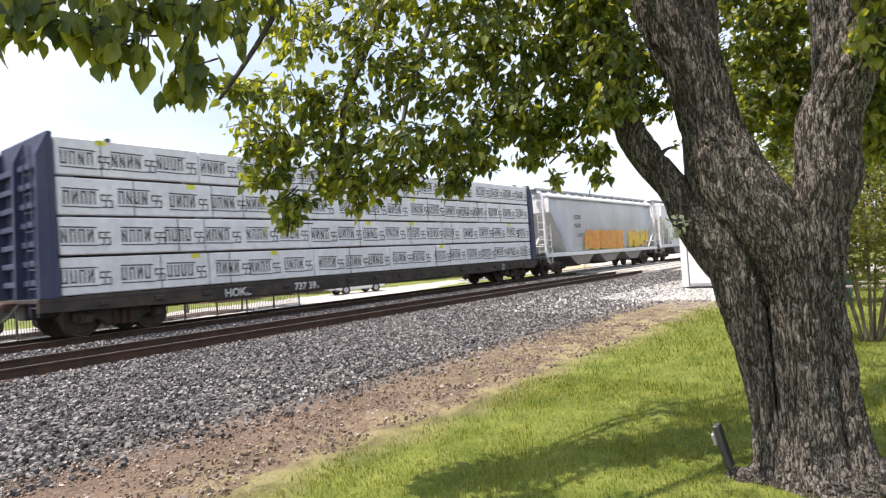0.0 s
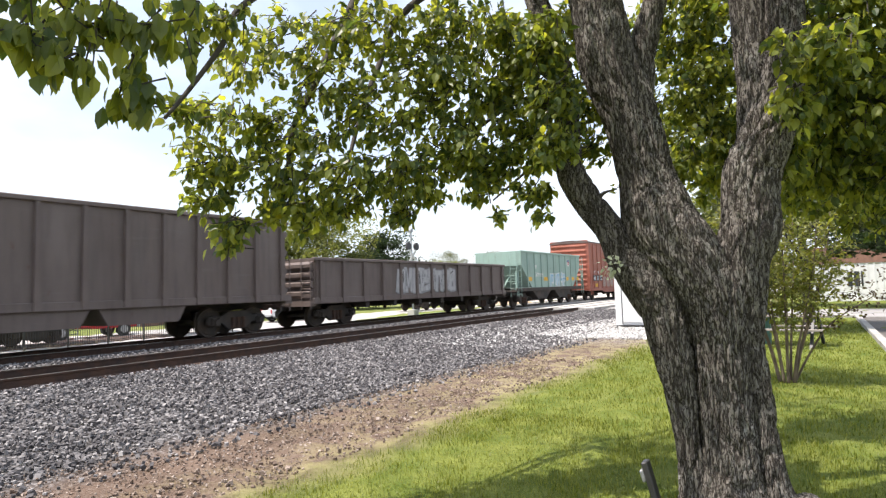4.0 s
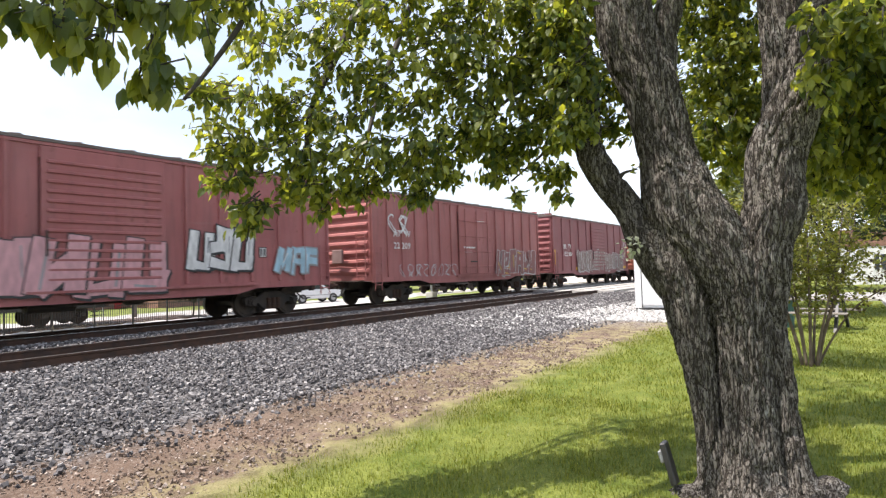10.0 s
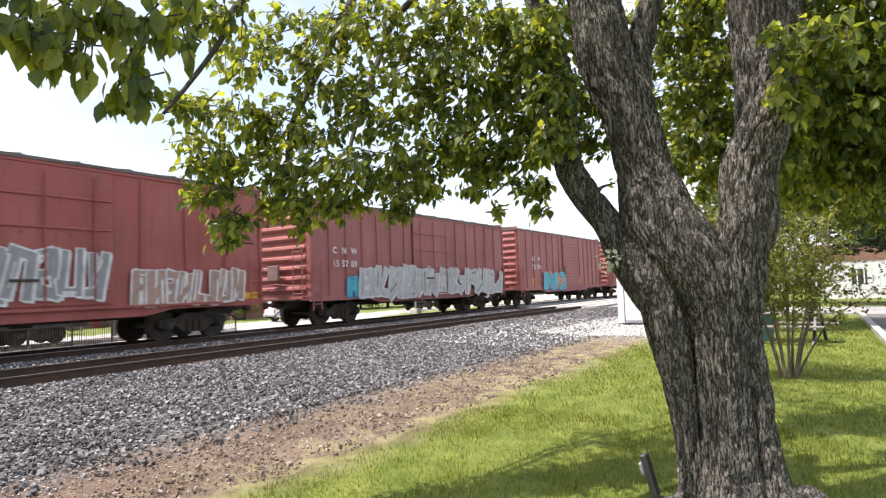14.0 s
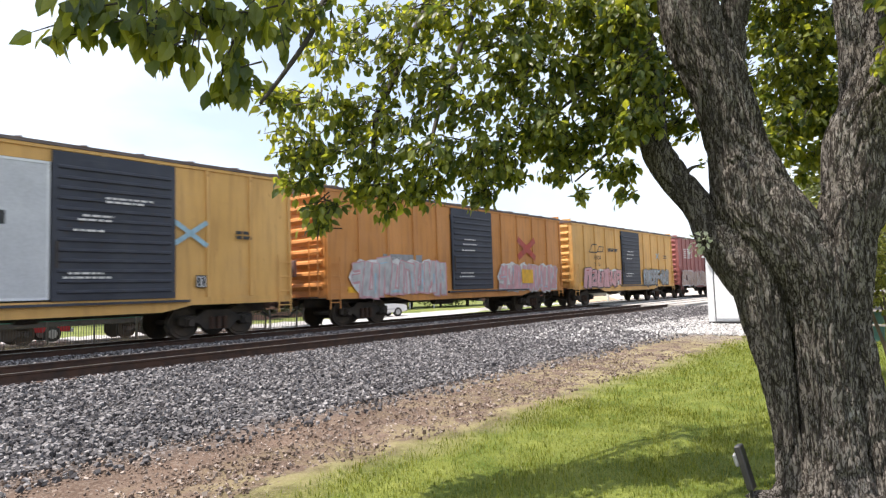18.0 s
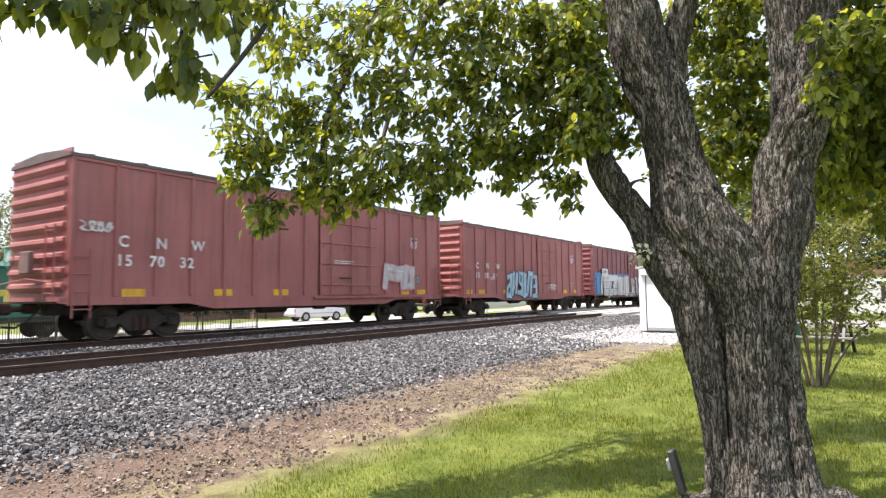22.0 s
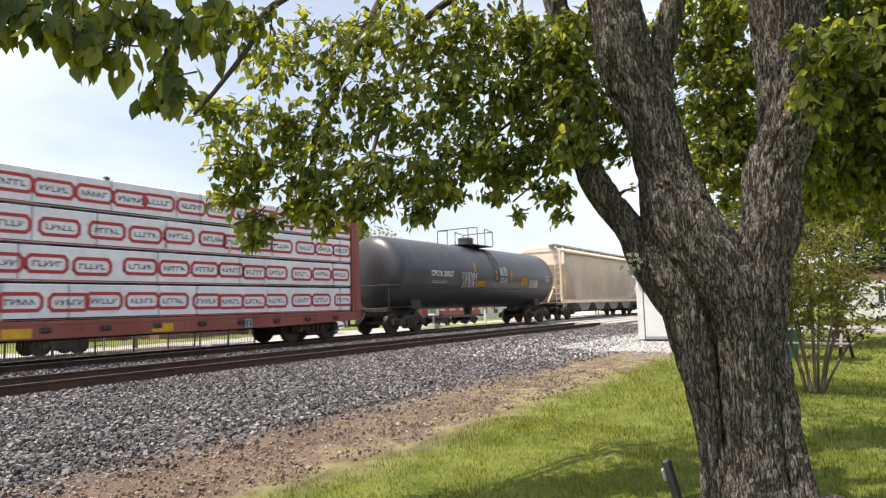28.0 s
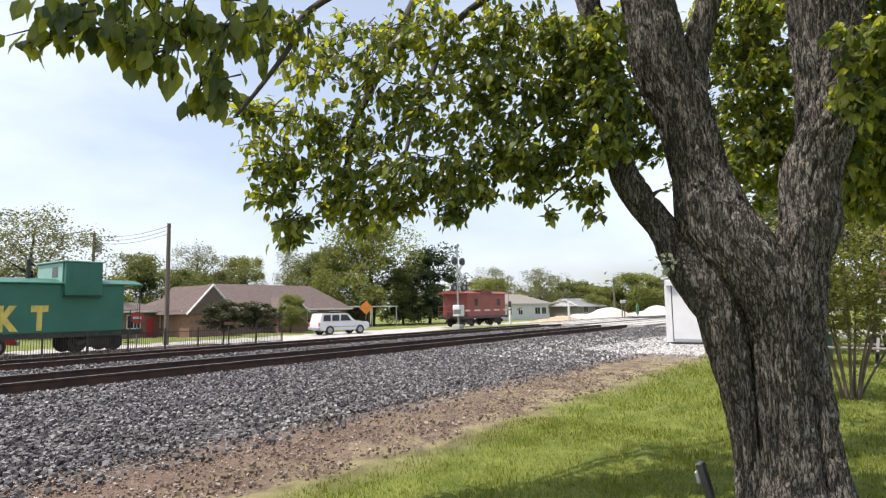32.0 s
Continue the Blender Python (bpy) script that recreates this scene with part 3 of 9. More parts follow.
def bars(car, x0, x1, z, y, rows, material, seed=1, h=0.035, gap=0.075, name="small_print"):
    """Small print that cannot be read: plain bars."""
    rng = random.Random(seed)
    bm = bmesh.new()
    for r in range(rows):
        x = x0
        end = x0 + (x1 - x0) * rng.uniform(0.7, 1.0)
        while x < end - 0.02:
            w = min(rng.uniform(0.07, 0.22), end - x)
            vs = [bm.verts.new((a, y - 0.006, b)) for a, b in ((x, z - r * gap), (x + w, z - r * gap), (x + w, z - r * gap + h), (x, z - r * gap + h))]
            bm.faces.new(vs)
            x += w + 0.035
    return part(name, bm, material, car)


def plate_on(car, x0, x1, z0, z1, y, material, name="reflector", label=""):
    return part(name, bx(x0, x1, y - 0.012, y, z0, z1), material, car, label)


def panel_mark(car, x, z, y, s=0.3):
    """The small black consolidated-data panel with its white lines."""
    o = plate_on(car, x, x + s, z, z + s * 1.1, y, STENCIL_BLACK, "data_panel")
    bm = bmesh.new()
    for k in range(2):
        x0 = x + s * (0.1 + 0.45 * k)
        for a, b in (((x0, z + s * 0.12), (x0 + s * 0.33, z + s * 0.12)), ((x0, z + s * 0.95), (x0 + s * 0.33, z + s * 0.95)), ((x0, z + s * 0.12), (x0, z + s * 0.95)),
                     ((x0 + s * 0.33, z + s * 0.12), (x0 + s * 0.33, z + s * 0.95))):
            stroke(bm, [a, b], 0.02, y - 0.016)
    part("panel_print", bm, STENCIL_WHITE, o)


# ---- box cars ----
ROOF_METAL = surface("car_roof", (0.16, 0.13, 0.12), (0.10, 0.06, 0.05), 1.2, 0.7, 0.1, 0.1, 30)
END_SILVER = surface("brake_housing", (0.25, 0.17, 0.16), (0.15, 0.08, 0.07), 2, 0.6, 0, 0.1, 30)
PALE_DOOR = surface("pale_grey_door", (0.60, 0.61, 0.63), (0.50, 0.51, 0.53), 1.2, 0.5, 0, 0.06, 20)
INTERIOR = surface("pale_car_interior", (0.50, 0.50, 0.49), (0.38, 0.37, 0.36), 1.5, 0.7, 0, 0.1, 20)


def boxcar(c0, length, colour, label, zb=0.98, zt=4.45, door=(6.0, 9.6), door_colour=None, ribs=True, door_style="panel", rib_gap=0.98, slide=0.0,
           end_ribs=9, roof=None, sill=True):
    """An exterior-post box car. door: from and to along the car; slide: how far the leaf stands open."""
    car = thing("box_car", pose(c0, FAR_Y, 0), label, "freight car", "cars of the freight train")
    door_colour = door_colour or colour
    roof = roof or ROOF_METAL
    d0, d1 = door
    w = HALF
    part("side_wall", bx(0.0, d0, -w, -w + 0.06, zb + 0.12, zt), colour, car)
    part("side_wall", bx(d1, length, -w, -w + 0.06, zb + 0.12, zt), colour, car)
    part("side_wall", bx(0, length, w - 0.06, w, zb + 0.12, zt), colour, car)
    part("door_header", bx(d0, d1, -w, -w + 0.06, zt - 0.42, zt), colour, car)
    part("floor", bx(0.05, length - 0.05, -w + 0.06, w - 0.06, zb, zb + 0.16), INTERIOR, car)
    if slide:
        part("lining", bx(0.1, length - 0.1, w - 0.10, w - 0.066, zb + 0.16, zt - 0.05), INTERIOR, car)
        for e in (d0 - 0.9, d1 + 0.6):
            part("lining", bx(e, e + 0.3, -w + 0.07, w - 0.11, zb + 0.165, zt - 0.05), INTERIOR, car)
    # ends: corrugated steel
    for x, way in ((0.0, -1), (length, 1)):
        e = part("end_wall", bx(min(x, x - way * 0.06), max(x, x - way * 0.06), -w + 0.004, w - 0.004, zb + 0.02, zt + 0.16), colour, car)
        step = (zt - zb - 0.30) / end_ribs
        prof = bmesh.new()
        outline = [(-0.5, -step * 0.36), (-0.30, -step * 0.30), (0, -step * 0.02), (-0.10, step * 0.20), (-0.5, step * 0.30)]
        prism(prof, [(way * (0.5 + a) * 0.17, b) for a, b in outline], -w + 0.16, w - 0.10)
        rib = mesh_of("end_rib", prof, colour)
        for k in range(end_ribs):
            shared("end_rib", rib, e, pose(x - way * 0.002, 0, zb + 0.26 + step * (k + 0.4)))
    # roof: low gable with seams
    bm = bmesh.new()
    prism_x(bm, [(-w - 0.05, zt - 0.05), (-w - 0.05, zt + 0.03), (-0.9, zt + 0.15), (0, zt + 0.20), (0.9, zt + 0.15), (w + 0.05, zt + 0.03), (w + 0.05, zt - 0.05)], -0.05, length + 0.05)
    r = part("roof", bm, roof, car)
    seam = mesh_of("roof_seam", prism_x(bmesh.new(), [(-w - 0.06, zt + 0.005), (-w - 0.06, zt + 0.06), (-0.9, zt + 0.185), (0, zt + 0.235), (0.9, zt + 0.185), (w + 0.06, zt + 0.06), (w + 0.06, zt + 0.005),
                                                      (0, zt + 0.16)], -0.03, 0.03), roof)
    for k in range(12):
        shared("roof_seam", seam, r, pose(0.5 + (length - 1.0) * k / 11, 0, 0))
    # side posts
    if ribs:
        bm = bmesh.new()
        post = bmesh.new()
        box(post, -0.055, 0.055, -w - 0.055, -w - 0.001, zb + 0.16, zt - 0.055, 0.012)
        post = mesh_of("side_post", post, colour)
        n0, n1 = max(2, round(d0 / rib_gap)), max(2, round((length - d1) / rib_gap))
        for k in range(n0):
            shared("side_post", post, car, pose(0.06 + (d0 - 0.12) * k / (n0 - 0.45), 0, 0))
        for k in range(n1):
            shared("side_post", post, car, pose(length - 0.06 - (length - d1 - 0.12) * k / (n1 - 0.45), 0, 0))
    bm = bmesh.new()
    prism(bm, [(0.0, zb - 0.04), (0.0, zb + 0.16), (length, zb + 0.16), (length, zb - 0.04), (length - 3.2, zb - 0.04), (length - 4.0, zb - 0.20), (4.0, zb - 0.20), (3.2, zb - 0.04)], -w - 0.045, -w + 0.02)
    part("side_sill", bm, colour, car)
    part("top_rail", bx(0.0, length, -w - 0.035, -w - 0.001, zt - 0.14, zt - 0.052, 0.008), colour, car)
    # door leaf with its ribs and rods
    l0, l1 = d0 + slide, d1 + slide
    leaf = part("door", bx(l0 + 0.02, l1 - 0.02, -w - 0.085, -w - 0.03 if not slide else -w - 0.06, zb + 0.16, zt - 0.16, 0.01), door_colour, car)
    if slide:
        pale = part("inner_door", bx(d0 + 0.03, l0 - 0.01, -w - 0.055, -w - 0.012, zb + 0.2, zt - 0.44, 0.008), PALE_DOOR, car, "flat pale grey door leaf")
        for a, b, c_, d in ((d0 + 0.03, l0 - 0.01, zt - 0.50, zt - 0.44), (d0 + 0.03, l0 - 0.01, zb + 0.2, zb + 0.26), (l0 - 0.07, l0 - 0.01, zb + 0.262, zt - 0.502)):
            part("door_edge", bx(a, b, -w - 0.068, -w - 0.056, c_, d), WHITE_METAL, pale)
        part("placard", bx(d0 + 1.1, d0 + 1.7, -w - 0.064, -w - 0.056, zb + 1.85, zb + 2.15), STENCIL_BLACK, pale)
    if door_style == "rib":
        k = 13
        dr = mesh_of("door_rib", bx(l0 + 0.14, l1 - 0.14, -w - 0.125, -w - 0.08, -0.045, 0.045, 0.02), door_colour)
    else:
        k = 4
        dr = mesh_of("door_rib", bx(l0 + 0.06, l1 - 0.06, -w - 0.12, -w - 0.08, -0.03, 0.03, 0.012), door_colour)
    for i in range(k):
        shared("door_rib", dr, leaf, pose(0, 0, zb + 0.30 + (zt - zb - 0.65) * (i + 0.3) / k))
    if door_style == "plug":
        bm = bmesh.new()
        for xx in (l0 + 0.5, (l0 + l1) / 2, l1 - 0.5):
            cyl(bm, (xx, -w - 0.15, zb + 0.2), (xx, -w - 0.15, zt - 0.3), 0.025, None, 6)
        part("locking_rod", bm, door_colour, leaf)
        part("door_handle", rod((l0 + 0.9, -w - 0.18, 1.75), (l0 + 1.5, -w - 0.18, 1.75), 0.03), STEEL_DARK, leaf)
    else:
        part("door_handle", rod((l0 + 0.12, -w - 0.14, 1.9), (l0 + 0.12, -w - 0.14, 2.5), 0.025), STEEL_DARK, leaf)
    part("door_track", bx(d0 - 0.3, min(d1 + (d1 - d0), length - 0.3), -w - 0.14, -w - 0.046, zb + 0.05, zb + 0.11), door_colour, car)
    # ladders, brake gear
    ladder(car, ((0.08, -w - 0.09, zb - 0.35), (0.50, -w - 0.09, zb - 0.35)), ((0.08, -w - 0.09, zb + 1.35), (0.50, -w - 0.09, zb + 1.35)), 4, colour, "side_ladder")
    ladder(car, ((length - 0.5, -w - 0.09, zb - 0.35), (length - 0.08, -w - 0.09, zb - 0.35)), ((length - 0.5, -w - 0.09, zb + 1.35), (length - 0.08, -w - 0.09, zb + 1.35)), 4, colour, "side_ladder")
    ladder(car, ((-0.27, -w + 0.10, zb + 0.1), (-0.27, -w + 0.55, zb + 0.1)), ((-0.27, -w + 0.10, zb + 1.9), (-0.27, -w + 0.55, zb + 1.9)), 6, colour, "end_ladder")
    part("brake_housing", bx(-0.32, -0.2, -0.30, 0.25, zb + 0.75, zb + 1.3, 0.02), END_SILVER, car)
    bm = bmesh.new()
    bmesh.ops.create_circle(bm, segments=14, radius=0.25)
    ring = [v.co.copy() for v in bm.verts]
    bm.free()
    bm = bmesh.new()
    for a, b in zip(ring, ring[1:] + ring[:1]):
        cyl(bm, (-0.40, a.x + 0.6, a.y + zb + 1.15), (-0.40, b.x + 0.6, b.y + zb + 1.15), 0.015, None, 5)
    part("brake_wheel", bm, STEEL_DARK, car)
    part("crossover_platform", bx(-0.36, -0.04, -1.2, 1.2, zb + 0.02, zb + 0.06), STEEL_RUST, car)
    bm = bmesh.new()
    pipe(bm, [(-0.30, -w + 0.1, zb + 0.5), (-0.34, -0.2, zb + 0.62), (-0.30, w - 0.2, zb + 0.5)], 0.016, 6)
    part("grab_iron", bm, colour, car)
    # underframe
    part("center_sill", bx(0.1, length - 0.1, -0.28, 0.28, zb - 0.30, zb), STEEL_DARK, car)
    bm = bmesh.new()
    cyl(bm, (length * 0.40, -0.75, zb - 0.22), (length * 0.47, -0.75, zb - 0.22), 0.19, None, 12)
    cyl(bm, (length * 0.55, -0.9, zb - 0.2), (length * 0.58, -0.9, zb - 0.2), 0.14, None, 10)
    pipe(bm, [(2.8, -0.6, zb - 0.18), (length - 2.8, -0.6, zb - 0.18)], 0.025, 6)
    part("brake_gear", bm, STEEL_DARK, car)
    for k in range(5):
        part("cross_bearer", bx(3.6 + k * (length - 7.2) / 4 - 0.08, 3.6 + k * (length - 7.2) / 4 + 0.08, -w + 0.03, w - 0.03, zb - 0.16, zb - 0.002), STEEL_DARK, car)
    add_running_gear(car, length, 2.15)
    return car


# ---- covered and open hoppers ----
def hopper(c0, length, colour, label, zt=4.35, zb=1.35, slope=2.2, ribs=0, bays=3, covered=True, under=None, side_bulge=0.0, top_rail=None, walkway=GALVANISED, deep=0.55):
    car = thing("hopper_car", pose(c0, FAR_Y, 0), label, "freight car", "cars of the freight train")
    w = HALF
    under = under or colour
    # side sheets: the ends are cut along the slope sheets
    cut = [(0.75, zt), (length - 0.75, zt), (length - 0.75, zt - 0.9), (length - 0.8 - slope, zb), (0.8 + slope, zb), (0.75, zt - 0.9)]
    for s in (-1, 1):
        bm = bmesh.new()
        if side_bulge and s < 0:
            rows = []
            for k in range(13):
                z = zb + (zt - zb) * k / 12
                x_in = 0.75 + (0.05 + slope) * max(0.0, (zt - 0.9 - z) / (zt - 0.9 - zb))
                y = -w + side_bulge * (2.0 * k / 12 - 1.0) ** 2
                rows.append([bm.verts.new((x_in + (length - 2 * x_in) * i / 8, y, z)) for i in range(9)])
            for a, b in zip(rows, rows[1:]):
                for i in range(8):
                    bm.faces.new((a[i], a[i + 1], b[i + 1], b[i]))
            bmesh.ops.solidify(bm, geom=bm.faces[:], thickness=0.04)
            bmesh.ops.recalc_face_normals(bm, faces=bm.faces)
        else:
            prism(bm, cut, min(s * w, s * (w - 0.05)), max(s * w, s * (w - 0.05)))
        part("side_sheet", bm, colour, car, "", bool(side_bulge and s < 0))
        # triangular gusset down to the sill
        for x0, way in ((0.0, 1), (length, -1)):
            bm = bmesh.new()
            prism(bm, [(x0 + way * 0.95, zb - 0.12), (x0 + way * (0.82 + slope), zb), (x0 + way * 0.95, zb)], min(s * w * 0.985, s * (w * 0.985 - 0.03)), max(s * w * 0.985, s * (w * 0.985 - 0.03)))
            part("gusset", bm, colour, car)
    for x0, way in ((0.0, 1), (length, -1)):
        bm = bmesh.new()
        prism(bm, [(x0 + way * 0.75, zt - 0.02), (x0 + way * 0.75, zt - 0.92), (x0 + way * (0.8 + slope), zb + 0.01), (x0 + way * (0.86 + slope), zb + 0.01), (x0 + way * 0.81, zt - 0.92), (x0 + way * 0.81, zt - 0.02)],
              -w + 0.05, w - 0.05)
        part("slope_sheet", bm, colour, car)
        part("end_platform", bx(min(x0, x0 + way * 1.2), max(x0, x0 + way * 1.2), -w + 0.05, w - 0.05, zb - 0.24, zb - 0.14), under, car)
        for y in (-w + 0.06, w - 0.06):
            part("corner_post", bx(min(x0 + way * 0.06, x0 + way * 0.14), max(x0 + way * 0.06, x0 + way * 0.14), y - 0.05, y + 0.05, zb - 0.14, zt - (0.0 if covered else 1.3)), colour, car)
        bm = bmesh.new()
        for y in (-0.5, 0.5):
            cyl(bm, (x0 + way * 0.2, y, zb - 0.14), (x0 + way * (0.9 + slope * 0.45), y, zb + (zt - zb) * 0.42), 0.05, None, 6)
        part("end_strut", bm, colour, car)
        ladder(car, ((x0 + way * 0.10, -w + 0.0, zb - 0.5), (x0 + way * 0.10, -w + 0.45, zb - 0.5)), ((x0 + way * 0.10, -w + 0.0, zt - 0.1), (x0 + way * 0.10, -w + 0.45, zt - 0.1)), 9, colour, "end_ladder")
        ladder(car, ((x0 + way * 0.18, -w - 0.04, zb - 0.55), (x0 + way * 0.62, -w - 0.04, zb - 0.55)), ((x0 + way * 0.18, -w - 0.04, zb + 1.6), (x0 + way * 0.62, -w - 0.04, zb + 1.6)), 6, colour, "side_ladder")
        bm = bmesh.new()
        pipe(bm, [(x0 + way * 0.1, -w + 0.1, zb + 0.75), (x0 + way * 0.1, w - 0.1, zb + 0.75)], 0.02, 6)
        pipe(bm, [(x0 + way * 0.1, -w + 0.1, zb + 0.4), (x0 + way * 0.1, w - 0.1, zb + 0.4)], 0.02, 6)
        part("handrail", bm, colour, car)
    part("side_sill", bx(0.0, length, -w - 0.03, -w + 0.05, zb - 0.22, zb - 0.0, 0.01), under if not covered else colour, car)
    part("top_chord", bx(0.72, length - 0.72, -w - 0.06, -w + 0.0, zt - 0.12, zt + 0.0, 0.02), top_rail or colour, car)
    if ribs:
        post = mesh_of("side_post", bx(-0.05, 0.05, -w - 0.055, -w - 0.001, zb + 0.0, zt - 0.125, 0.012), colour)
        for k in range(ribs):
            x = 0.9 + slope * 0.5 + (length - 1.8 - slope) * k / (ribs - 1)
            shared("side_post", post, car, pose(x, 0, 0))
    if covered:
        bm = bmesh.new()
        prism_x(bm, [(-w - 0.02, zt - 0.02), (-w + 0.12, zt + 0.13), (-0.55, zt + 0.26), (0.55, zt + 0.26), (w - 0.12, zt + 0.13), (w + 0.02, zt - 0.02)], 0.70, length - 0.70)
        r = part("roof", bm, colour, car)
        hatch = mesh_of("hatch", bx(-0.62, 0.62, -0.4, 0.4, zt + 0.262, zt + 0.34, 0.03), colour)
        for k in range(8):
            shared("hatch", hatch, r, pose(1.7 + (length - 3.4) * k / 7, 0, 0))
        part("roof_walk", bx(0.3, length - 0.3, -0.98, -0.62, zt + 0.36, zt + 0.40), walkway, car)
        bm = bmesh.new()
        for k in range(15):
            x = 0.5 + (length - 1.0) * k / 14
            box(bm, x - 0.02, x + 0.02, -1.0, -0.6, zt + 0.12, zt + 0.36)
        box(bm, 0.3, length - 0.3, -1.0, -0.985, zt + 0.36, zt + 0.46)
        part("walk_bracket", bm, walkway, car)
    else:
        for k in range(3):
            x = length * (k + 1) / 4
            part("cross_tie", bx(x - 0.05, x + 0.05, -w + 0.05, w - 0.05, zt - 0.3, zt - 0.2), colour, car)
    # discharge bays
    span = (length - 2 * (0.8 + slope)) / bays
    for k in range(bays):
        a = 0.8 + slope + span * k
        bm = bmesh.new()
        prism(bm, [(a + 0.02, zb - 0.01), (a + span - 0.02, zb - 0.01), (a + span * 0.68, zb - deep - 0.2), (a + span * 0.32, zb - deep - 0.2)], -w + 0.12, w - 0.12)
        bay = part("discharge_bay", bm, under, car)
        part("outlet_gate", bx(a + span * 0.3, a + span * 0.7, -0.9, 0.9, zb - deep - 0.32, zb - deep - 0.2), STEEL_DARK, bay)
    part("center_sill", bx(0.1, length - 0.1, -0.25, 0.25, zb - 0.5, zb - 0.22), STEEL_DARK, car)
    add_running_gear(car, length, 2.0)
    return car


def gondola(c0, length, colour, label, zt, zb=1.05, ribs=15, tubs=True):
    car = thing("gondola_car", pose(c0, FAR_Y, 0), label, "freight car", "cars of the freight train")
    w = HALF
    for s in (-1, 1):
        part("side_wall", bx(0.3, length - 0.3, min(s * w, s * (w - 0.05)), max(s * w, s * (w - 0.05)), zb, zt), colour, car)
        part("top_chord", bx(0.15, length - 0.15, min(s * (w + 0.08), s * (w - 0.06)), max(s * (w + 0.08), s * (w - 0.06)), zt, zt + 0.12, 0.02), colour, car)
    for x, way in ((0.3, -1), (length - 0.3, 1)):
        e = part("end_wall", bx(min(x, x + way * 0.05), max(x, x + way * 0.05), -w + 0.05, w - 0.05, zb, zt + 0.1), colour, car)
        for k in range(4):
            z = zb + 0.25 + (zt - zb - 0.3) * k / 3.4
            bm = bmesh.new()
            prism(bm, [(x + way * 0.05, z - 0.16), (x + way * 0.20, z - 0.06), (x + way * 0.20, z + 0.06), (x + way * 0.05, z + 0.16)], -w + 0.1, w - 0.1)
            part("end_rib", bm, colour, e)
        ladder(car, ((x + way * 0.25, -w + 0.05, 0.7), (x + way * 0.25, -w + 0.5, 0.7)), ((x + way * 0.25, -w + 0.05, min(zt, 2.6)), (x + way * 0.25, -w + 0.5, min(zt, 2.6))), 6, colour, "end_ladder")
        part("end_sill", bx(min(x, x + way * 0.3), max(x, x + way * 0.3), -w + 0.02, w - 0.02, zb - 0.2, zb), colour, car)
    post = mesh_of("side_post", prism(bmesh.new(), [(-0.085, zb - 0.1), (0.085, zb - 0.1), (0.06, zt), (-0.06, zt)], -w - 0.10, -w - 0.001), colour)
    for k in range(ribs):
        shared("side_post", post, car, pose(0.5 + (length - 1.0) * k / (ribs - 1), 0, 0))
    part("floor", bx(0.3, length - 0.3, -w + 0.05, w - 0.05, zb - 0.12, zb), STEEL_DARK, car)
    part("side_sill", bx(0.1, length - 0.1, -w - 0.06, -w + 0.02, zb - 0.12, zb + 0.10, 0.015), colour, car)
    if tubs:
        for k in range(3):
            a = 4.0 + k * (length - 8.0) / 3
            bm = bmesh.new()
            prism(bm, [(a + 0.1, zb - 0.1), (a + (length - 8.0) / 3 - 0.1, zb - 0.1), (a + (length - 8.0) / 3 - 0.35, zb - 0.55), (a + 0.35, zb - 0.55)], -w + 0.02, w - 0.02)
            part("tub", bm, colour, car)
    else:
        for k in range(6):
            part("cross_bearer", bx(3.2 + k * (length - 6.4) / 5 - 0.1, 3.2 + k * (length - 6.4) / 5 + 0.1, -w, w, zb - 0.35, zb - 0.125), STEEL_DARK, car)
    part("center_sill", bx(0.1, length - 0.1, -0.25, 0.25, zb - 0.35, zb - 0.125), STEEL_DARK, car)
    add_running_gear(car, length, 1.9)
    return car


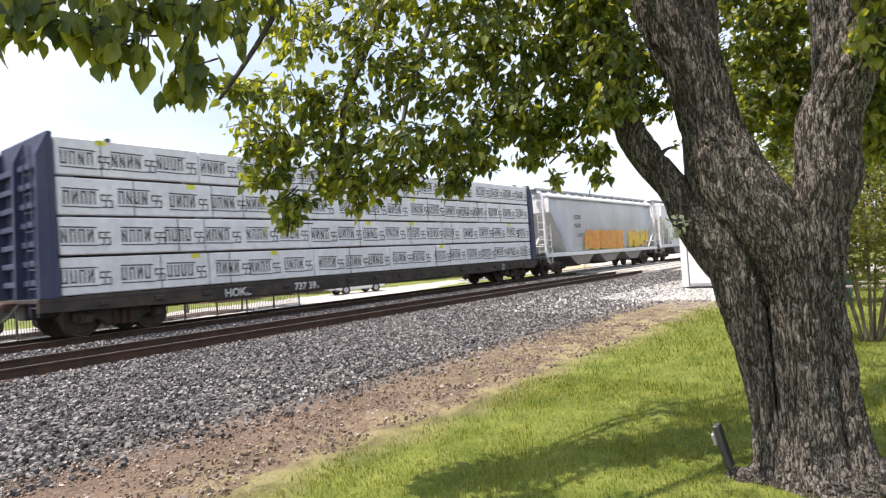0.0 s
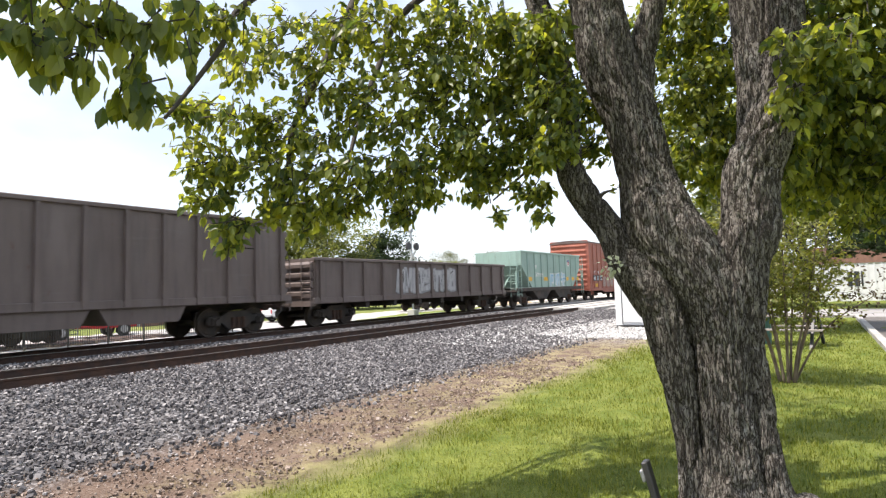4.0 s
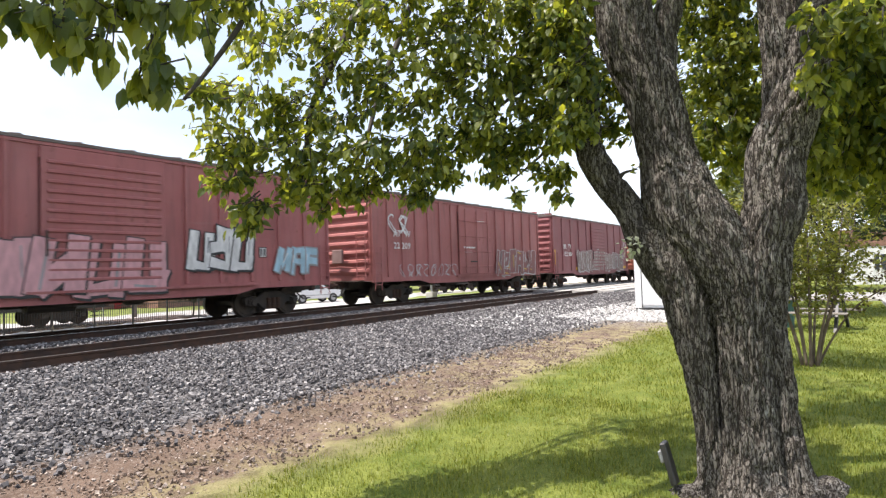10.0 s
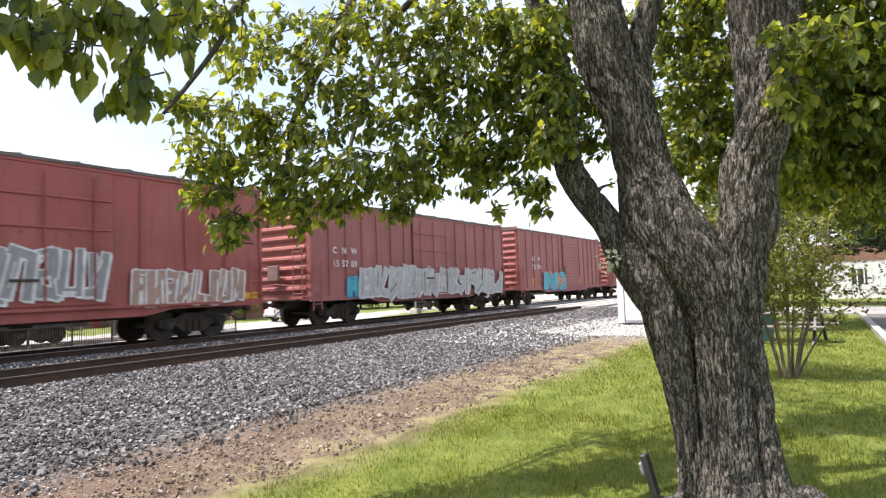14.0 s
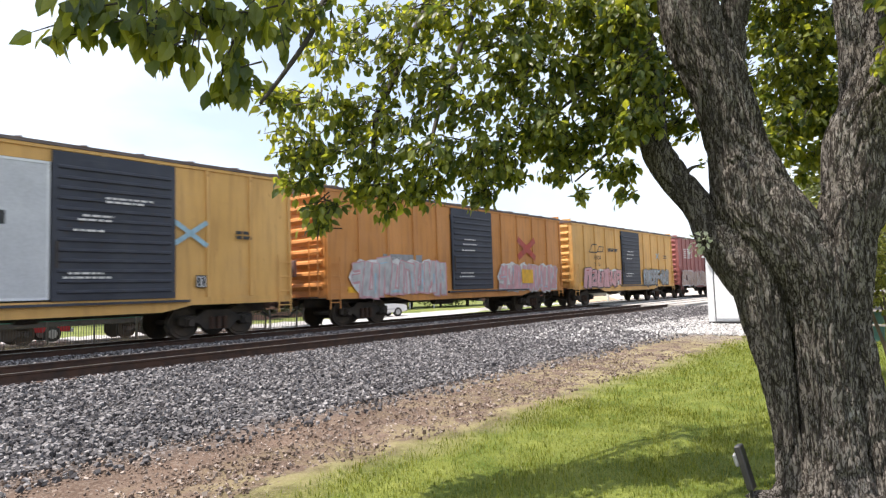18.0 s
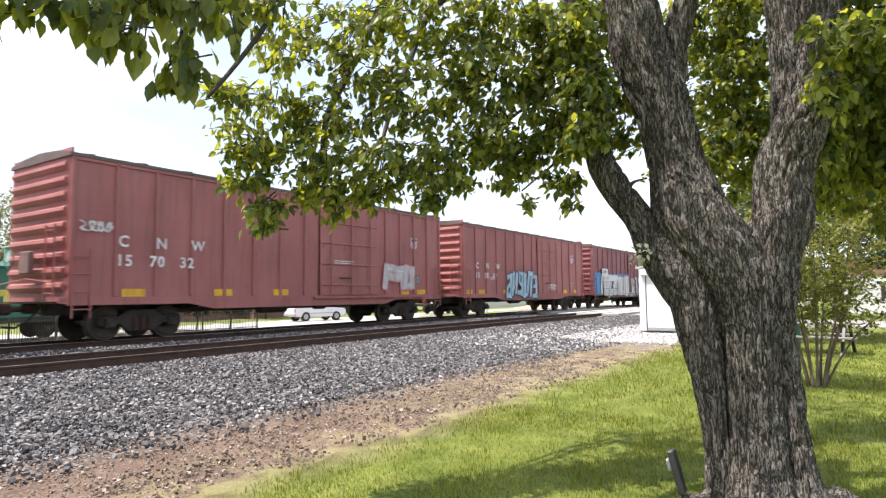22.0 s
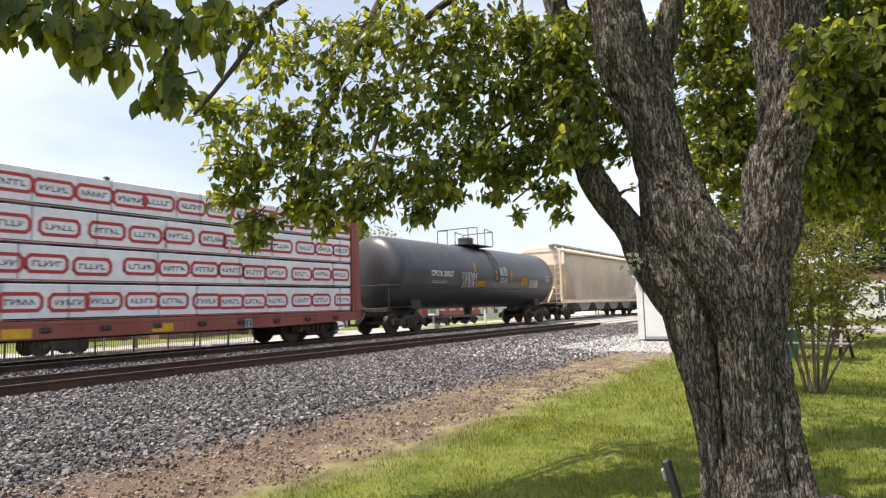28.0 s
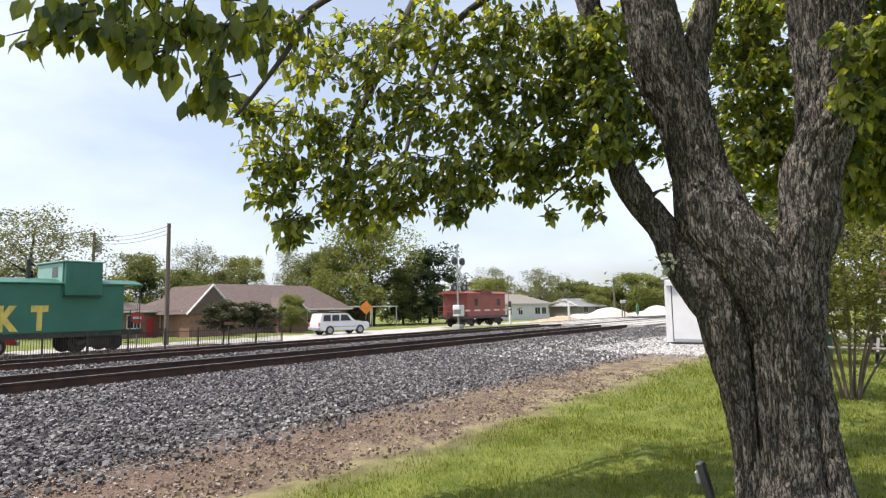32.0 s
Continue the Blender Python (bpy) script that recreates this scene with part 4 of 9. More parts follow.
# ---- tank cars ----
def tank(c0, length, colour, label, r=1.55, zc=2.80, platform=0.5, rail_colour=STEEL_DARK, head=None):
    """head: colour of the leading dished end, where it differs. length: of the shell with its dished heads; the stub
    sills stand out at both ends.
    """
    car = thing("tank_car", pose(c0, FAR_Y, 0), label, "freight car", "cars of the freight train")
    bm = bmesh.new()
    seg, rings = 48, []
    prof = [(0.0, 0.02), (0.03, 0.30), (0.10, 0.58), (0.22, 0.80), (0.38, 0.93), (0.55, 0.99), (0.72, 1.0)]
    prof = prof + [(length - a, b) for a, b in prof[::-1]]
    for x, f in prof:
        rings.append([bm.verts.new((x, r * f * math.sin(2 * math.pi * k / seg), zc + r * f * math.cos(2 * math.pi * k / seg))) for k in range(seg)])
    for a, b in zip(rings, rings[1:]):
        for k in range(seg):
            bm.faces.new((a[k], a[(k + 1) % seg], b[(k + 1) % seg], b[k]))
    bm.faces.new(rings[0][::-1])
    bm.faces.new(rings[-1])
    bmesh.ops.recalc_face_normals(bm, faces=bm.faces)
    shell = part("shell", bm, colour, car, "", True)
    # cream cap over the leading head; its brightness is put into the colour
    if head:
        bm = bmesh.new()
        cap = [[bm.verts.new((x - 0.008, (r * f + 0.006) * math.sin(2 * math.pi * k / seg), zc + (r * f + 0.006) * math.cos(2 * math.pi * k / seg))) for k in range(seg)]
               for x, f in prof[:7]]
        for a, b in zip(cap, cap[1:]):
            for k in range(seg):
                bm.faces.new((a[k], b[k], b[(k + 1) % seg], a[(k + 1) % seg]))
        bm.faces.new(cap[0])
        bmesh.ops.recalc_face_normals(bm, faces=bm.faces)
        part("tank_head", bm, head, shell, "pale cream dished tank end", True)
    for x in (0.78, length * 0.27, length * 0.5, length * 0.73, length - 0.78):
        bm = bmesh.new()
        ring = [(r + 0.006, 2 * math.pi * k / seg) for k in range(seg)]
        for dx in (-0.03, 0.03):
            for q, a in ring:
                bm.verts.new((x + dx, q * math.sin(a), zc + q * math.cos(a)))
        bm.verts.ensure_lookup_table()
        for k in range(seg):
            bm.faces.new((bm.verts[k], bm.verts[(k + 1) % seg], bm.verts[seg + (k + 1) % seg], bm.verts[seg + k]))
        part("weld_band", bm, colour, shell)
    for x0, way in ((-0.35, 1), (length + 0.35, -1)):
        part("stub_sill", bx(min(x0, x0 + way * 3.6), max(x0, x0 + way * 3.6), -0.3, 0.3, 0.75, 1.1, 0.03), STEEL_DARK, car)
        part("end_sill", bx(min(x0, x0 + way * 0.3), max(x0, x0 + way * 0.3), -1.45, 1.45, 0.95, 1.12, 0.02), STEEL_DARK, car)
        bm = bmesh.new()
        xs = x0 + way * 2.4
        prism_x(bm, [(-1.2, 1.05), (1.2, 1.05), (1.05, 1.75), (-1.05, 1.75)], xs - 0.35, xs + 0.35)
        part("saddle", bm, STEEL_DARK, car)
        bm = bmesh.new()
        pipe(bm, [(x0 + way * 0.15, -1.42, 1.1), (x0 + way * 0.15, -1.42, 2.05), (x0 + way * 0.15, 1.42, 2.05), (x0 + way * 0.15, 1.42, 1.1)], 0.022, 6)
        pipe(bm, [(x0 + way * 0.15, -1.42, 2.05), (x0 + way * 1.6, -1.52, 2.05)], 0.022, 6)
        part("handrail", bm, rail_colour, car)
        part("running_board", bx(min(x0, x0 + way * 1.5), max(x0, x0 + way * 1.5), -1.5, -1.15, 1.121, 1.15), STEEL_DARK, car)
    bm = bmesh.new()
    pipe(bm, [(1.5, -1.6, 1.95), (length - 1.5, -1.6, 1.95)], 0.02, 6)
    part("side_handrail", bm, rail_colour, car)
    # top fittings
    px, top = length * platform, zc + r
    part("dome", rod((px, 0, top - 0.08), (px, 0, top + 0.42), 0.42, 0.42, 20), colour, car)
    part("dome_lid", rod((px, 0, top + 0.42), (px, 0, top + 0.50), 0.45, 0.38, 20), STEEL_DARK, car)
    part("platform", bx(px - 1.3, px + 1.3, -0.95, 0.95, top + 0.02, top + 0.06), STEEL_DARK, car)
    bm = bmesh.new()
    for y in (-0.95, 0.95):
        pipe(bm, [(px - 1.3, y, top + 0.05), (px - 1.3, y, top + 0.85), (px - 0.35, y, top + 0.95), (px - 0.35, y, top + 0.05)], 0.024, 6)
        pipe(bm, [(px + 0.45, y, top + 0.05), (px + 0.45, y, top + 0.95), (px + 1.3, y, top + 0.85), (px + 1.3, y, top + 0.05)], 0.024, 6)
    pipe(bm, [(px - 1.3, -0.95, top + 0.85), (px - 1.3, 0.95, top + 0.85)], 0.024, 6)
    pipe(bm, [(px + 1.3, -0.95, top + 0.85), (px + 1.3, 0.95, top + 0.85)], 0.024, 6)
    part("platform_railing", bm, rail_colour, car)
    bm = bmesh.new()
    a = [(px + 0.2, -r * math.sin(t) - 0.06, zc + r * math.cos(t)) for t in np.linspace(0.35, 1.75, 8)]
    pipe(bm, a, 0.02, 6)
    pipe(bm, [(p[0] + 0.45, p[1], p[2]) for p in a], 0.02, 6)
    for p in a:
        cyl(bm, p, (p[0] + 0.45, p[1], p[2]), 0.016, None, 6)
    part("side_ladder", bm, rail_colour, car)
    part("bottom_outlet", rod((px, 0, zc - r - 0.35), (px, 0, zc - r + 0.05), 0.18, 0.26, 12), STEEL_DARK, car)
    add_running_gear(car, length + 0.7, 2.0)
    for o in car.children:
        if o.name.split(".")[0] in ("truck", "coupler", "air_hose"):
            o.matrix_basis = Matrix.Translation((-0.35, 0, 0)) @ o.matrix_basis
    return car


def on_shell(ob, r=1.55, zc=2.80, lift=0.008):
    """Wraps flat marks drawn on a sheet round the shell, whose middle lies 0.24 below the sheet's."""
    for o in ob if isinstance(ob, list) else [ob]:
        for v in o.data.vertices:
            a = (v.co.z - zc) / r
            q = r + 0.02 + lift + max(0.0, -r - v.co.y)
            v.co.y, v.co.z = -q * math.cos(a), zc - 0.24 + q * math.sin(a)
    return ob


# ---- centre-beam cars with wrapped timber ----
WRAP = surface("white_timber_wrap", (0.84, 0.84, 0.87), (0.72, 0.72, 0.75), 1.0, 0.55, 0, 0.25, 6)
WRAP_INK = flat_paint("wrap_ink", (0.035, 0.035, 0.04))
WRAP_RED = flat_paint("wrap_red_ink", (0.48, 0.035, 0.045))
TAG_YELLOW = flat_paint("yellow_tag", (0.80, 0.78, 0.06))
STRAP = surface("black_strap", (0.03, 0.03, 0.03), None, 3, 0.6)


def centrebeam(c0, length, colour, label, style, zt=4.84, zb=1.02):
    car = thing("centerbeam_car", pose(c0, FAR_Y, 0), label, "freight car", "cars of the freight train")
    w = 1.42
    sill = STEEL_DARK if style == "black" else colour
    part("deck", bx(0, length, -w - 0.03, w + 0.03, zb - 0.10, zb, 0.01), sill, car)
    bm = bmesh.new()
    prism(bm, [(0.0, zb - 0.10), (length, zb - 0.10), (length, zb - 0.32), (length - 4.5, zb - 0.42), (4.5, zb - 0.42), (0.0, zb - 0.32)], -w - 0.02, -w + 0.08)
    part("side_sill", bm, sill, car)
    part("center_sill", bx(0.1, length - 0.1, -0.25, 0.25, zb - 0.5, zb - 0.11), STEEL_DARK, car)
    winch = mesh_of("winch", bx(-0.12, 0.12, -w - 0.09, -w - 0.021, zb - 0.27, zb - 0.14, 0.02), STEEL_DARK)
    for k in range(16):
        shared("winch", winch, car, pose(1.4 + (length - 2.8) * k / 15, 0, 0))
    part("center_beam", bx(0.5, length - 0.5, -0.06, 0.06, zt - 0.12, zt + 0.03), colour, car)
    for x0, way in ((0.0, 1), (length, -1)):
        part("bulkhead", bx(min(x0 + way * 0.34, x0 + way * 0.46), max(x0 + way * 0.34, x0 + way * 0.46), -w - 0.04, w + 0.04, zb, zt + 0.05, 0.01), colour, car)
        for y in (-w, 0, w):
            bm = bmesh.new()
            prism(bm, [(x0 + way * 0.335, zb), (x0 + way * 0.02, zb), (x0 + way * 0.10, zt - 0.5), (x0 + way * 0.335, zt)], y - 0.05, y + 0.05)
            part("bulkhead_post", bm, colour, car)
        for k in range(7):
            z = zb + 0.3 + k * 0.46
            part("bulkhead_rail", bx(min(x0 + way * 0.18, x0 + way * 0.335), max(x0 + way * 0.18, x0 + way * 0.335), -w + 0.06, w - 0.06, z, z + 0.14, 0.01), colour, car)
        ladder(car, ((x0 + way * 0.04, -w + 0.1, 0.6), (x0 + way * 0.04, -w + 0.55, 0.6)), ((x0 + way * 0.04, -w + 0.1, zt - 0.3), (x0 + way * 0.04, -w + 0.55, zt - 0.3)), 9, colour, "end_ladder")
    rng = random.Random(int(c0))
    x_from, x_to, tiers, cols = 0.50, length - 0.50, 4, 6
    th = (zt - zb) / tiers
    for t in range(tiers):
        cuts = [x_from + (x_to - x_from) * k / cols + (0 if k in (0, cols) else rng.uniform(-0.35, 0.35)) for k in range(cols + 1)]
        for a, b in zip(cuts, cuts[1:]):
            z0 = zb + th * t + 0.025
            o = rng.uniform(-0.02, 0.025)
            pk = part("timber_pack", bx(a + 0.012, b - 0.012, -w + 0.02 + o, -0.08, z0, z0 + th - 0.06, 0.025), WRAP, car, "white wrapped timber pack")
            y = -w + 0.02 + o
            part("bearer", bx(a + 0.5, b - 0.5, -w + 0.12, -0.1, z0 - 0.026, z0 + 0.002), TIE_WOOD, pk)
            ink2 = bmesh.new()
            n = max(2, round((b - a) / (1.22 if style == "black" else 1.0)))
            for i in range(n):
                ink = bmesh.new()
                cx = a + (b - a) * (i + 0.5) / n + rng.uniform(-0.1, 0.1)
                cz = z0 + th * 0.46 + rng.uniform(-0.03, 0.03)
                if style == "black":
                    # a word mark as plain strokes under a line, with a boxed pair at its end
                    stroke(ink, [(cx - 0.42, cz + 0.14), (cx + 0.22, cz + 0.13)], 0.022, y - 0.005)
                    for q in range(8):
                        xx = cx - 0.40 + q * 0.078
                        stroke(ink, [(xx, cz - 0.10), (xx, cz + 0.10)], 0.032, y - 0.005)
                        if q % 2 == 0:
                            stroke(ink, [(xx, cz + rng.choice((-0.09, 0.09))), (xx + 0.07, cz + rng.choice((-0.09, 0.09)))], 0.026, y - 0.006)
                    for q in range(2):
                        xx = cx + 0.27 + q * 0.115
                        for p, s in (((xx, cz + 0.05), (xx + 0.085, cz + 0.05)), ((xx, cz + 0.05), (xx, cz - 0.04)), ((xx, cz - 0.04), (xx + 0.085, cz - 0.04)), ((xx + 0.085, cz - 0.04), (xx + 0.085, cz - 0.15)),
                                     ((xx, cz - 0.15), (xx + 0.085, cz - 0.15))):
                            stroke(ink, [p, s], 0.024, y - 0.005)
                    stroke(ink, [(cx - 0.42, cz - 0.15), (cx + 0.24, cz - 0.16)], 0.02, y - 0.005)
                else:
                    # a red lozenge with a plain dark bar inside
                    loz = [(cx - 0.44, cz - 0.10), (cx - 0.36, cz - 0.19), (cx + 0.36, cz - 0.19), (cx + 0.44, cz - 0.10), (cx + 0.44, cz + 0.10), (cx + 0.36, cz + 0.19), (cx - 0.36, cz + 0.19), (cx - 0.44, cz + 0.10)]
                    stroke(ink2, loz + loz[:1], 0.085, y - 0.005)
                    for q in range(5):
                        xx = cx - 0.26 + q * 0.13
                        stroke(ink, [(xx - 0.04, cz - 0.06), (xx - 0.04, cz + 0.06)], 0.03, y - 0.005)
                        stroke(ink, [(xx - 0.04, cz + rng.choice((-0.055, 0.055))), (xx + 0.05, cz + rng.choice((-0.055, 0.055)))], 0.026, y - 0.006)
                if style == "black":
                    for v in ink.verts:
                        v.co.x, v.co.z = cx + (v.co.x - cx) * 1.25, cz + (v.co.z - cz) * 1.5
                part("printed_mark", ink, WRAP_INK, pk)
            if style != "black":
                for k in range(4):
                    stroke(ink2, [(a + 0.03, z0 + 0.03 + 0.0 * k), (b - 0.03, z0 + 0.03)], 0.03, y - 0.004)
                part("print", ink2, WRAP_RED, pk)
            else:
                ink2.free()
                if rng.random() < 0.6:
                    tx = a + rng.uniform(0.3, b - a - 0.4)
                    part("tag_sticker", bx(tx, tx + 0.24, y - 0.008, y, z0 + th - 0.19, z0 + th - 0.065), TAG_YELLOW, pk)
            if rng.random() < 0.7:
                sx = a + rng.uniform(0.5, b - a - 0.5)
                part("strap", bx(sx, sx + 0.018, y - 0.01, y + 0.1, z0, z0 + th - 0.055), STRAP, pk)
    for k in range(6):
        x = x_from + 1.2 + (x_to - x_from - 2.4) * k / 5
        part("tie_down", bx(x, x + 0.09, -w + 0.0, -w + 0.16, zt - 0.05, zt + 0.03), STRAP, car)
    # the far side's load, seen only as a plain wall of wrap
    part("far_load", bx(x_from, x_to, 0.08, w - 0.02, zb + 0.02, zt - 0.06, 0.03), WRAP, car)
    add_running_gear(car, length, 2.0)
    return car


# ---- the cars of this train, in their order ----
OXIDE = car_paint("oxide_red_paint", (0.295, 0.092, 0.084))
OXIDE_DARK = car_paint("dark_oxide_paint", (0.205, 0.058, 0.062))
OXIDE_PINK = car_paint("faded_oxide_paint", (0.29, 0.085, 0.082))
RUST_RED = car_paint("rust_brown_paint", (0.30, 0.088, 0.052), (0.09, 0.05, 0.035), (0.17, 0.05, 0.02))
BRIGHT_RED = car_paint("bright_oxide_paint", (0.29, 0.062, 0.050))
YELLOW = car_paint("weathered_yellow_paint", (0.60, 0.335, 0.095), (0.20, 0.09, 0.035), (0.24, 0.08, 0.02), 0.5)
ORANGE = car_paint("rusty_orange_paint", (0.50, 0.205, 0.045), (0.14, 0.06, 0.025), (0.22, 0.06, 0.015), 0.6)
DOOR_NAVY = car_paint("dark_blue_door_paint", (0.022, 0.026, 0.042), (0.05, 0.045, 0.04), (0.09, 0.05, 0.03), 0.4)
DOOR_GREY = car_paint("grey_door_paint", (0.13, 0.115, 0.105))
HOP_WHITE = car_paint("off_white_hopper_paint", (0.66, 0.665, 0.68), (0.42, 0.41, 0.40), (0.46, 0.42, 0.38), 0.22, 0.5)
HOP_GREY = car_paint("pale_grey_hopper_paint", (0.63, 0.64, 0.66), (0.38, 0.37, 0.36), (0.28, 0.19, 0.13), 0.4, 0.5)
HEAD_CREAM = car_paint("cream_tank_end", (0.80, 0.72, 0.64), (0.62, 0.52, 0.44), (0.50, 0.34, 0.22), 0.3)
HOP_TAN = car_paint("tan_hopper_paint", (0.72, 0.59, 0.46), (0.52, 0.39, 0.28), (0.50, 0.34, 0.22), 0.3)
# underbody colour kept dark, with the shade below the sill in it
HOP_UNDER = car_paint("shaded_underbody_paint", (0.22, 0.20, 0.185), (0.08, 0.07, 0.06))
SEA_GREEN = car_paint("faded_sea_green_paint", (0.235, 0.345, 0.295), (0.13, 0.14, 0.12), (0.15, 0.08, 0.04), 0.45)
GON_BROWN = car_paint("dark_brown_gondola_paint", (0.115, 0.085, 0.074), (0.04, 0.032, 0.03), (0.12, 0.05, 0.025), 0.6)
TANK_BROWN = car_paint("grimy_brown_tank_paint", (0.085, 0.062, 0.058), (0.13, 0.098, 0.084), (0.05, 0.035, 0.03), 0.55, 0.5)
TANK_BLACK = car_paint("black_tank_paint", (0.035, 0.034, 0.042), (0.065, 0.062, 0.066), (0.05, 0.045, 0.04), 0.4, 0.35)
BEAM_BLUE = car_paint("dark_blue_car_paint", (0.022, 0.030, 0.080), (0.04, 0.04, 0.05), (0.10, 0.06, 0.04), 0.4)
BEAM_RED = car_paint("red_centre_beam_paint", (0.24, 0.060, 0.042))
SHIELD_BLUE = flat_paint("shield_blue", (0.02, 0.06, 0.22))
SY = -HALF - 0.06       # face of the side posts
SW = -HALF              # face of the side sheets


def shield(car, x, z, y=SW):
    """A small shield-shaped emblem: dark top, striped below."""
    bm = bmesh.new()
    prism(bm, [(x, z + 0.16), (x, z + 0.52), (x + 0.42, z + 0.52), (x + 0.42, z + 0.16), (x + 0.21, z)], y - 0.012, y - 0.001)
    o = part("emblem", bm, STENCIL_WHITE, car, "shield emblem")
    part("emblem_top", bx(x + 0.03, x + 0.39, y - 0.018, y - 0.0125, z + 0.36, z + 0.49), SHIELD_BLUE, o)
    for k in range(4):
        part("emblem_stripe", bx(x + 0.05 + 0.09 * k, x + 0.085 + 0.09 * k, y - 0.018, y - 0.0125, z + 0.14, z + 0.34), WRAP_RED, o)


def stripes_mark(car, x, z, w=1.9, h=0.7, y=SW):
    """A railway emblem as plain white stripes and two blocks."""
    bm = bmesh.new()
    for k in range(5):
        stroke(bm, [(x, z + h * k / 4.3), (x + w * 0.52, z + h * k / 4.3)], 0.07, y - 0.008)
    for a in (0.56, 0.80):
        stroke(bm, [(x + w * a, z - 0.02), (x + w * a, z + h)], 0.12, y - 0.008)
        stroke(bm, [(x + w * a, z + h), (x + w * (a + 0.15), z)], 0.12, y - 0.0085)
        stroke(bm, [(x + w * (a + 0.15), z), (x + w * (a + 0.15), z + h)], 0.12, y - 0.008)
    return part("emblem", bm, STENCIL_WHITE, car, "white striped emblem")


def reporting(car, top, low, x, z, size=0.36, material=STENCIL_WHITE, y=SY, gap=0.5, spread=1.15):
    if gap == 0.5:
        x, z = x - 0.35, z - 0.25
    if top:
        lettering(top, x, y - 0.006, z + gap, size, material, car, "lettering", spread)
    if low:
        lettering(low, x, y - 0.006, z, size, material, car, "lettering", spread)


def yellow_marks(car, xs, z0=1.08, z1=1.34, w=0.62, y=SY):
    for x in xs:
        plate_on(car, x, x + w, z0, z1, y + 0.05, SAFETY_YELLOW)


def emblem_ring(car, cx, cz, rr, y):
    """A pale six-sided emblem with dark leaf shapes on it."""
    bm = bmesh.new()
    rim = np.arange(12) * math.pi / 6
    fan(bm, [(cx + rr * (1.0 if k % 2 == 0 else 0.93) * math.cos(t), cz + rr * (1.0 if k % 2 == 0 else 0.93) * math.sin(t)) for k, t in enumerate(rim)], y - 0.004)
    disc = part("emblem", bm, STENCIL_WHITE, car, "round pale emblem with dark leaf shapes")
    out = [disc]
    for k in range(4):
        a = math.pi / 4 + k * math.pi / 2
        bm = bmesh.new()
        stroke(bm, [(cx + rr * q * math.cos(a + w), cz + rr * q * math.sin(a + w)) for q, w in ((0.10, 0.0), (0.45, 0.28), (0.80, 0.0))], rr * 0.24, y - 0.010 - 0.001 * k, 0.0, -0.6)
        out.append(part("emblem_leaf", bm, STENCIL_BLACK, disc))
    return out


TRAIN = []


def couple(car):
    TRAIN.append((car, car.matrix_basis.translation.x))
    return car


# wrapped timber on a dark blue car
c = couple(centrebeam(5.40, 23.3, BEAM_BLUE, "dark blue centerbeam car stacked with white wrapped timber packs", "black"))
lettering("HOKL", 4.7, -1.445, 0.66, 0.32, STENCIL_WHITE, c)
lettering("737 391", 7.2, -1.445, 0.66, 0.32, STENCIL_WHITE, c)
panel_mark(c, 19.7, 0.62, -1.445, 0.3)

# two pale covered hoppers
c = couple(hopper(29.55, 18.35, HOP_WHITE, "off-white covered hopper car with orange and yellow graffiti", 4.48, 1.28, 1.9, 0, 3, True, HOP_UNDER, 0.10))
reporting(c, "CCBX", "58242", 4.1, 2.95, 0.32, STENCIL_BLACK, SW)
graffiti(c, 5.0, 11.4, 1.40, 2.45, SW, P_ORANGE, P_YELLOW, 3, 8, P_ORANGE, P_YELLOW, "orange block graffiti")
graffiti(c, 12.4, 16.4, 1.40, 2.4, SW, P_YELLOW, P_YELLOW, 5, 5, None, P_NAVY, "yellow and grey graffiti")
bars(c, 4.1, 5.0, 2.3, SW, 3, STENCIL_BLACK, 2)
c = couple(hopper(48.95, 19.9, HOP_WHITE, "white ribbed covered hopper car with small black drawings", 4.56, 1.35, 2.3, 13, 4, True, HOP_UNDER))
reporting(c, None, "CRIX 733 65", 3.4, 2.55, 0.34, STENCIL_BLACK, SW, 0.4, 1.0)
panel_mark(c, 15.6, 2.4, SW, 0.26)
for k in range(3):
    scrawl(c, 10.0 + 2.4 * k, 11.0 + 2.4 * k, 1.65, 2.45, SY, P_BLACK, 20 + k, 0.04, 1)
    scrawl(c, 11.1 + 2.4 * k, 12.1 + 2.4 * k, 1.75, 2.1, SY, P_BLACK, 30 + k, 0.025, 5)
for k in range(3):
    plate_on(c, 8.6 + 3.4 * k, 8.75 + 3.4 * k, 1.4, 1.85, SY, SAFETY_YELLOW)

# dark gondolas
c = couple(gondola(70.9, 16.1, GON_BROWN, "dark brown high-sided gondola car with an orange end panel", 3.62, 1.15))
plate_on(c, 1.45, 1.85, 1.4, 3.35, SW - 0.001, P_ORANGE, "paint_patch", "faded orange stripe")
plate_on(c, 0.62, 1.32, 2.55, 2.95, SW - 0.001, P_ORANGE, "paint_patch", "faded orange patch")
plate_on(c, 2.15, 2.72, 2.1, 2.75, SW - 0.001, P_GREY, "paint_patch", "grey stencil patch")
plate_on(c, 3.0, 3.6, 2.1, 2.75, SW - 0.001, P_GREY, "paint_patch", "grey stencil patch")
bars(c, 2.2, 2.7, 2.55, SW - 0.012, 2, STENCIL_WHITE, 4, 0.11, 0.22)
bars(c, 3.05, 3.55, 2.55, SW - 0.012, 2, STENCIL_WHITE, 5, 0.11, 0.22)
c = couple(gondola(87.9, 15.9, GON_BROWN, "low dark gondola car with pale block graffiti", 2.45, 1.0, 13, False))
graffiti(c, 5.2, 10.2, 1.2, 2.2, SW, P_SILVER, P_GREY, 41, 6, None, P_BLACK, "pale block graffiti")

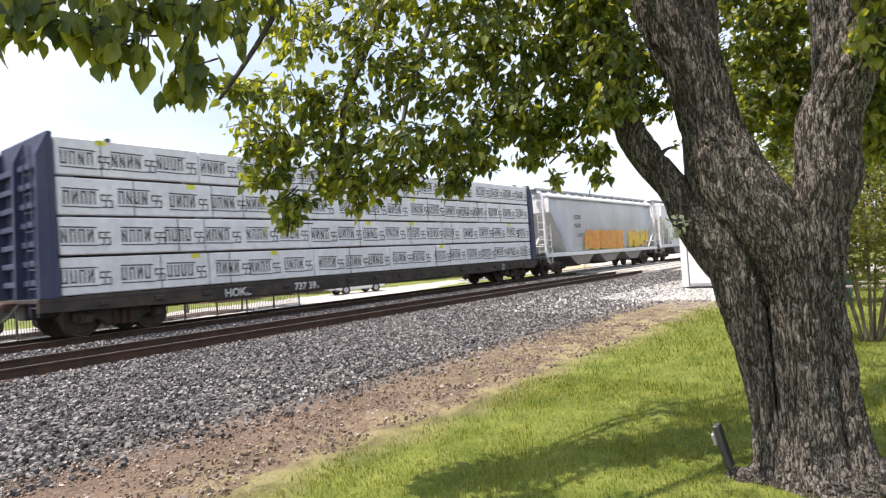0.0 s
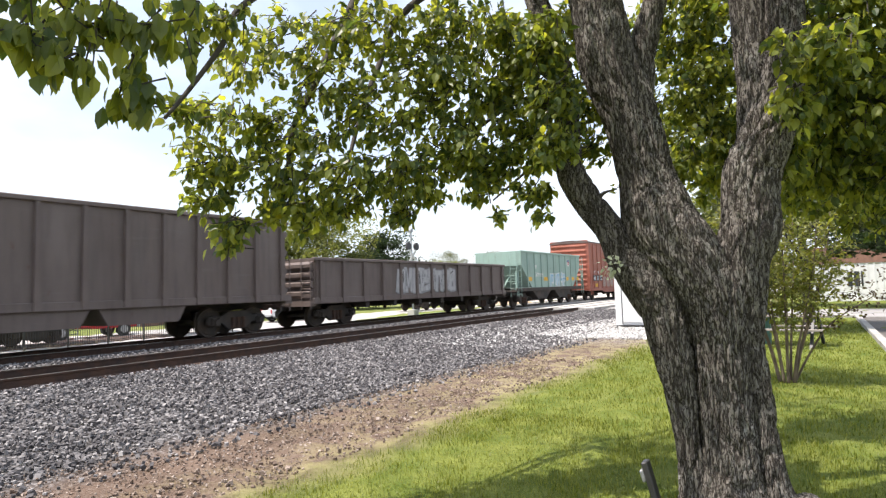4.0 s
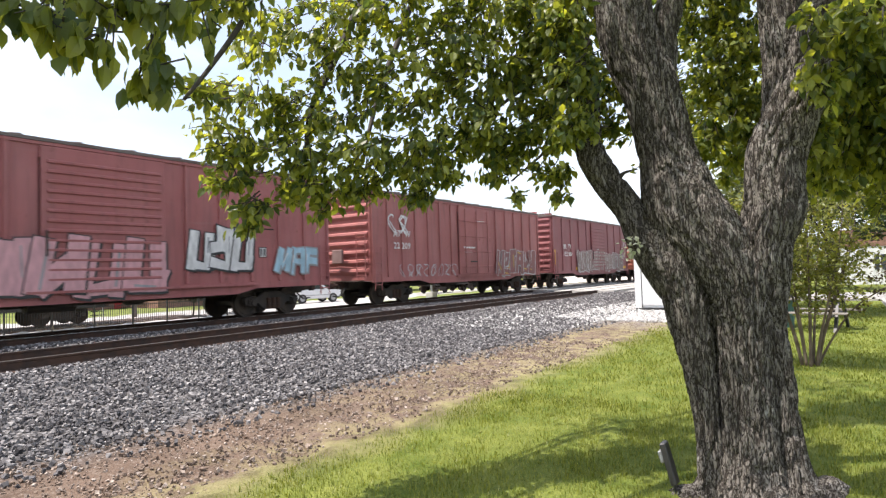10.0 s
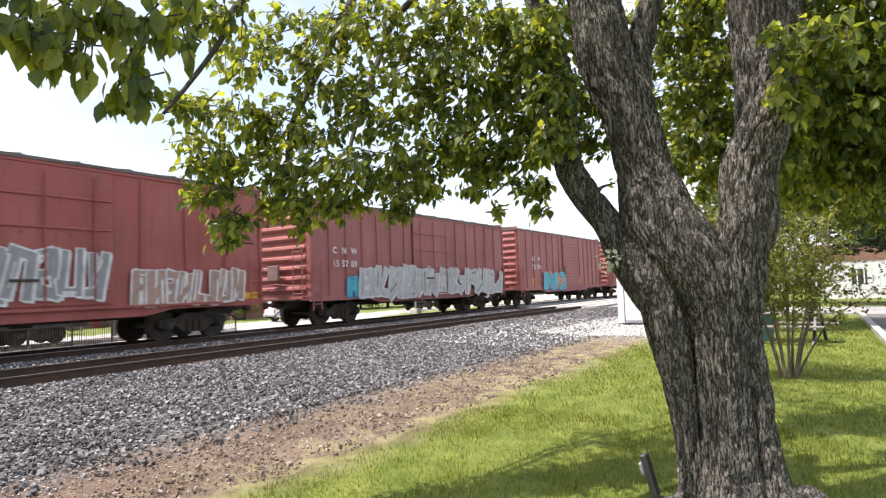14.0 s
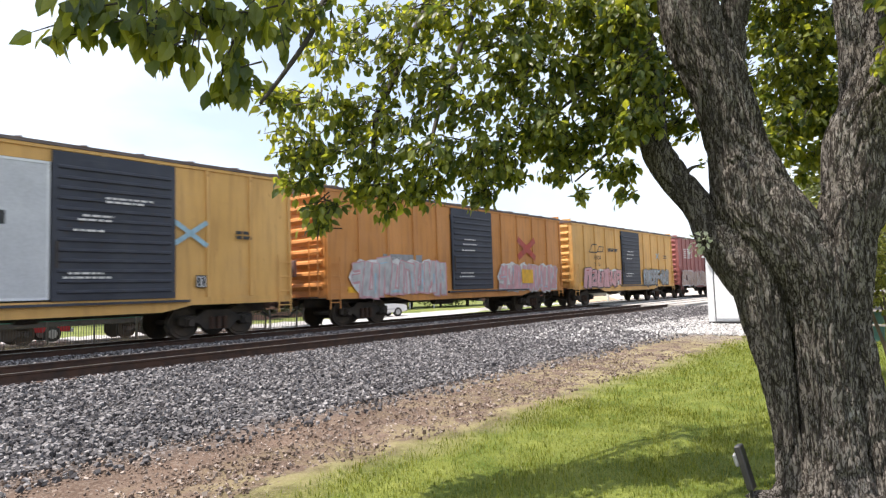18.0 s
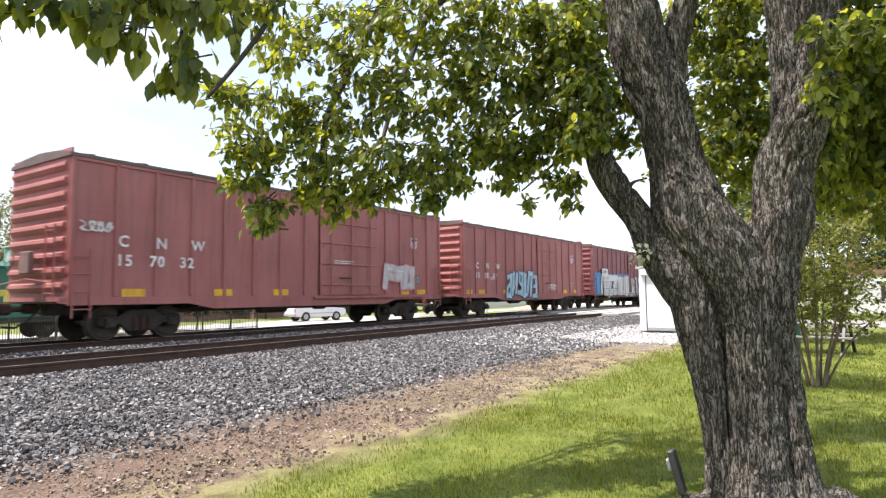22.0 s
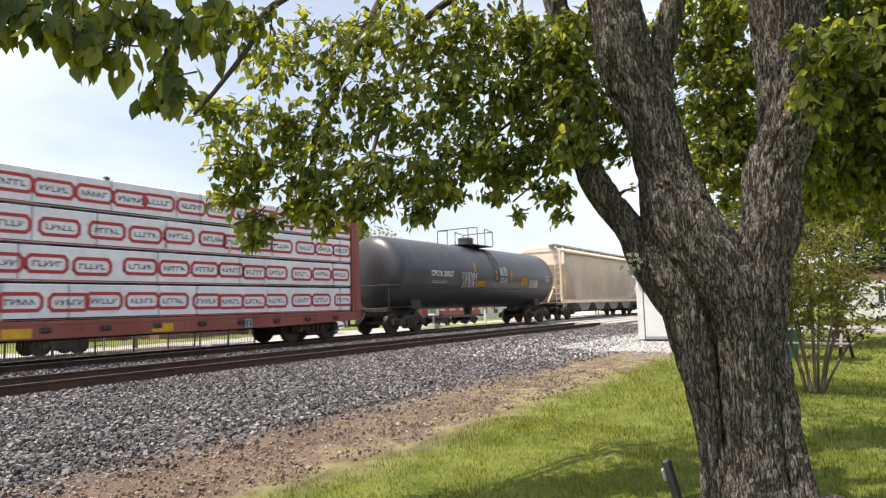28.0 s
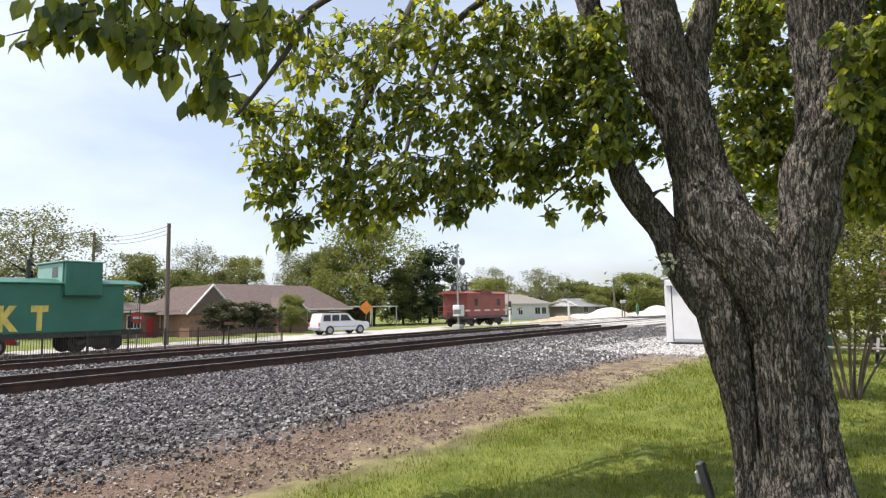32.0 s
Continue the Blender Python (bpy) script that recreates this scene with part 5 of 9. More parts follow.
# sea-green open hopper
c = couple(hopper(105.35, 12.2, SEA_GREEN, "faded sea-green ribbed hopper car", 3.5, 1.2, 1.5, 9, 2, False, STEEL_DARK))
reporting(c, "SI", "520 010", 3.1, 2.15, 0.34, STENCIL_WHITE)
shield(c, 8.75, 2.6)
for x in (1.7, 4.3, 8.3, 9.5, 10.5):
    plate_on(c, x, x + 0.62, 1.62, 1.86, SW - 0.001, SAFETY_YELLOW)
graffiti(c, 5.4, 8.3, 1.25, 2.1, SW, P_PALEBLUE, P_WHITE, 43, 4, None, P_BLUE, "worn pale graffiti")

# rust-brown box car
c = couple(boxcar(119.0, 15.7, RUST_RED, "rust-brown box car with faded white streaks and line graffiti", 0.80, 4.66, (7.2, 10.9), None, True, "plug"))
for k, word in enumerate(("40", "70", "12")):
    plate_on(c, 0.92 + 0.84 * k, 1.56 + 0.82 * k, 1.56, 2.02, SY + 0.01, STENCIL_BLACK, "number_panel", "black number panel")
    lettering(word, 0.98 + 0.84 * k, SY - 0.006, 1.62, 0.46, STENCIL_WHITE, c)
lettering("AT   W", 1.0, SY - 0.006, 2.12, 0.36, STENCIL_WHITE, c, "lettering", 1.3)
panel_mark(c, 5.2, 2.55, SW, 0.26)
yellow_marks(c, (1.5, 5.6, 9.4))
graffiti(c, 9.3, 12.6, 1.25, 2.6, SY - 0.10, P_SILVER, P_BLACK, 45, 4, None, P_BLACK, "black-outlined pale letters")
graffiti(c, 3.6, 6.8, 1.15, 1.9, SW, P_FADED, P_FADED, 47, 6, None, P_SILVER, "worn pale smears of old paint")
bars(c, 10.0, 10.7, 3.3, SW - 0.09, 3, STENCIL_WHITE, 3)

# two grimy tank cars
for c0, length, marks in ((136.2, 12.2, "STSX 4166"), (149.3, 12.3, "STSX 4341")):
    c = couple(tank(c0, length, TANK_BROWN, "grimy brown tank car with a round pale emblem", 1.59, 2.64))
    on_shell(lettering(marks, 2.9, -1.5, 2.62, 0.44, flat_paint("rust_stencil", (0.34, 0.14, 0.07)), c), 1.57, 2.88)
    e = emblem_ring(c, length - 4.3, 2.75, 0.55, -1.5)
    on_shell(e, 1.57, 2.88)
    on_shell(bars(c, length - 3.55, length - 1.9, 2.62, -1.5, 1, STENCIL_WHITE, 9, 0.36, 0.4, "name_bar"), 1.57, 2.88)
    on_shell(bars(c, length - 1.6, length - 0.9, 2.8, -1.5, 4, STENCIL_WHITE, 7), 1.57, 2.88)
    on_shell(bars(c, 6.6, 6.9, 2.65, -1.5, 1, STENCIL_WHITE, 11, 0.3, 0.3), 1.57, 2.88)
    for x in (2.1, 4.4):
        on_shell(plate_on(c, x, x + 0.12, 2.3, 3.0, -1.5, SAFETY_YELLOW if c0 > 140 else STENCIL_WHITE), 1.57, 2.88)

# oxide-red box cars
c = couple(boxcar(163.2, 15.75, OXIDE_DARK, "dark oxide-red box car with a pale blue graffiti patch", 0.98, 4.70, (6.1, 9.3), None, True, "plug"))
reporting(c, "HS", "66   62", 0.9, 2.25, 0.36)
graffiti(c, 3.6, 6.0, 1.15, 2.35, SW, P_PALEBLUE, P_WHITE, 51, 3, None, P_CYAN, "pale blue graffiti")
bars(c, 8.4, 9.2, 3.75, SW - 0.09, 3, STENCIL_WHITE, 12)
panel_mark(c, 11.9, 2.35, SW, 0.32)
plate_on(c, 8.0, 8.75, 2.0, 2.45, SW - 0.125, paint_of("faded_orange_patch", (0.45, 0.14, 0.03)), "paint_patch", "orange paint patch")
for x in (10.0, 11.2, 14.0):
    bars(c, x + 0.4, x + 1.0, 2.25, SW, 4, STENCIL_WHITE, int(x))
yellow_marks(c, (9.7, 13.5), 1.15, 1.75, 0.13)
c = couple(boxcar(181.1, 15.6, OXIDE_PINK, "faded pink-red box car with pink block graffiti", 0.98, 4.63, (6.2, 9.3), None, True, "rib"))
reporting(c, "BK  TY", "154 371", 1.3, 2.3, 0.34)
graffiti(c, 0.9, 3.0, 1.05, 2.1, SW - 0.03, P_PALEBLUE, P_WHITE, 53, 2, None, P_BLUE, "blue and white graffiti")
graffiti(c, 3.0, 9.2, 1.0, 2.3, SW - 0.10, P_PINK, P_BLACK, 54, 5, None, P_GREY, "pink block graffiti")
graffiti(c, 10.0, 12.2, 1.55, 2.75, SW - 0.05, P_WHITE, P_BLACK, 55, 2, None, P_GREY, "white bubble graffiti")
graffiti(c, 13.2, 15.0, 1.4, 2.2, SW - 0.05, P_PALEBLUE, P_GREY, 56, 2, None, P_WHITE, "blue graffiti")
panel_mark(c, 12.5, 1.9, SW, 0.3)
c = couple(boxcar(199.1, 15.6, OXIDE, "oxide-red box car with white line tags", 0.98, 4.60, (6.4, 9.6), None, True, "plug"))
reporting(c, "AT  W", "22 209", 1.7, 2.55, 0.36)
scrawl(c, 0.9, 2.4, 2.9, 3.7, SY, P_WHITE, 57, 0.06, 2)
scrawl(c, 1.6, 6.2, 1.1, 1.65, SY, P_SILVER, 58, 0.03, 8)
graffiti(c, 10.1, 14.8, 1.1, 2.3, SY - 0.005, P_OXIDE, P_SILVER, 59, 5, None, P_YELLOW, "hollow white-outlined letters")
bars(c, 8.0, 9.2, 3.7, SW - 0.09, 1, STENCIL_WHITE, 3, 0.09)
bars(c, 6.8, 8.0, 2.4, SW - 0.09, 2, STENCIL_WHITE, 5, 0.08, 0.2)
panel_mark(c, 13.5, 1.9, SW, 0.3)
yellow_marks(c, (11.6, 14.4), 1.2, 1.7, 0.12)
c = couple(boxcar(216.9, 15.8, OXIDE_DARK, "smooth dark red box car with silver block graffiti", 0.98, 4.68, (7.0, 9.9), None, True, "rib", 1.5))
reporting(c, "BK  TY", "152 080", 2.0, 2.35, 0.40)
graffiti(c, 3.9, 8.6, 1.05, 2.45, SY - 0.03, P_BROWN, P_SILVER, 61, 6, None, P_BLACK, "worn silver-edged graffiti")
graffiti(c, 8.9, 14.4, 1.05, 2.35, SY - 0.03, P_BROWN, P_SILVER, 62, 5, None, P_SILVER, "faded brown letters with white outlines")
scrawl(c, 14.5, 15.5, 3.0, 3.6, SY, P_WHITE, 63, 0.05, 2)
yellow_marks(c, (0.25,), 1.5, 2.5, 0.12)
yellow_marks(c, (3.9, 10.2, 14.6))
panel_mark(c, 14.0, 1.9, SW, 0.28)
c = couple(boxcar(234.8, 15.5, RUST_RED, "rust-red box car with a white striped emblem and dark graffiti", 0.98, 4.63, (6.3, 9.3), None, True, "rib"))
stripes_mark(c, 1.0, 3.0)
reporting(c, "NS", "450 699", 2.0, 2.1, 0.30)
graffiti(c, 1.0, 6.4, 1.0, 2.35, SY - 0.02, P_GREY, P_BLACK, 65, 5, None, P_WHITE, "dark bubble graffiti")
scrawl(c, 1.0, 6.4, 1.0, 2.4, SY - 0.05, P_WHITE, 66, 0.05, 6)
graffiti(c, 6.6, 9.4, 1.1, 2.3, SW - 0.12, P_BLACK, P_WHITE, 67, 3, None, P_SILVER, "black and white graffiti")
graffiti(c, 9.6, 15.2, 1.0, 2.4, SY - 0.005, P_OXIDE, P_WHITE, 68, 6, None, P_WHITE, "hollow white-outlined letters")
yellow_marks(c, (0.12,), 1.2, 2.3, 0.10)
yellow_marks(c, (9.9, 11.9, 13.0), 1.2, 1.6, 0.12)
panel_mark(c, 12.2, 1.7, SW, 0.28)
c = couple(boxcar(252.3, 15.4, BRIGHT_RED, "red box car with black-backed white block graffiti", 0.98, 4.63, (7.2, 10.5), None, True, "plug", 1.25))
plate_on(c, 1.45, 2.65, 1.5, 2.85, SY + 0.05, P_BLACK, "paint_patch", "black stencil patch")
plate_on(c, 3.05, 4.3, 1.5, 2.85, SY + 0.05, P_BLACK, "paint_patch", "black stencil patch")
reporting(c, "BK    TY", "153   893", 1.7, 2.15, 0.36, STENCIL_WHITE, SY + 0.04, 0.42, 1.1)
graffiti(c, 2.5, 7.0, 1.05, 2.75, SY + 0.055, P_GREY, P_WHITE, 71, 4, None, P_BLACK, "grey and white block graffiti")
graffiti(c, 7.5, 10.3, 1.3, 2.5, SW - 0.12, P_GREY, P_WHITE, 72, 4, None, P_WHITE, "grey graffiti")
graffiti(c, 11.0, 14.6, 1.1, 2.0, SY - 0.005, P_FADED, P_WHITE, 73, 6, None, P_WHITE, "small worn white graffiti")
yellow_marks(c, (1.3, 4.9, 14.6))
c = couple(boxcar(269.9, 15.5, OXIDE, "oxide-red box car with green-edged graffiti", 0.98, 4.63, (6.4, 9.6), None, True, "plug"))
reporting(c, "C  N  W", "15 57 09", 1.5, 2.45, 0.34)
graffiti(c, 2.6, 15.0, 1.0, 2.2, SY - 0.06, P_SILVER, P_WHITE, 75, 10, None, P_GREEN, "long pale and green graffiti")
graffiti(c, 2.0, 3.6, 1.05, 1.8, SY - 0.02, P_CYAN, P_BLUE, 76, 2)
c = couple(boxcar(287.5, 15.75, OXIDE, "dark oxide-red box car with a small blue and orange graffiti piece", 0.98, 4.70, (7.3, 10.2), None, True, "rib"))
reporting(c, "AT   W", "122 186", 2.2, 2.55, 0.38)
graffiti(c, 3.6, 7.6, 0.95, 2.05, SY - 0.03, P_CYAN, P_PURPLE, 78, 5, P_ORANGE, P_BLUE, "turquoise and violet graffiti with orange edge")
yellow_marks(c, (2.0, 8.4, 10.6, 12.8), 1.25, 1.7, 0.13)
panel_mark(c, 5.0, 2.75, SW, 0.28)
panel_mark(c, 13.6, 1.7, SW, 0.3)
c = couple(boxcar(305.75, 15.8, OXIDE, "oxide-red box car with turquoise graffiti on its rear half", 0.98, 4.66, (6.4, 9.5), None, True, "plug"))
reporting(c, "AT   W", "122 137", 1.45, 2.62, 0.36)
graffiti(c, 3.4, 5.6, 1.0, 2.6, SW - 0.06, P_GREY, P_BLACK, 80, 2, None, P_BLACK, "grey and black graffiti")
graffiti(c, 7.9, 14.6, 1.0, 2.35, SY - 0.08, P_CYAN, P_NAVY, 81, 8, P_PINK, P_PALEBLUE, "large turquoise graffiti on pink")
panel_mark(c, 13.7, 1.9, SY - 0.12, 0.3)
bars(c, 7.9, 9.3, 3.65, SW - 0.09, 1, STENCIL_WHITE, 3, 0.09)
yellow_marks(c, (10.6, 12.2), 1.2, 2.0, 0.12)

# yellow box cars with dark doors
c = couple(boxcar(323.75, 15.6, YELLOW, "weathered yellow box car with a dark blue and a pale door", 0.98, 4.74, (6.5, 9.4), DOOR_NAVY, True, "rib", 1.3, 2.55))
bm = bmesh.new()
for p in ([(1.0, 3.05), (1.3, 3.45), (1.9, 3.45)], [(1.0, 3.05), (1.9, 3.05)], [(2.0, 3.45), (2.9, 3.45), (2.6, 3.05), (2.0, 3.05)]):
    stroke(bm, p, 0.06, SY - 0.004)
part("emblem", bm, STENCIL_BLACK, c, "thin line emblem")
bars(c, 2.4, 4.6, 3.6, SY, 1, STENCIL_BLACK, 3, 0.22, 0.3, "name_bar")
bars(c, 3.4, 5.6, 3.05, SY, 1, STENCIL_BLACK, 4, 0.22, 0.3, "name_bar")
reporting(c, "RBOX", "35 310", 2.5, 2.0, 0.30, paint_of("red_stencil", (0.35, 0.07, 0.05)), SY, 0.4)
graffiti(c, 1.6, 6.2, 1.05, 2.0, SY - 0.01, P_GREY, P_ORANGE, 84, 7, P_SILVER, P_BLUE, "smeared grey and orange graffiti")
c_x = bmesh.new()
stroke(c_x, [(11.9, 2.55), (12.8, 3.15)], 0.13, SY - 0.004)
stroke(c_x, [(11.9, 3.15), (12.8, 2.55)], 0.13, SY - 0.0045)
part("cross_mark", c_x, P_PALEBLUE, c, "pale cross mark")
bars(c, 13.7, 14.2, 2.9, SY, 2, STENCIL_BLACK, 5, 0.09, 0.14)
for k, z in enumerate((1.65, 1.75, 2.75, 3.0, 3.1)):
    bars(c, 9.3 + 0.1 * k, 10.5, z, SW - 0.125, 1, STENCIL_WHITE, 30 + k, 0.05)
bars(c, 10.2, 11.4, 3.55, SW - 0.125, 2, STENCIL_WHITE, 77, 0.05, 0.09)
panel_mark(c, 12.5, 1.4, SY, 0.3)


def yellow_car(c0, colour, label, seed, marks, pieces):
    car = couple(boxcar(c0, 15.75, colour, label, 0.98, 4.66, (6.5, 9.4), DOOR_NAVY, True, "rib", 1.3))
    if marks:
        reporting(car, marks[0], marks[1], 2.6, 2.25, 0.30, marks[2], SY, 0.4)
    for k, z in enumerate((1.65, 1.8, 2.75, 3.0, 3.2)):
        bars(car, 6.9 + 0.1 * k, 8.2, z, SW - 0.125, 1, STENCIL_WHITE, seed + k, 0.05)
    for x0, x1, z0, z1, f, e, b, i, n in pieces:
        graffiti(car, x0, x1, z0, z1, SY - 0.012, f, e, seed + int(x0), n, b, i, "sprayed block graffiti")
    yellow_marks(car, (0.9, 4.9, 11.9))
    panel_mark(car, 14.2, 1.7, SY, 0.28)
    return car


c = yellow_car(340.75, ORANGE, "faded orange-yellow box car with white-backed graffiti", 90, None,
               ((1.0, 6.0, 1.05, 2.2, P_SILVER, P_PINK, P_WHITE, P_PALEBLUE, 6), (9.8, 15.0, 1.05, 2.2, P_PINK, P_SILVER, P_WHITE, P_PALEBLUE, 6)))
plate_on(c, 2.6, 4.7, 2.15, 2.5, SY + 0.05, P_GREY, "paint_patch", "grey number patch")
lettering("367 63", 2.8, SY - 0.012 + 0.05, 2.2, 0.28, STENCIL_WHITE, c)
bm = bmesh.new()
stroke(bm, [(11.6, 2.6), (13.0, 3.4)], 0.28, SY - 0.004)
stroke(bm, [(11.6, 3.4), (13.0, 2.6)], 0.28, SY - 0.0045)
part("cross_mark", bm, P_RED, c, "faded red cross mark")
plate_on(c, 11.7, 12.7, 1.35, 2.0, SY - 0.05, SAFETY_YELLOW, "paint_patch", "yellow paint patch")
plate_on(c, 14.2, 14.7, 1.95, 2.15, SY + 0.05, P_BLACK, "label_plate")
c = yellow_car(357.8, YELLOW, "weathered yellow box car with colourful block graffiti", 100, ("RBOX", "3  10", STENCIL_BLACK),
               ((1.2, 6.2, 1.1, 2.0, P_PINK, P_BLACK, P_WHITE, P_RED, 5), (9.9, 14.6, 1.1, 2.1, P_GREY, P_BLACK, None, P_PALEBLUE, 6)))
bm = bmesh.new()
for p in ([(2.0, 3.05), (2.4, 3.5), (3.0, 3.5)], [(2.0, 3.05), (3.0, 3.05)], [(3.0, 3.05), (3.3, 3.4), (3.9, 3.4), (3.7, 3.1), (3.1, 3.1)]):
    stroke(bm, p, 0.055, SY - 0.004)
part("emblem", bm, STENCIL_BLACK, c, "thin line emblem")
bars(c, 4.5, 6.3, 3.15, SY, 1, STENCIL_BLACK, 3, 0.2, 0.3, "name_bar")
bm = bmesh.new()
stroke(bm, [(12.4, 2.9), (12.9, 3.25)], 0.08, SY - 0.004)
stroke(bm, [(12.4, 3.25), (12.9, 2.9)], 0.08, SY - 0.0045)
part("cross_mark", bm, P_PALEBLUE, c, "pale cross mark")
bars(c, 13.8, 14.5, 3.05, SY, 2, STENCIL_BLACK, 5, 0.08, 0.14)

# red box cars
c = couple(boxcar(374.95, 15.75, OXIDE, "oxide-red box car with a white striped emblem and silver-black graffiti", 0.98, 4.63, (6.5, 9.7), None, True, "plug"))
stripes_mark(c, 1.4, 3.1)
reporting(c, None, "415 884", 2.35, 2.15, 0.34)
graffiti(c, 0.4, 9.3, 0.98, 2.0, SY - 0.06, P_FADED, P_SILVER, 111, 9, None, P_BLACK, "washed-out silver graffiti")
graffiti(c, 9.5, 14.9, 1.05, 2.7, SY - 0.06, P_BLACK, P_SILVER, 112, 5, P_GREY, P_WHITE, "black and silver graffiti")
yellow_marks(c, (1.3, 4.0, 6.1, 13.9), 1.12, 1.25)
c = couple(boxcar(392.0, 15.7, BRIGHT_RED, "red box car with a pale triangle drawing low on its side", 0.98, 4.60, (7.6, 10.6), None, True, "rib", 1.5))
reporting(c, "BK   TY", "156 088", 1.2, 2.15, 0.36)
graffiti(c, 4.5, 8.2, 1.05, 2.25, SY - 0.02, P_SILVER, P_GREY, 114, 4, None, P_CYAN, "pale grey graffiti")
scrawl(c, 0.3, 2.2, 1.55, 1.95, SY, P_WHITE, 115, 0.04, 5)
graffiti(c, 11.0, 14.6, 1.1, 1.9, SY - 0.005, P_OXIDE, P_FADED, 116, 6, None, P_SILVER, "worn hollow letters")
yellow_marks(c, (1.1, 4.5))
panel_mark(c, 14.9, 2.0, SW, 0.25)
c = couple(boxcar(409.4, 15.75, OXIDE, "oxide-red box car with widely spaced white lettering", 0.98, 4.60, (8.2, 11.3), None, True, "plug"))
lettering("C   N   W", 1.15, SY - 0.006, 2.42, 0.40, STENCIL_WHITE, c, "lettering", 1.5)
lettering("15   70   32", 1.1, SY - 0.006, 1.93, 0.40, STENCIL_WHITE, c, "lettering", 1.15)
scrawl(c, 0.2, 1.0, 2.75, 3.0, SY, P_WHITE, 117, 0.035, 4)
graffiti(c, 11.7, 13.7, 1.35, 2.3, SY, P_SILVER, P_PINK, 118, 2, None, P_WHITE, "small pale graffiti")
yellow_marks(c, (1.3, 4.0, 6.2, 8.8, 10.3, 12.8, 14.0))
shield(c, 13.6, 3.0)
panel_mark(c, 13.9, 1.6, SW, 0.3)
bars(c, 8.9, 10.2, 2.35, SW - 0.09, 2, STENCIL_WHITE, 8)
c = couple(boxcar(427.2, 15.75, OXIDE, "oxide-red box car with pale blue-white bubble graffiti", 0.98, 4.58, (8.3, 11.4), None, True, "plug"))
lettering("C   N   W", 1.1, SY - 0.006, 2.42, 0.40, STENCIL_WHITE, c, "lettering", 1.5)
lettering("15   58   81", 1.05, SY - 0.006, 1.93, 0.38, STENCIL_WHITE, c, "lettering", 1.2)
graffiti(c, 4.3, 8.1, 0.95, 2.3, SY - 0.02, P_PALEBLUE, P_NAVY, 121, 5, None, P_WHITE, "pale blue bubble graffiti")
yellow_marks(c, (0.2, 1.4, 4.0, 8.7, 10.2, 12.2, 14.0))
shield(c, 13.6, 3.1)
panel_mark(c, 13.6, 1.55, SW, 0.3)
scrawl(c, 9.6, 11.0, 1.35, 1.7, SW - 0.13, P_WHITE, 122, 0.03, 7)
bars(c, 2.6, 3.3, 1.95, SW, 2, STENCIL_WHITE, 8)
c = couple(boxcar(445.0, 15.75, OXIDE_DARK, "oxide-red box car covered below with white and blue wild graffiti", 0.98, 4.56, (8.3, 11.3), None, True, "plug"))
plate_on(c, 0.02, 1.9, 0.98, 2.6, SY + 0.052, P_BLUE, "paint_patch", "bright blue paint block")
cloud(c, -0.1, 15.7, 0.93, 2.66, SY - 0.004, P_BLUE, random.Random(125))
graffiti(c, 1.5, 15.6, 0.92, 2.42, SY - 0.012, P_WHITE, P_BLACK, 124, 13, None, P_GREY, "large white and black graffiti on blue")
graffiti(c, 2.0, 5.0, 0.95, 1.45, SY - 0.062, P_WHITE, P_BLACK, 126, 6, None, P_GREY, "small white tag letters")
plate_on(c, 1.6, 2.85, 2.05, 2.95, SY - 0.10, STENCIL_WHITE, "number_patch", "white number patch")
plate_on(c, 2.85, 5.2, 2.05, 2.5, SY - 0.10, STENCIL_WHITE, "number_patch", "white number patch")
lettering("CNW", 1.72, SY - 0.12, 2.6, 0.30, STENCIL_BLACK, c)
lettering("155 742", 1.72, SY - 0.12, 2.15, 0.30, STENCIL_BLACK, c, "lettering", 1.2)
shield(c, 13.7, 3.0)

# two orange box cars, a grey hopper, timber, tank, tan hopper, tank
for c0, col, seed, low in ((462.3, ORANGE, 130, "367 80"), (479.6, ORANGE, 140, None)):
    c = couple(boxcar(c0, 15.75, col, "rusty orange box car with a weathered grey door and graffiti", 0.98, 4.58, (6.6, 9.5), DOOR_GREY, True, "rib", 1.3))
    if low:
        reporting(c, "RBOX", low, 2.4, 2.2, 0.30, STENCIL_WHITE, SY, 0.36)
        graffiti(c, 0.9, 6.2, 1.0, 2.1, SY - 0.012, P_PALEBLUE, P_GREY, seed, 5, P_SILVER, P_WHITE, "pale blue graffiti")
        graffiti(c, 9.9, 15.2, 1.1, 2.2, SY - 0.012, P_WHITE, P_PALEBLUE, seed + 1, 5, None, P_GREY, "white graffiti")
    else:
        graffiti(c, 9.8, 15.4, 1.0, 2.2, SY - 0.012, P_PALEBLUE, P_RED, seed, 6, P_ORANGE, P_WHITE, "red and pale blue graffiti")
        graffiti(c, 1.2, 6.2, 1.0, 2.2, SY - 0.012, P_SILVER, P_GREY, seed + 2, 5, None, P_WHITE, "grey graffiti")
        bars(c, 9.8, 15.3, 3.55, SY, 1, STENCIL_BLACK, 6, 0.24, 0.3, "name_bar")
        bars(c, 13.1, 14.2, 2.9, SY, 2, STENCIL_BLACK, 7, 0.12, 0.2)
c = couple(hopper(496.0, 12.5, HOP_GREY, "pale grey two-bay covered hopper car", 4.58, 1.35, 1.6, 0, 2, True, HOP_UNDER, 0.10))
reporting(c, None, "508330", 2.6, 2.95, 0.42, STENCIL_BLACK, SW)
for x in (2.6, 5.3, 7.0, 9.2):
    plate_on(c, x, x + 0.11, 1.5, 2.0, SW - 0.001, SAFETY_YELLOW)
panel_mark(c, 9.9, 1.75, SW, 0.3)
bars(c, 6.6, 7.4, 2.05, SW, 3, P_SILVER, 7)
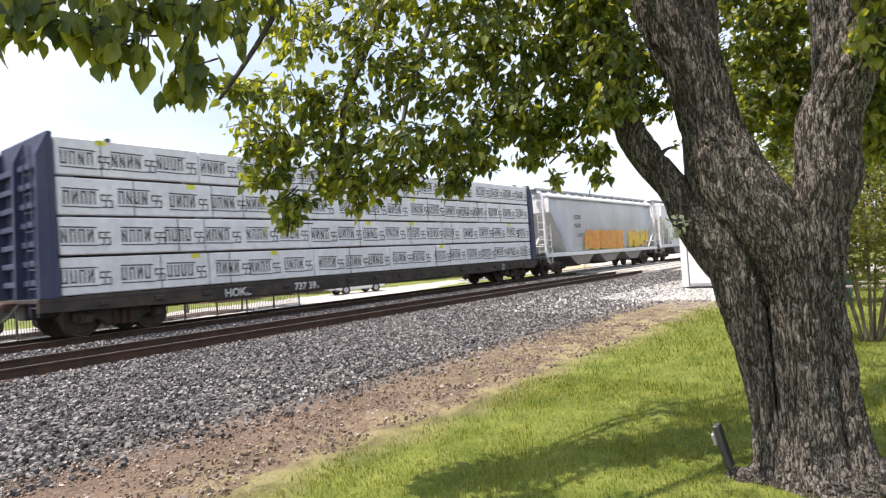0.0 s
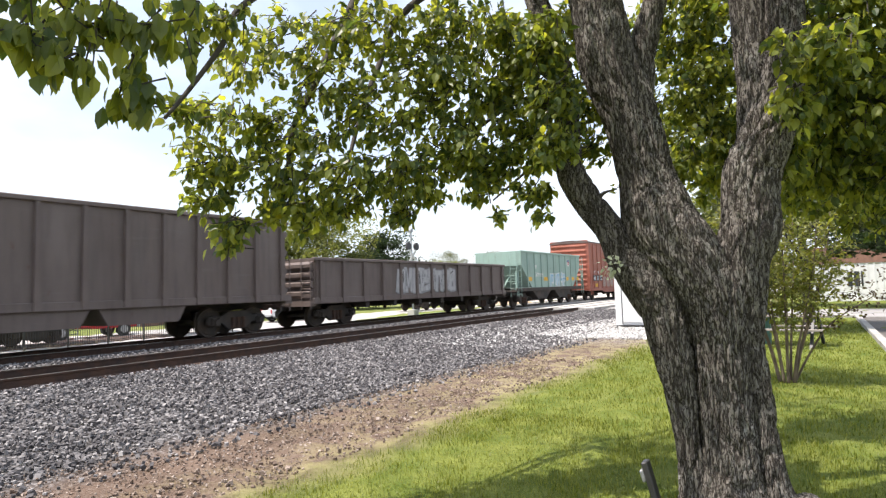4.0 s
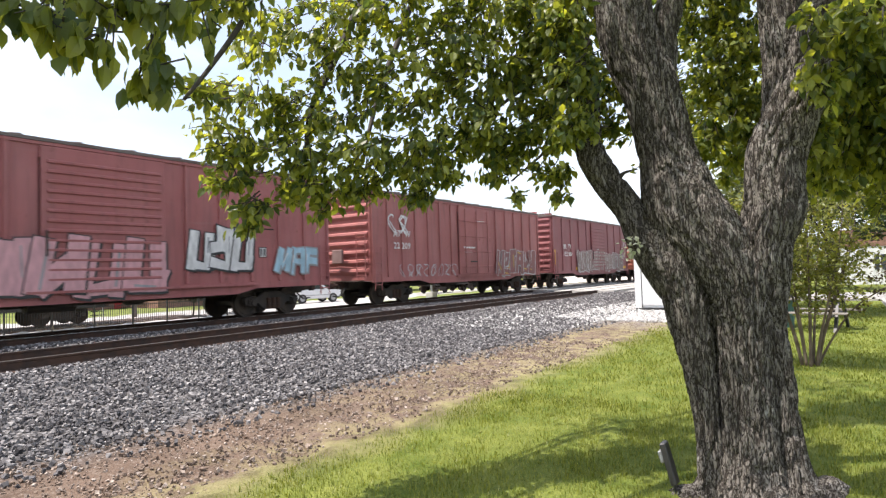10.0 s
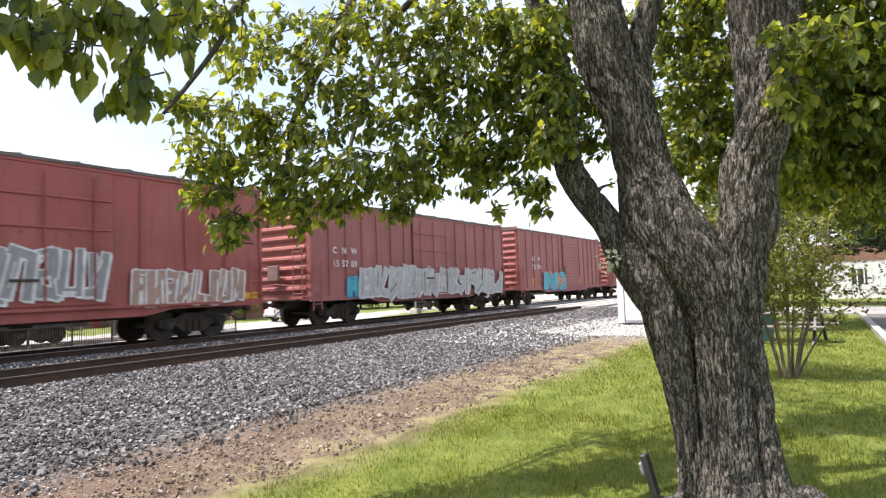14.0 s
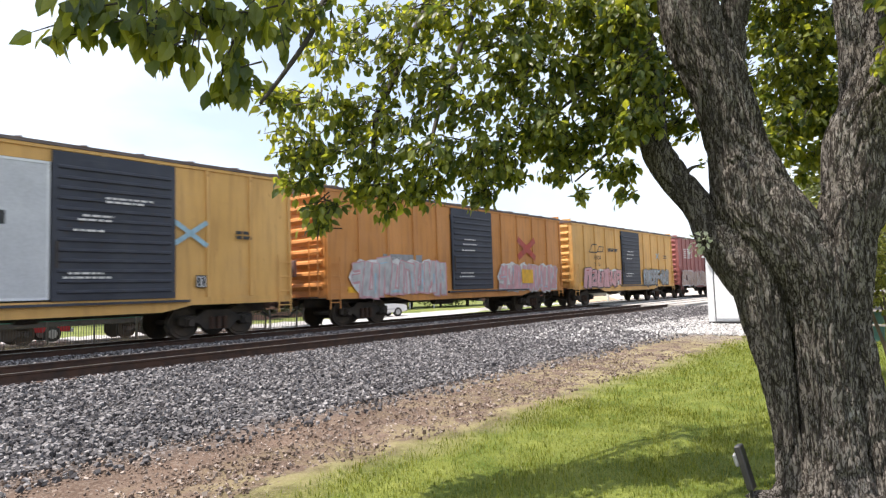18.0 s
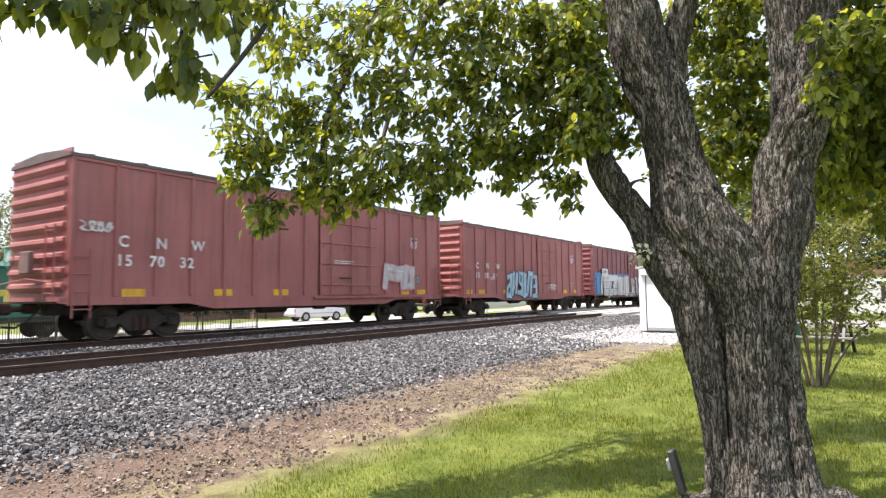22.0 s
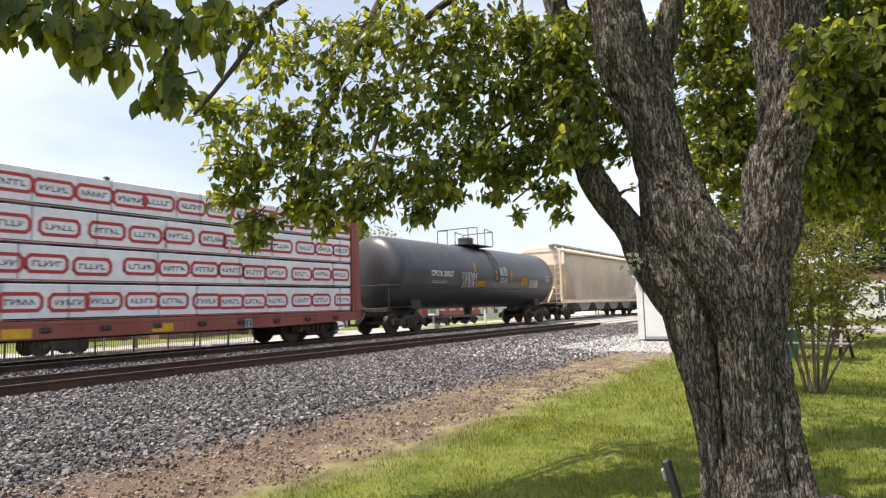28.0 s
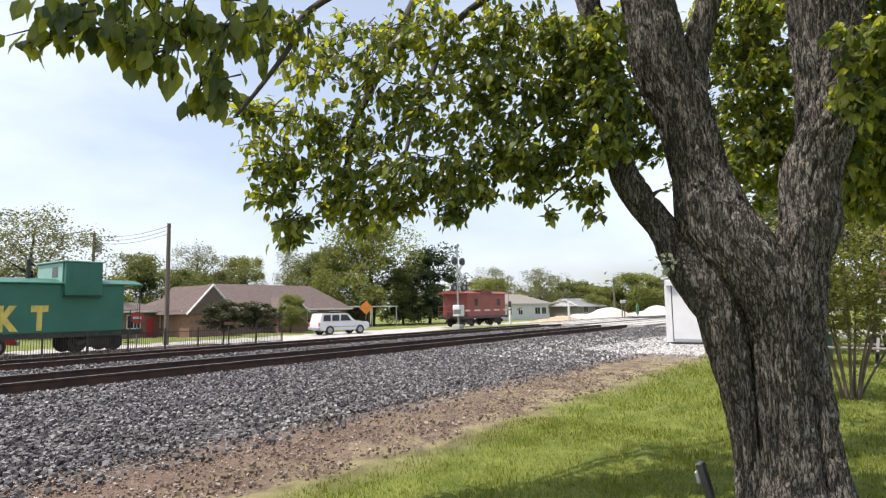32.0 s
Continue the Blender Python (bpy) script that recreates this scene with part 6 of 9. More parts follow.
c = couple(centrebeam(509.65, 23.4, BEAM_RED, "red centerbeam car stacked with white timber packs with red marks", "red", 4.63))
panel_mark(c, 18.0, 0.6, -1.445, 0.3)
for x in (7.0, 11.5, 15.0):
    plate_on(c, x, x + 0.6, 0.64, 0.86, -1.445, SAFETY_YELLOW)
for c0, length, marks, taps in ((535.0, 16.6, "CPOX 29027", ((6.4, 3.05), (8.6, 2.7), (10.3, 2.7))), (572.3, 16.6, "DPRX 257254", ((4.0, 3.05), (6.3, 3.05), (9.6, 2.95), (12.0, 3.0)))):
    c = couple(tank(c0, length, TANK_BLACK, "black tank car with a railed top platform and yellow marks", 1.63, 2.64, head=HEAD_CREAM if c0 > 560 else None))
    on_shell(lettering(marks, 2.6, -1.58, 2.75, 0.34, STENCIL_WHITE, c), 1.61, 2.88)
    on_shell(bars(c, 2.7, 4.3, 2.5, -1.58, 2, P_SILVER, 7), 1.61, 2.88)
    for x, z in taps:
        on_shell(plate_on(c, x, x + 0.13, z, z + 0.5, -1.58, SAFETY_YELLOW), 1.61, 2.88, 0.028)
    on_shell(plate_on(c, 11.6, 12.3, 2.45, 2.85, -1.58, SAFETY_YELLOW, "paint_patch", "yellow patch"), 1.61, 2.88, 0.028)
    on_shell(bars(c, 9.0, 10.2, 2.75, -1.58, 4, P_SILVER, 8), 1.61, 2.88)
    on_shell(bars(c, 14.9, 15.6, 3.0, -1.58, 5, P_SILVER, 9), 1.61, 2.88)
    if c0 < 560:
        on_shell(scrawl(c, 5.2, 6.8, 2.2, 3.0, -1.58, P_WHITE, 150, 0.03, 5), 1.61, 2.88)
        on_shell(scrawl(c, 9.0, 9.9, 2.9, 3.4, -1.58, P_WHITE, 151, 0.025, 5), 1.61, 2.88)
        on_shell(scrawl(c, 12.7, 13.8, 2.3, 2.8, -1.58, P_WHITE, 152, 0.025, 5), 1.61, 2.88)
        on_shell(plate_on(c, 6.7, 7.5, 2.3, 2.6, -1.58, SAFETY_YELLOW, "paint_patch", "yellow patch"), 1.61, 2.88, 0.028)
    if c0 < 560:
        c = couple(hopper(552.5, 18.4, HOP_TAN, "tan covered hopper car with four discharge bays", 4.63, 1.35, 2.0, 0, 4, True, HOP_UNDER, 0.14))
        bars(c, 15.0, 15.8, 2.2, SW, 3, P_SILVER, 7)


# ---- the big shade tree ----
def bark_material():
    m, n, l, p = nodes_of("furrowed_bark")
    co = n.new("ShaderNodeTexCoord").outputs["Object"]
    def net(scale, stretch, wide):
        """0 along the level lines of a noise, 1 away from them."""
        sub = n.new("ShaderNodeMath")
        sub.operation = "SUBTRACT"
        l.new(noise_node(n, l, co, scale, 3, stretch), sub.inputs[0])
        sub.inputs[1].default_value = 0.5
        ab = n.new("ShaderNodeMath")
        ab.operation = "ABSOLUTE"
        l.new(sub.outputs[0], ab.inputs[0])
        return ramp_node(n, l, ab.outputs[0], 0.006, wide)

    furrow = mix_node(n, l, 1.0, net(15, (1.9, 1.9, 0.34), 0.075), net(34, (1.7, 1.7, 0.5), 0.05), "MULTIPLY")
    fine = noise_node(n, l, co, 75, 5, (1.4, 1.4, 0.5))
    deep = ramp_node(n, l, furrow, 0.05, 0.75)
    # groove lines darkened in the colour, standing in for shade in the bark
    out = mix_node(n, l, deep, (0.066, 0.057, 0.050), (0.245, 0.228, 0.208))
    out = mix_node(n, l, 0.4, out, ramp_node(n, l, fine, 0.3, 0.7, (0.50, 0.49, 0.48), (1, 1, 1)), "MULTIPLY")
    lichen = ramp_node(n, l, noise_node(n, l, co, 3.4, 9), 0.55, 0.66, (0, 0, 0), (0.7, 0.7, 0.7))
    flake = ramp_node(n, l, noise_node(n, l, co, 24, 6, (1.5, 1.5, 0.7)), 0.44, 0.58)
    grey = mix_node(n, l, noise_node(n, l, co, 46, 3), (0.27, 0.27, 0.255), (0.47, 0.47, 0.44))
    out = mix_node(n, l, mix_node(n, l, 1.0, mix_node(n, l, 1.0, lichen, flake, "MULTIPLY"), deep, "MULTIPLY"), out, grey)
    broad = ramp_node(n, l, noise_node(n, l, co, 1.4, 4), 0.3, 0.7, (0.62, 0.60, 0.58), (1.0, 0.98, 0.95))
    l.new(mix_node(n, l, 1.0, out, broad, "MULTIPLY"), p.inputs["Base Color"])
    p.inputs["Roughness"].default_value = 0.95
    p.inputs["Specular IOR Level"].default_value = 0.15
    bump_node(n, l, mix_node(n, l, 0.45, deep, fine), p, 1.0, 0.03)
    return m


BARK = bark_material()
TWIG = surface("twig_bark", (0.035, 0.029, 0.024), (0.065, 0.055, 0.045), 8, 0.9, 0, 0.2, 60)


def smooth_path(points, steps):
    """Catmull-Rom through rows of x, y, z, radius."""
    p = np.array(points, float)
    p = np.vstack([2 * p[0] - p[1], p, 2 * p[-1] - p[-2]])
    out = []
    for i in range(1, len(p) - 2):
        for t in np.linspace(0, 1, steps, endpoint=False):
            a, b, c, d = p[i - 1], p[i], p[i + 1], p[i + 2]
            out.append(0.5 * (2 * b + (c - a) * t + (2 * a - 5 * b + 4 * c - d) * t ** 2 + (3 * b - a - 3 * c + d) * t ** 3))
    out.append(p[-2])
    return np.array(out)


def limb_mesh(name, points, seg, steps, ridge, material, lobes=0.0, seed=0):
    """A tapering limb with furrowed bark along it."""
    path = smooth_path(points, steps)
    verts, faces = [], []
    run = 0.0
    side = Vector((1, 0, 0))
    for i, row in enumerate(path):
        c, r = Vector(row[:3]), max(row[3], 0.002)
        d = Vector(path[min(i + 1, len(path) - 1)][:3]) - Vector(path[max(i - 1, 0)][:3])
        d.normalize()
        side = (side - d * side.dot(d)).normalized()
        up = d.cross(side)
        if i:
            run += (c - Vector(path[i - 1][:3])).length
        for k in range(seg):
            a = 2 * math.pi * k / seg
            rr = r
            if ridge:
                q = Vector((math.cos(a) * r * 17 + seed, math.sin(a) * r * 17, run * 3.2))
                warp = noise.noise(q * 0.6) * 1.1
                v = noise.noise(q + Vector((warp, -warp, 0)))
                w = noise.noise(Vector((q.x * 2.3, q.y * 2.3 + 5, run * 9.0)))
                q2 = Vector((math.cos(a) * 2.0 + seed, math.sin(a) * 2.0, run * 1.4))
                rr += ridge * (0.35 - 1.0 * math.exp(-(v / 0.13) ** 2) - 0.45 * math.exp(-(w / 0.12) ** 2)) + r * 0.08 * noise.noise(q2) - 0.004
            if lobes:
                rr *= 1 + lobes * math.cos(3 * a + seed)
            verts.append(c + (side * math.cos(a) + up * math.sin(a)) * rr)
    n = len(path)
    for i in range(n - 1):
        for k in range(seg):
            a, b = i * seg + k, i * seg + (k + 1) % seg
            faces.append((a, b, b + seg, a + seg))
    faces.append(tuple(range((n - 1) * seg, n * seg)))
    faces.append(tuple(range(seg - 1, -1, -1)))
    return raw_mesh(name, [tuple(v) for v in verts], faces, material, True)


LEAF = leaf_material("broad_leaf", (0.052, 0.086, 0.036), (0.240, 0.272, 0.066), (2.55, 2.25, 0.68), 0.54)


class Foliage:
    """Gathers twigs and leaves, and lays them down as meshes."""

    def __init__(self, seed):
        self.rng = np.random.default_rng(seed)
        self.at, self.way, self.face, self.size = [], [], [], []
        self.twigs = []

    def spray(self, base, tip, count, size, droop=0.7):
        """A twig from base to tip with leaves along it."""
        rng = self.rng
        base, tip = np.asarray(base, float), np.asarray(tip, float)
        self.twigs.append((base, tip))
        d = tip - base
        d = d / (np.linalg.norm(d) + 1e-6)
        for k in range(count):
            f = 0.25 + 0.8 * (k + rng.uniform(0, 1)) / count
            p = base + (tip - base) * f + rng.normal(0, 0.025, 3)
            w = d * 0.5 + rng.normal(0, 0.6, 3)
            w[2] -= droop * rng.uniform(0.4, 1.4)
            w /= np.linalg.norm(w)
            up = rng.normal(0, 0.62, 3) + np.array([0, 0, 1.0])
            f2 = up - w * up.dot(w)
            f2 /= np.linalg.norm(f2) + 1e-6
            self.at.append(p)
            self.way.append(w)
            self.face.append(f2)
            self.size.append(size * rng.uniform(0.6, 1.2))

    def bough(self, points, reach, sprays, leaves, size, droop=0.7, sink=0.15):
        """Sprays of leaves set round a line of points."""
        rng = self.rng
        p = np.array(points, float)
        seg = np.linalg.norm(np.diff(p, axis=0), axis=1)
        cum = np.concatenate([[0], np.cumsum(seg)])
        for _ in range(sprays):
            s = rng.uniform(0, cum[-1])
            k = min(np.searchsorted(cum, s, "right") - 1, len(seg) - 1)
            b = p[k] + (p[k + 1] - p[k]) * (s - cum[k]) / seg[k]
            off = rng.normal(0, 1, 3) * np.array([reach, reach, reach * 0.75])
            off[2] -= sink * abs(rng.normal())
            self.spray(b + off * 0.35, b + off, leaves, size, droop)

    def clump(self, centre, wide, high, sprays, leaves, size, droop):
        """Sprays that fill an uneven round mass of leaves."""
        rng = self.rng
        for _ in range(sprays):
            d = rng.normal(0, 1, 3)
            d *= rng.uniform(0.15, 1.0) ** 0.5 / np.linalg.norm(d)
            tip = np.array(centre) + d * np.array([wide, wide, high]) * 1.7
            base = tip - d * 0.12 + rng.normal(0, 0.05, 3) + np.array([0.06, -0.04, 0.05])
            self.spray(base, tip, leaves, size, droop)

    def leaf_mesh(self, name, material):
        """Ovate leaves with a pointed tip, folded a little along the midrib."""
        at, way, face, size = (np.array(v) for v in (self.at, self.way, self.face, self.size))
        across = np.cross(way, face)
        shape = np.array([(0, 0, 0), (0.28, 0.29, 0.05), (0.28, -0.29, 0.05), (0.60, 0.26, 0.02), (0.60, -0.26, 0.02), (1.0, 0, -0.14), (0.35, 0, -0.03), (0.65, 0, -0.05)])
        verts = at[:, None] + size[:, None, None] * (way[:, None] * shape[None, :, 0:1] + across[:, None] * shape[None, :, 1:2] + face[:, None] * shape[None, :, 2:3])
        one = np.array([(0, 6, 1), (0, 2, 6), (1, 6, 7), (1, 7, 3), (6, 2, 4), (6, 4, 7), (3, 7, 5), (7, 4, 5)])
        faces = (one[None] + 8 * np.arange(len(at))[:, None, None]).reshape(-1, 3)
        return raw_mesh(name, verts.reshape(-1, 3), faces, material)

    def twig_mesh(self, name, material, r=0.006):
        verts, faces = [], []
        for n, (a, b) in enumerate(self.twigs):
            d = b - a
            s = np.cross(d, [0.3, 0.5, 0.8])
            s /= np.linalg.norm(s) + 1e-6
            t = np.cross(d, s)
            t /= np.linalg.norm(t) + 1e-6
            for c, q in ((a, r), (b, r * 0.4)):
                for k in range(3):
                    verts.append(c + q * (s * math.cos(2.1 * k) + t * math.sin(2.1 * k)))
            o = 6 * n
            faces += [(o, o + 1, o + 4, o + 3), (o + 1, o + 2, o + 5, o + 4), (o + 2, o, o + 3, o + 5)]
        return raw_mesh(name, [tuple(v) for v in verts], faces, material)


def shade_tree():
    tree = thing("shade_tree", pose(0, 0, 0), "large old tree with furrowed grey bark and broad leaves", "tree")

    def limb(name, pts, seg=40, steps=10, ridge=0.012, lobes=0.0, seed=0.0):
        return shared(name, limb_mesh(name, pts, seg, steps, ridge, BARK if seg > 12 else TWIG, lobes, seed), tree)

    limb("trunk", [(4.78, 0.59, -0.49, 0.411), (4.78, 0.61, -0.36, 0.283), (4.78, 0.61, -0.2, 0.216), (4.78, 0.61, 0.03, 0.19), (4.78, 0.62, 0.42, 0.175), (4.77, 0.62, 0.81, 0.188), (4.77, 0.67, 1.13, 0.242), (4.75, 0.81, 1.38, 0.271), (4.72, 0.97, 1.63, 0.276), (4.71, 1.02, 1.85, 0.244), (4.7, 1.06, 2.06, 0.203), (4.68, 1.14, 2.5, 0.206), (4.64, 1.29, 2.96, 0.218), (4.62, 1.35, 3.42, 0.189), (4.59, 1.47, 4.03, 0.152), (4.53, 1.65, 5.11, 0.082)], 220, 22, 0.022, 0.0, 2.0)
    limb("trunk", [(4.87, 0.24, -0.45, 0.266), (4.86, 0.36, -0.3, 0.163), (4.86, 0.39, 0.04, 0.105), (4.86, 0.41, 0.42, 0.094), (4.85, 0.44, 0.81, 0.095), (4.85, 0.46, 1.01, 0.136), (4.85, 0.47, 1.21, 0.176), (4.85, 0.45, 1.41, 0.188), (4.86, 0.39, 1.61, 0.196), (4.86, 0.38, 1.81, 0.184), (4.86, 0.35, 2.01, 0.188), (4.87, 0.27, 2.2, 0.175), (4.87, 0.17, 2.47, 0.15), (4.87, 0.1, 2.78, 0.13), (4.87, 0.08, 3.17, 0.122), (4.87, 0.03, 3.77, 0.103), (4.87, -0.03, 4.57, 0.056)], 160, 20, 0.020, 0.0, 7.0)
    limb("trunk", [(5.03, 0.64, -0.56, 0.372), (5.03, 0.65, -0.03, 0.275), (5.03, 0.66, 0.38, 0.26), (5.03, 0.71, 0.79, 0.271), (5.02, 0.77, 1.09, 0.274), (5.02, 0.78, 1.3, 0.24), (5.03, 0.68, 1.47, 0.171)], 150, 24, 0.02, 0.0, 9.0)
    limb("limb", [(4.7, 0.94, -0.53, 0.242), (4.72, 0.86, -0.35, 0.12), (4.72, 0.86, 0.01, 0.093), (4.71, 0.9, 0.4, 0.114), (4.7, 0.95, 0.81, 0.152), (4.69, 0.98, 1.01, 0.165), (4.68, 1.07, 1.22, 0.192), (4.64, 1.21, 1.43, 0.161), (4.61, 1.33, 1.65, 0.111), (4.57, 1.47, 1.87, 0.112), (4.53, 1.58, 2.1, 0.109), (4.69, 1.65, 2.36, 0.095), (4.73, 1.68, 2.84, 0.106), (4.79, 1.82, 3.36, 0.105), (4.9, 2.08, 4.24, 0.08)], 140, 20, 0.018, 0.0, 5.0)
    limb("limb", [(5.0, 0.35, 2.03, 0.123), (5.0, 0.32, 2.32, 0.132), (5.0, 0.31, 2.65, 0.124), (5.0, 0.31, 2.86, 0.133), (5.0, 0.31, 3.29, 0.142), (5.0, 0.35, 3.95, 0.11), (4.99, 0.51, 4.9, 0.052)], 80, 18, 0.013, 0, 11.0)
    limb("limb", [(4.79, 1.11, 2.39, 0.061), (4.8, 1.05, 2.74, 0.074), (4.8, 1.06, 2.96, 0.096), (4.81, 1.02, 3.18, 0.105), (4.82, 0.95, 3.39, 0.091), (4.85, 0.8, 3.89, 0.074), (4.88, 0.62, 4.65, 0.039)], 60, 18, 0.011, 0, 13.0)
    limb("stub", [(4.56, 1.4, 1.88, 0.026), (4.57, 1.34, 1.93, 0.012), (4.6, 1.25, 1.95, 0.004)], 10, 4, 0)
    # boughs that hang over the lawn and the path
    limb("bough", [(4.93, 1.6, 4.2, 0.09), (4.7, 2.6, 4.45, 0.06), (4.4, 3.33, 4.19, 0.045), (3.98, 3.38, 3.55, 0.036), (3.6, 3.36, 2.93, 0.03), (3.33, 3.35, 2.46, 0.022), (3.22, 3.3, 2.0, 0.012)], 10, 8, 0)
    limb("bough", [(4.7, 2.6, 4.45, 0.05), (3.6, 3.0, 3.9, 0.04), (2.66, 3.05, 3.15, 0.022), (2.46, 3.06, 2.79, 0.018), (2.24, 3.09, 2.45, 0.014), (2.08, 3.07, 2.25, 0.01)], 10, 8, 0)
    limb("bough", [(5.84, 2.67, 4.9, 0.05), (4.83, 3.25, 4.01, 0.035), (4.4, 3.34, 3.27, 0.028), (4.04, 3.31, 2.61, 0.02), (3.82, 3.26, 2.13, 0.01)], 10, 8, 0)
    limb("bough", [(4.9, 1.5, 3.7, 0.06), (3.6, 2.2, 3.7, 0.045), (2.4, 2.6, 3.3, 0.03), (1.75, 2.75, 2.85, 0.016), (1.3, 2.9, 2.6, 0.008)], 10, 8, 0)
    limb("bough", [(5.40, 2.0, 3.1, 0.03), (5.28, 2.44, 2.97, 0.02), (4.99, 2.79, 2.63, 0.014), (4.72, 3.06, 2.24, 0.008)], 8, 6, 0)
    limb("bough", [(5.20, 1.89, 2.55, 0.03), (5.16, 2.15, 2.35, 0.016), (4.94, 2.47, 2.03, 0.008)], 8, 6, 0)

    f = Foliage(11)
    # clumps of leaves: place, half breadth, half height, number of sprays
    near_bough = [(0.96, 2.86, 2.33, 0.14, 0.1, 26), (1.1, 2.81, 2.36, 0.12, 0.08, 26), (1.23, 2.76, 2.3, 0.1, 0.08, 28), (1.34, 2.71, 2.27, 0.09, 0.1, 26), (1.46, 2.7, 2.38, 0.1, 0.11, 26), (1.61, 2.68, 2.48, 0.1, 0.11, 26), (1.62, 2.67, 2.28, 0.07, 0.1, 20), (1.67, 2.64, 2.14, 0.03, 0.05, 6), (1.57, 2.7, 2.15, 0.03, 0.05, 6), (1.81, 2.66, 2.54, 0.11, 0.11, 20), (1.21, 2.88, 2.58, 0.27, 0.1, 40), (1.63, 2.78, 2.74, 0.28, 0.11, 44)]
    light_side = [(2.44, 3.2, 2.96, 0.19, 0.11, 18), (2.97, 3.41, 2.86, 0.21, 0.12, 14), (3.29, 3.25, 3.15, 0.24, 0.17, 28), (3.63, 2.86, 3.27, 0.27, 0.15, 36), (3.46, 3.06, 2.83, 0.23, 0.14, 24), (2.85, 3.51, 2.48, 0.22, 0.11, 18), (3.28, 3.26, 2.45, 0.24, 0.14, 28), (3.68, 2.8, 2.62, 0.26, 0.17, 36), (2.67, 3.53, 2.17, 0.16, 0.11, 16), (2.99, 3.39, 2.08, 0.25, 0.13, 30), (3.46, 3.06, 2.09, 0.29, 0.14, 38), (2.68, 3.52, 1.88, 0.12, 0.06, 9)]
    low_fringe = [(2.87, 3.49, 1.71, 0.14, 0.04, 9), (2.77, 3.45, 1.59, 0.09, 0.03, 4), (3.29, 3.24, 1.84, 0.24, 0.06, 18), (3.52, 3.0, 1.84, 0.15, 0.05, 9), (3.86, 2.71, 2.16, 0.25, 0.17, 40), (3.75, 2.7, 1.83, 0.09, 0.09, 11), (3.23, 3.16, 1.69, 0.05, 0.03, 2), (3.98, 2.53, 1.98, 0.14, 0.05, 8), (2.41, 3.47, 2.42, 0.07, 0.07, 5), (3.96, 2.56, 2.97, 0.22, 0.16, 26), (3.11, 3.29, 1.86, 0.12, 0.05, 7)]
    by_the_limb = [(4.21, 2.34, 3.28, 0.29, 0.16, 50), (4.2, 2.37, 2.77, 0.25, 0.17, 46), (4.21, 2.35, 2.36, 0.25, 0.16, 44), (4.24, 2.28, 2.02, 0.14, 0.08, 10), (4.5, 1.98, 3.21, 0.23, 0.21, 50), (4.52, 1.94, 2.74, 0.23, 0.19, 50), (4.53, 1.92, 2.32, 0.17, 0.14, 28), (4.44, 1.88, 1.96, 0.11, 0.08, 10), (4.23, 2.1, 1.79, 0.06, 0.02, 2), (4.92, 1.74, 3.34, 0.16, 0.21, 28), (5.06, 1.65, 2.73, 0.14, 0.25, 28), (5.0, 1.5, 2.36, 0.12, 0.1, 10), (4.46, 1.82, 1.76, 0.06, 0.03, 2), (4.4, 2.2, 2.19, 0.16, 0.1, 16)]
    past_the_fork = [(6.52, 1.14, 3.85, 0.31, 0.24, 50), (6.77, 0.8, 3.77, 0.27, 0.29, 50), (6.53, 1.08, 3.23, 0.31, 0.24, 50), (6.77, 0.75, 3.11, 0.27, 0.25, 44), (6.53, 1.04, 2.67, 0.26, 0.2, 40), (6.58, 0.7, 2.6, 0.18, 0.2, 28), (6.32, 1.13, 2.33, 0.15, 0.13, 14), (6.75, 0.91, 2.24, 0.16, 0.08, 9), (6.98, 0.69, 2.38, 0.12, 0.14, 12), (6.94, 1.02, 2.08, 0.09, 0.06, 3), (6.55, 0.93, 4.44, 0.53, 0.22, 60)]
    past_the_stem = [(5.41, -0.15, 3.18, 0.3, 0.2, 56), (5.41, -0.13, 2.77, 0.29, 0.18, 56), (5.61, -0.1, 2.45, 0.3, 0.19, 56), (5.81, -0.03, 2.14, 0.25, 0.16, 36), (6.0, -0.3, 2.12, 0.24, 0.19, 36), (4.41, 0.02, 2.65, 0.12, 0.12, 12), (4.31, -0.16, 2.61, 0.11, 0.11, 12), (4.51, 0.08, 2.34, 0.1, 0.11, 10), (5.01, 0.13, 2.16, 0.08, 0.12, 10), (5.58, -0.55, 2.86, 0.3, 0.41, 90), (5.98, -0.62, 2.12, 0.28, 0.28, 60), (5.41, -0.16, 3.59, 0.47, 0.18, 70), (5.94, -0.91, 2.55, 0.28, 0.64, 90), (7.51, -0.16, 2.67, 0.55, 0.35, 60), (7.51, -0.29, 3.42, 0.6, 0.45, 80)]
    lower_edge = [(7.51, -0.13, 2.08, 0.35, 0.15, 34), (8.0, -0.44, 1.96, 0.29, 0.21, 30), (7.01, 0.16, 2.07, 0.14, 0.12, 14), (7.97, -0.82, 2.02, 0.32, 0.32, 40)]
    over_the_limb = [(4.18, 1.66, 3.04, 0.13, 0.16, 30), (4.2, 1.62, 2.63, 0.12, 0.16, 30), (4.22, 1.56, 2.29, 0.09, 0.1, 16), (4.14, 1.66, 2.22, 0.07, 0.09, 8), (4.28, 1.54, 2.64, 0.07, 0.15, 14)]
    for x, y, z, rh, rz, n in near_bough:
        f.clump((x, y, z), rh, rz, int(n * 0.30) + 1, 6, 0.112, 2.4)
    for x, y, z, rh, rz, n in light_side + low_fringe:
        f.clump((x, y, z), rh, rz, int(n * 1.7) + 1, 8, 0.080, 0.8)
    for x, y, z, rh, rz, n in by_the_limb + over_the_limb:
        f.clump((x, y, z), rh, rz, int(n * 2.0), 8, 0.078, 0.8)
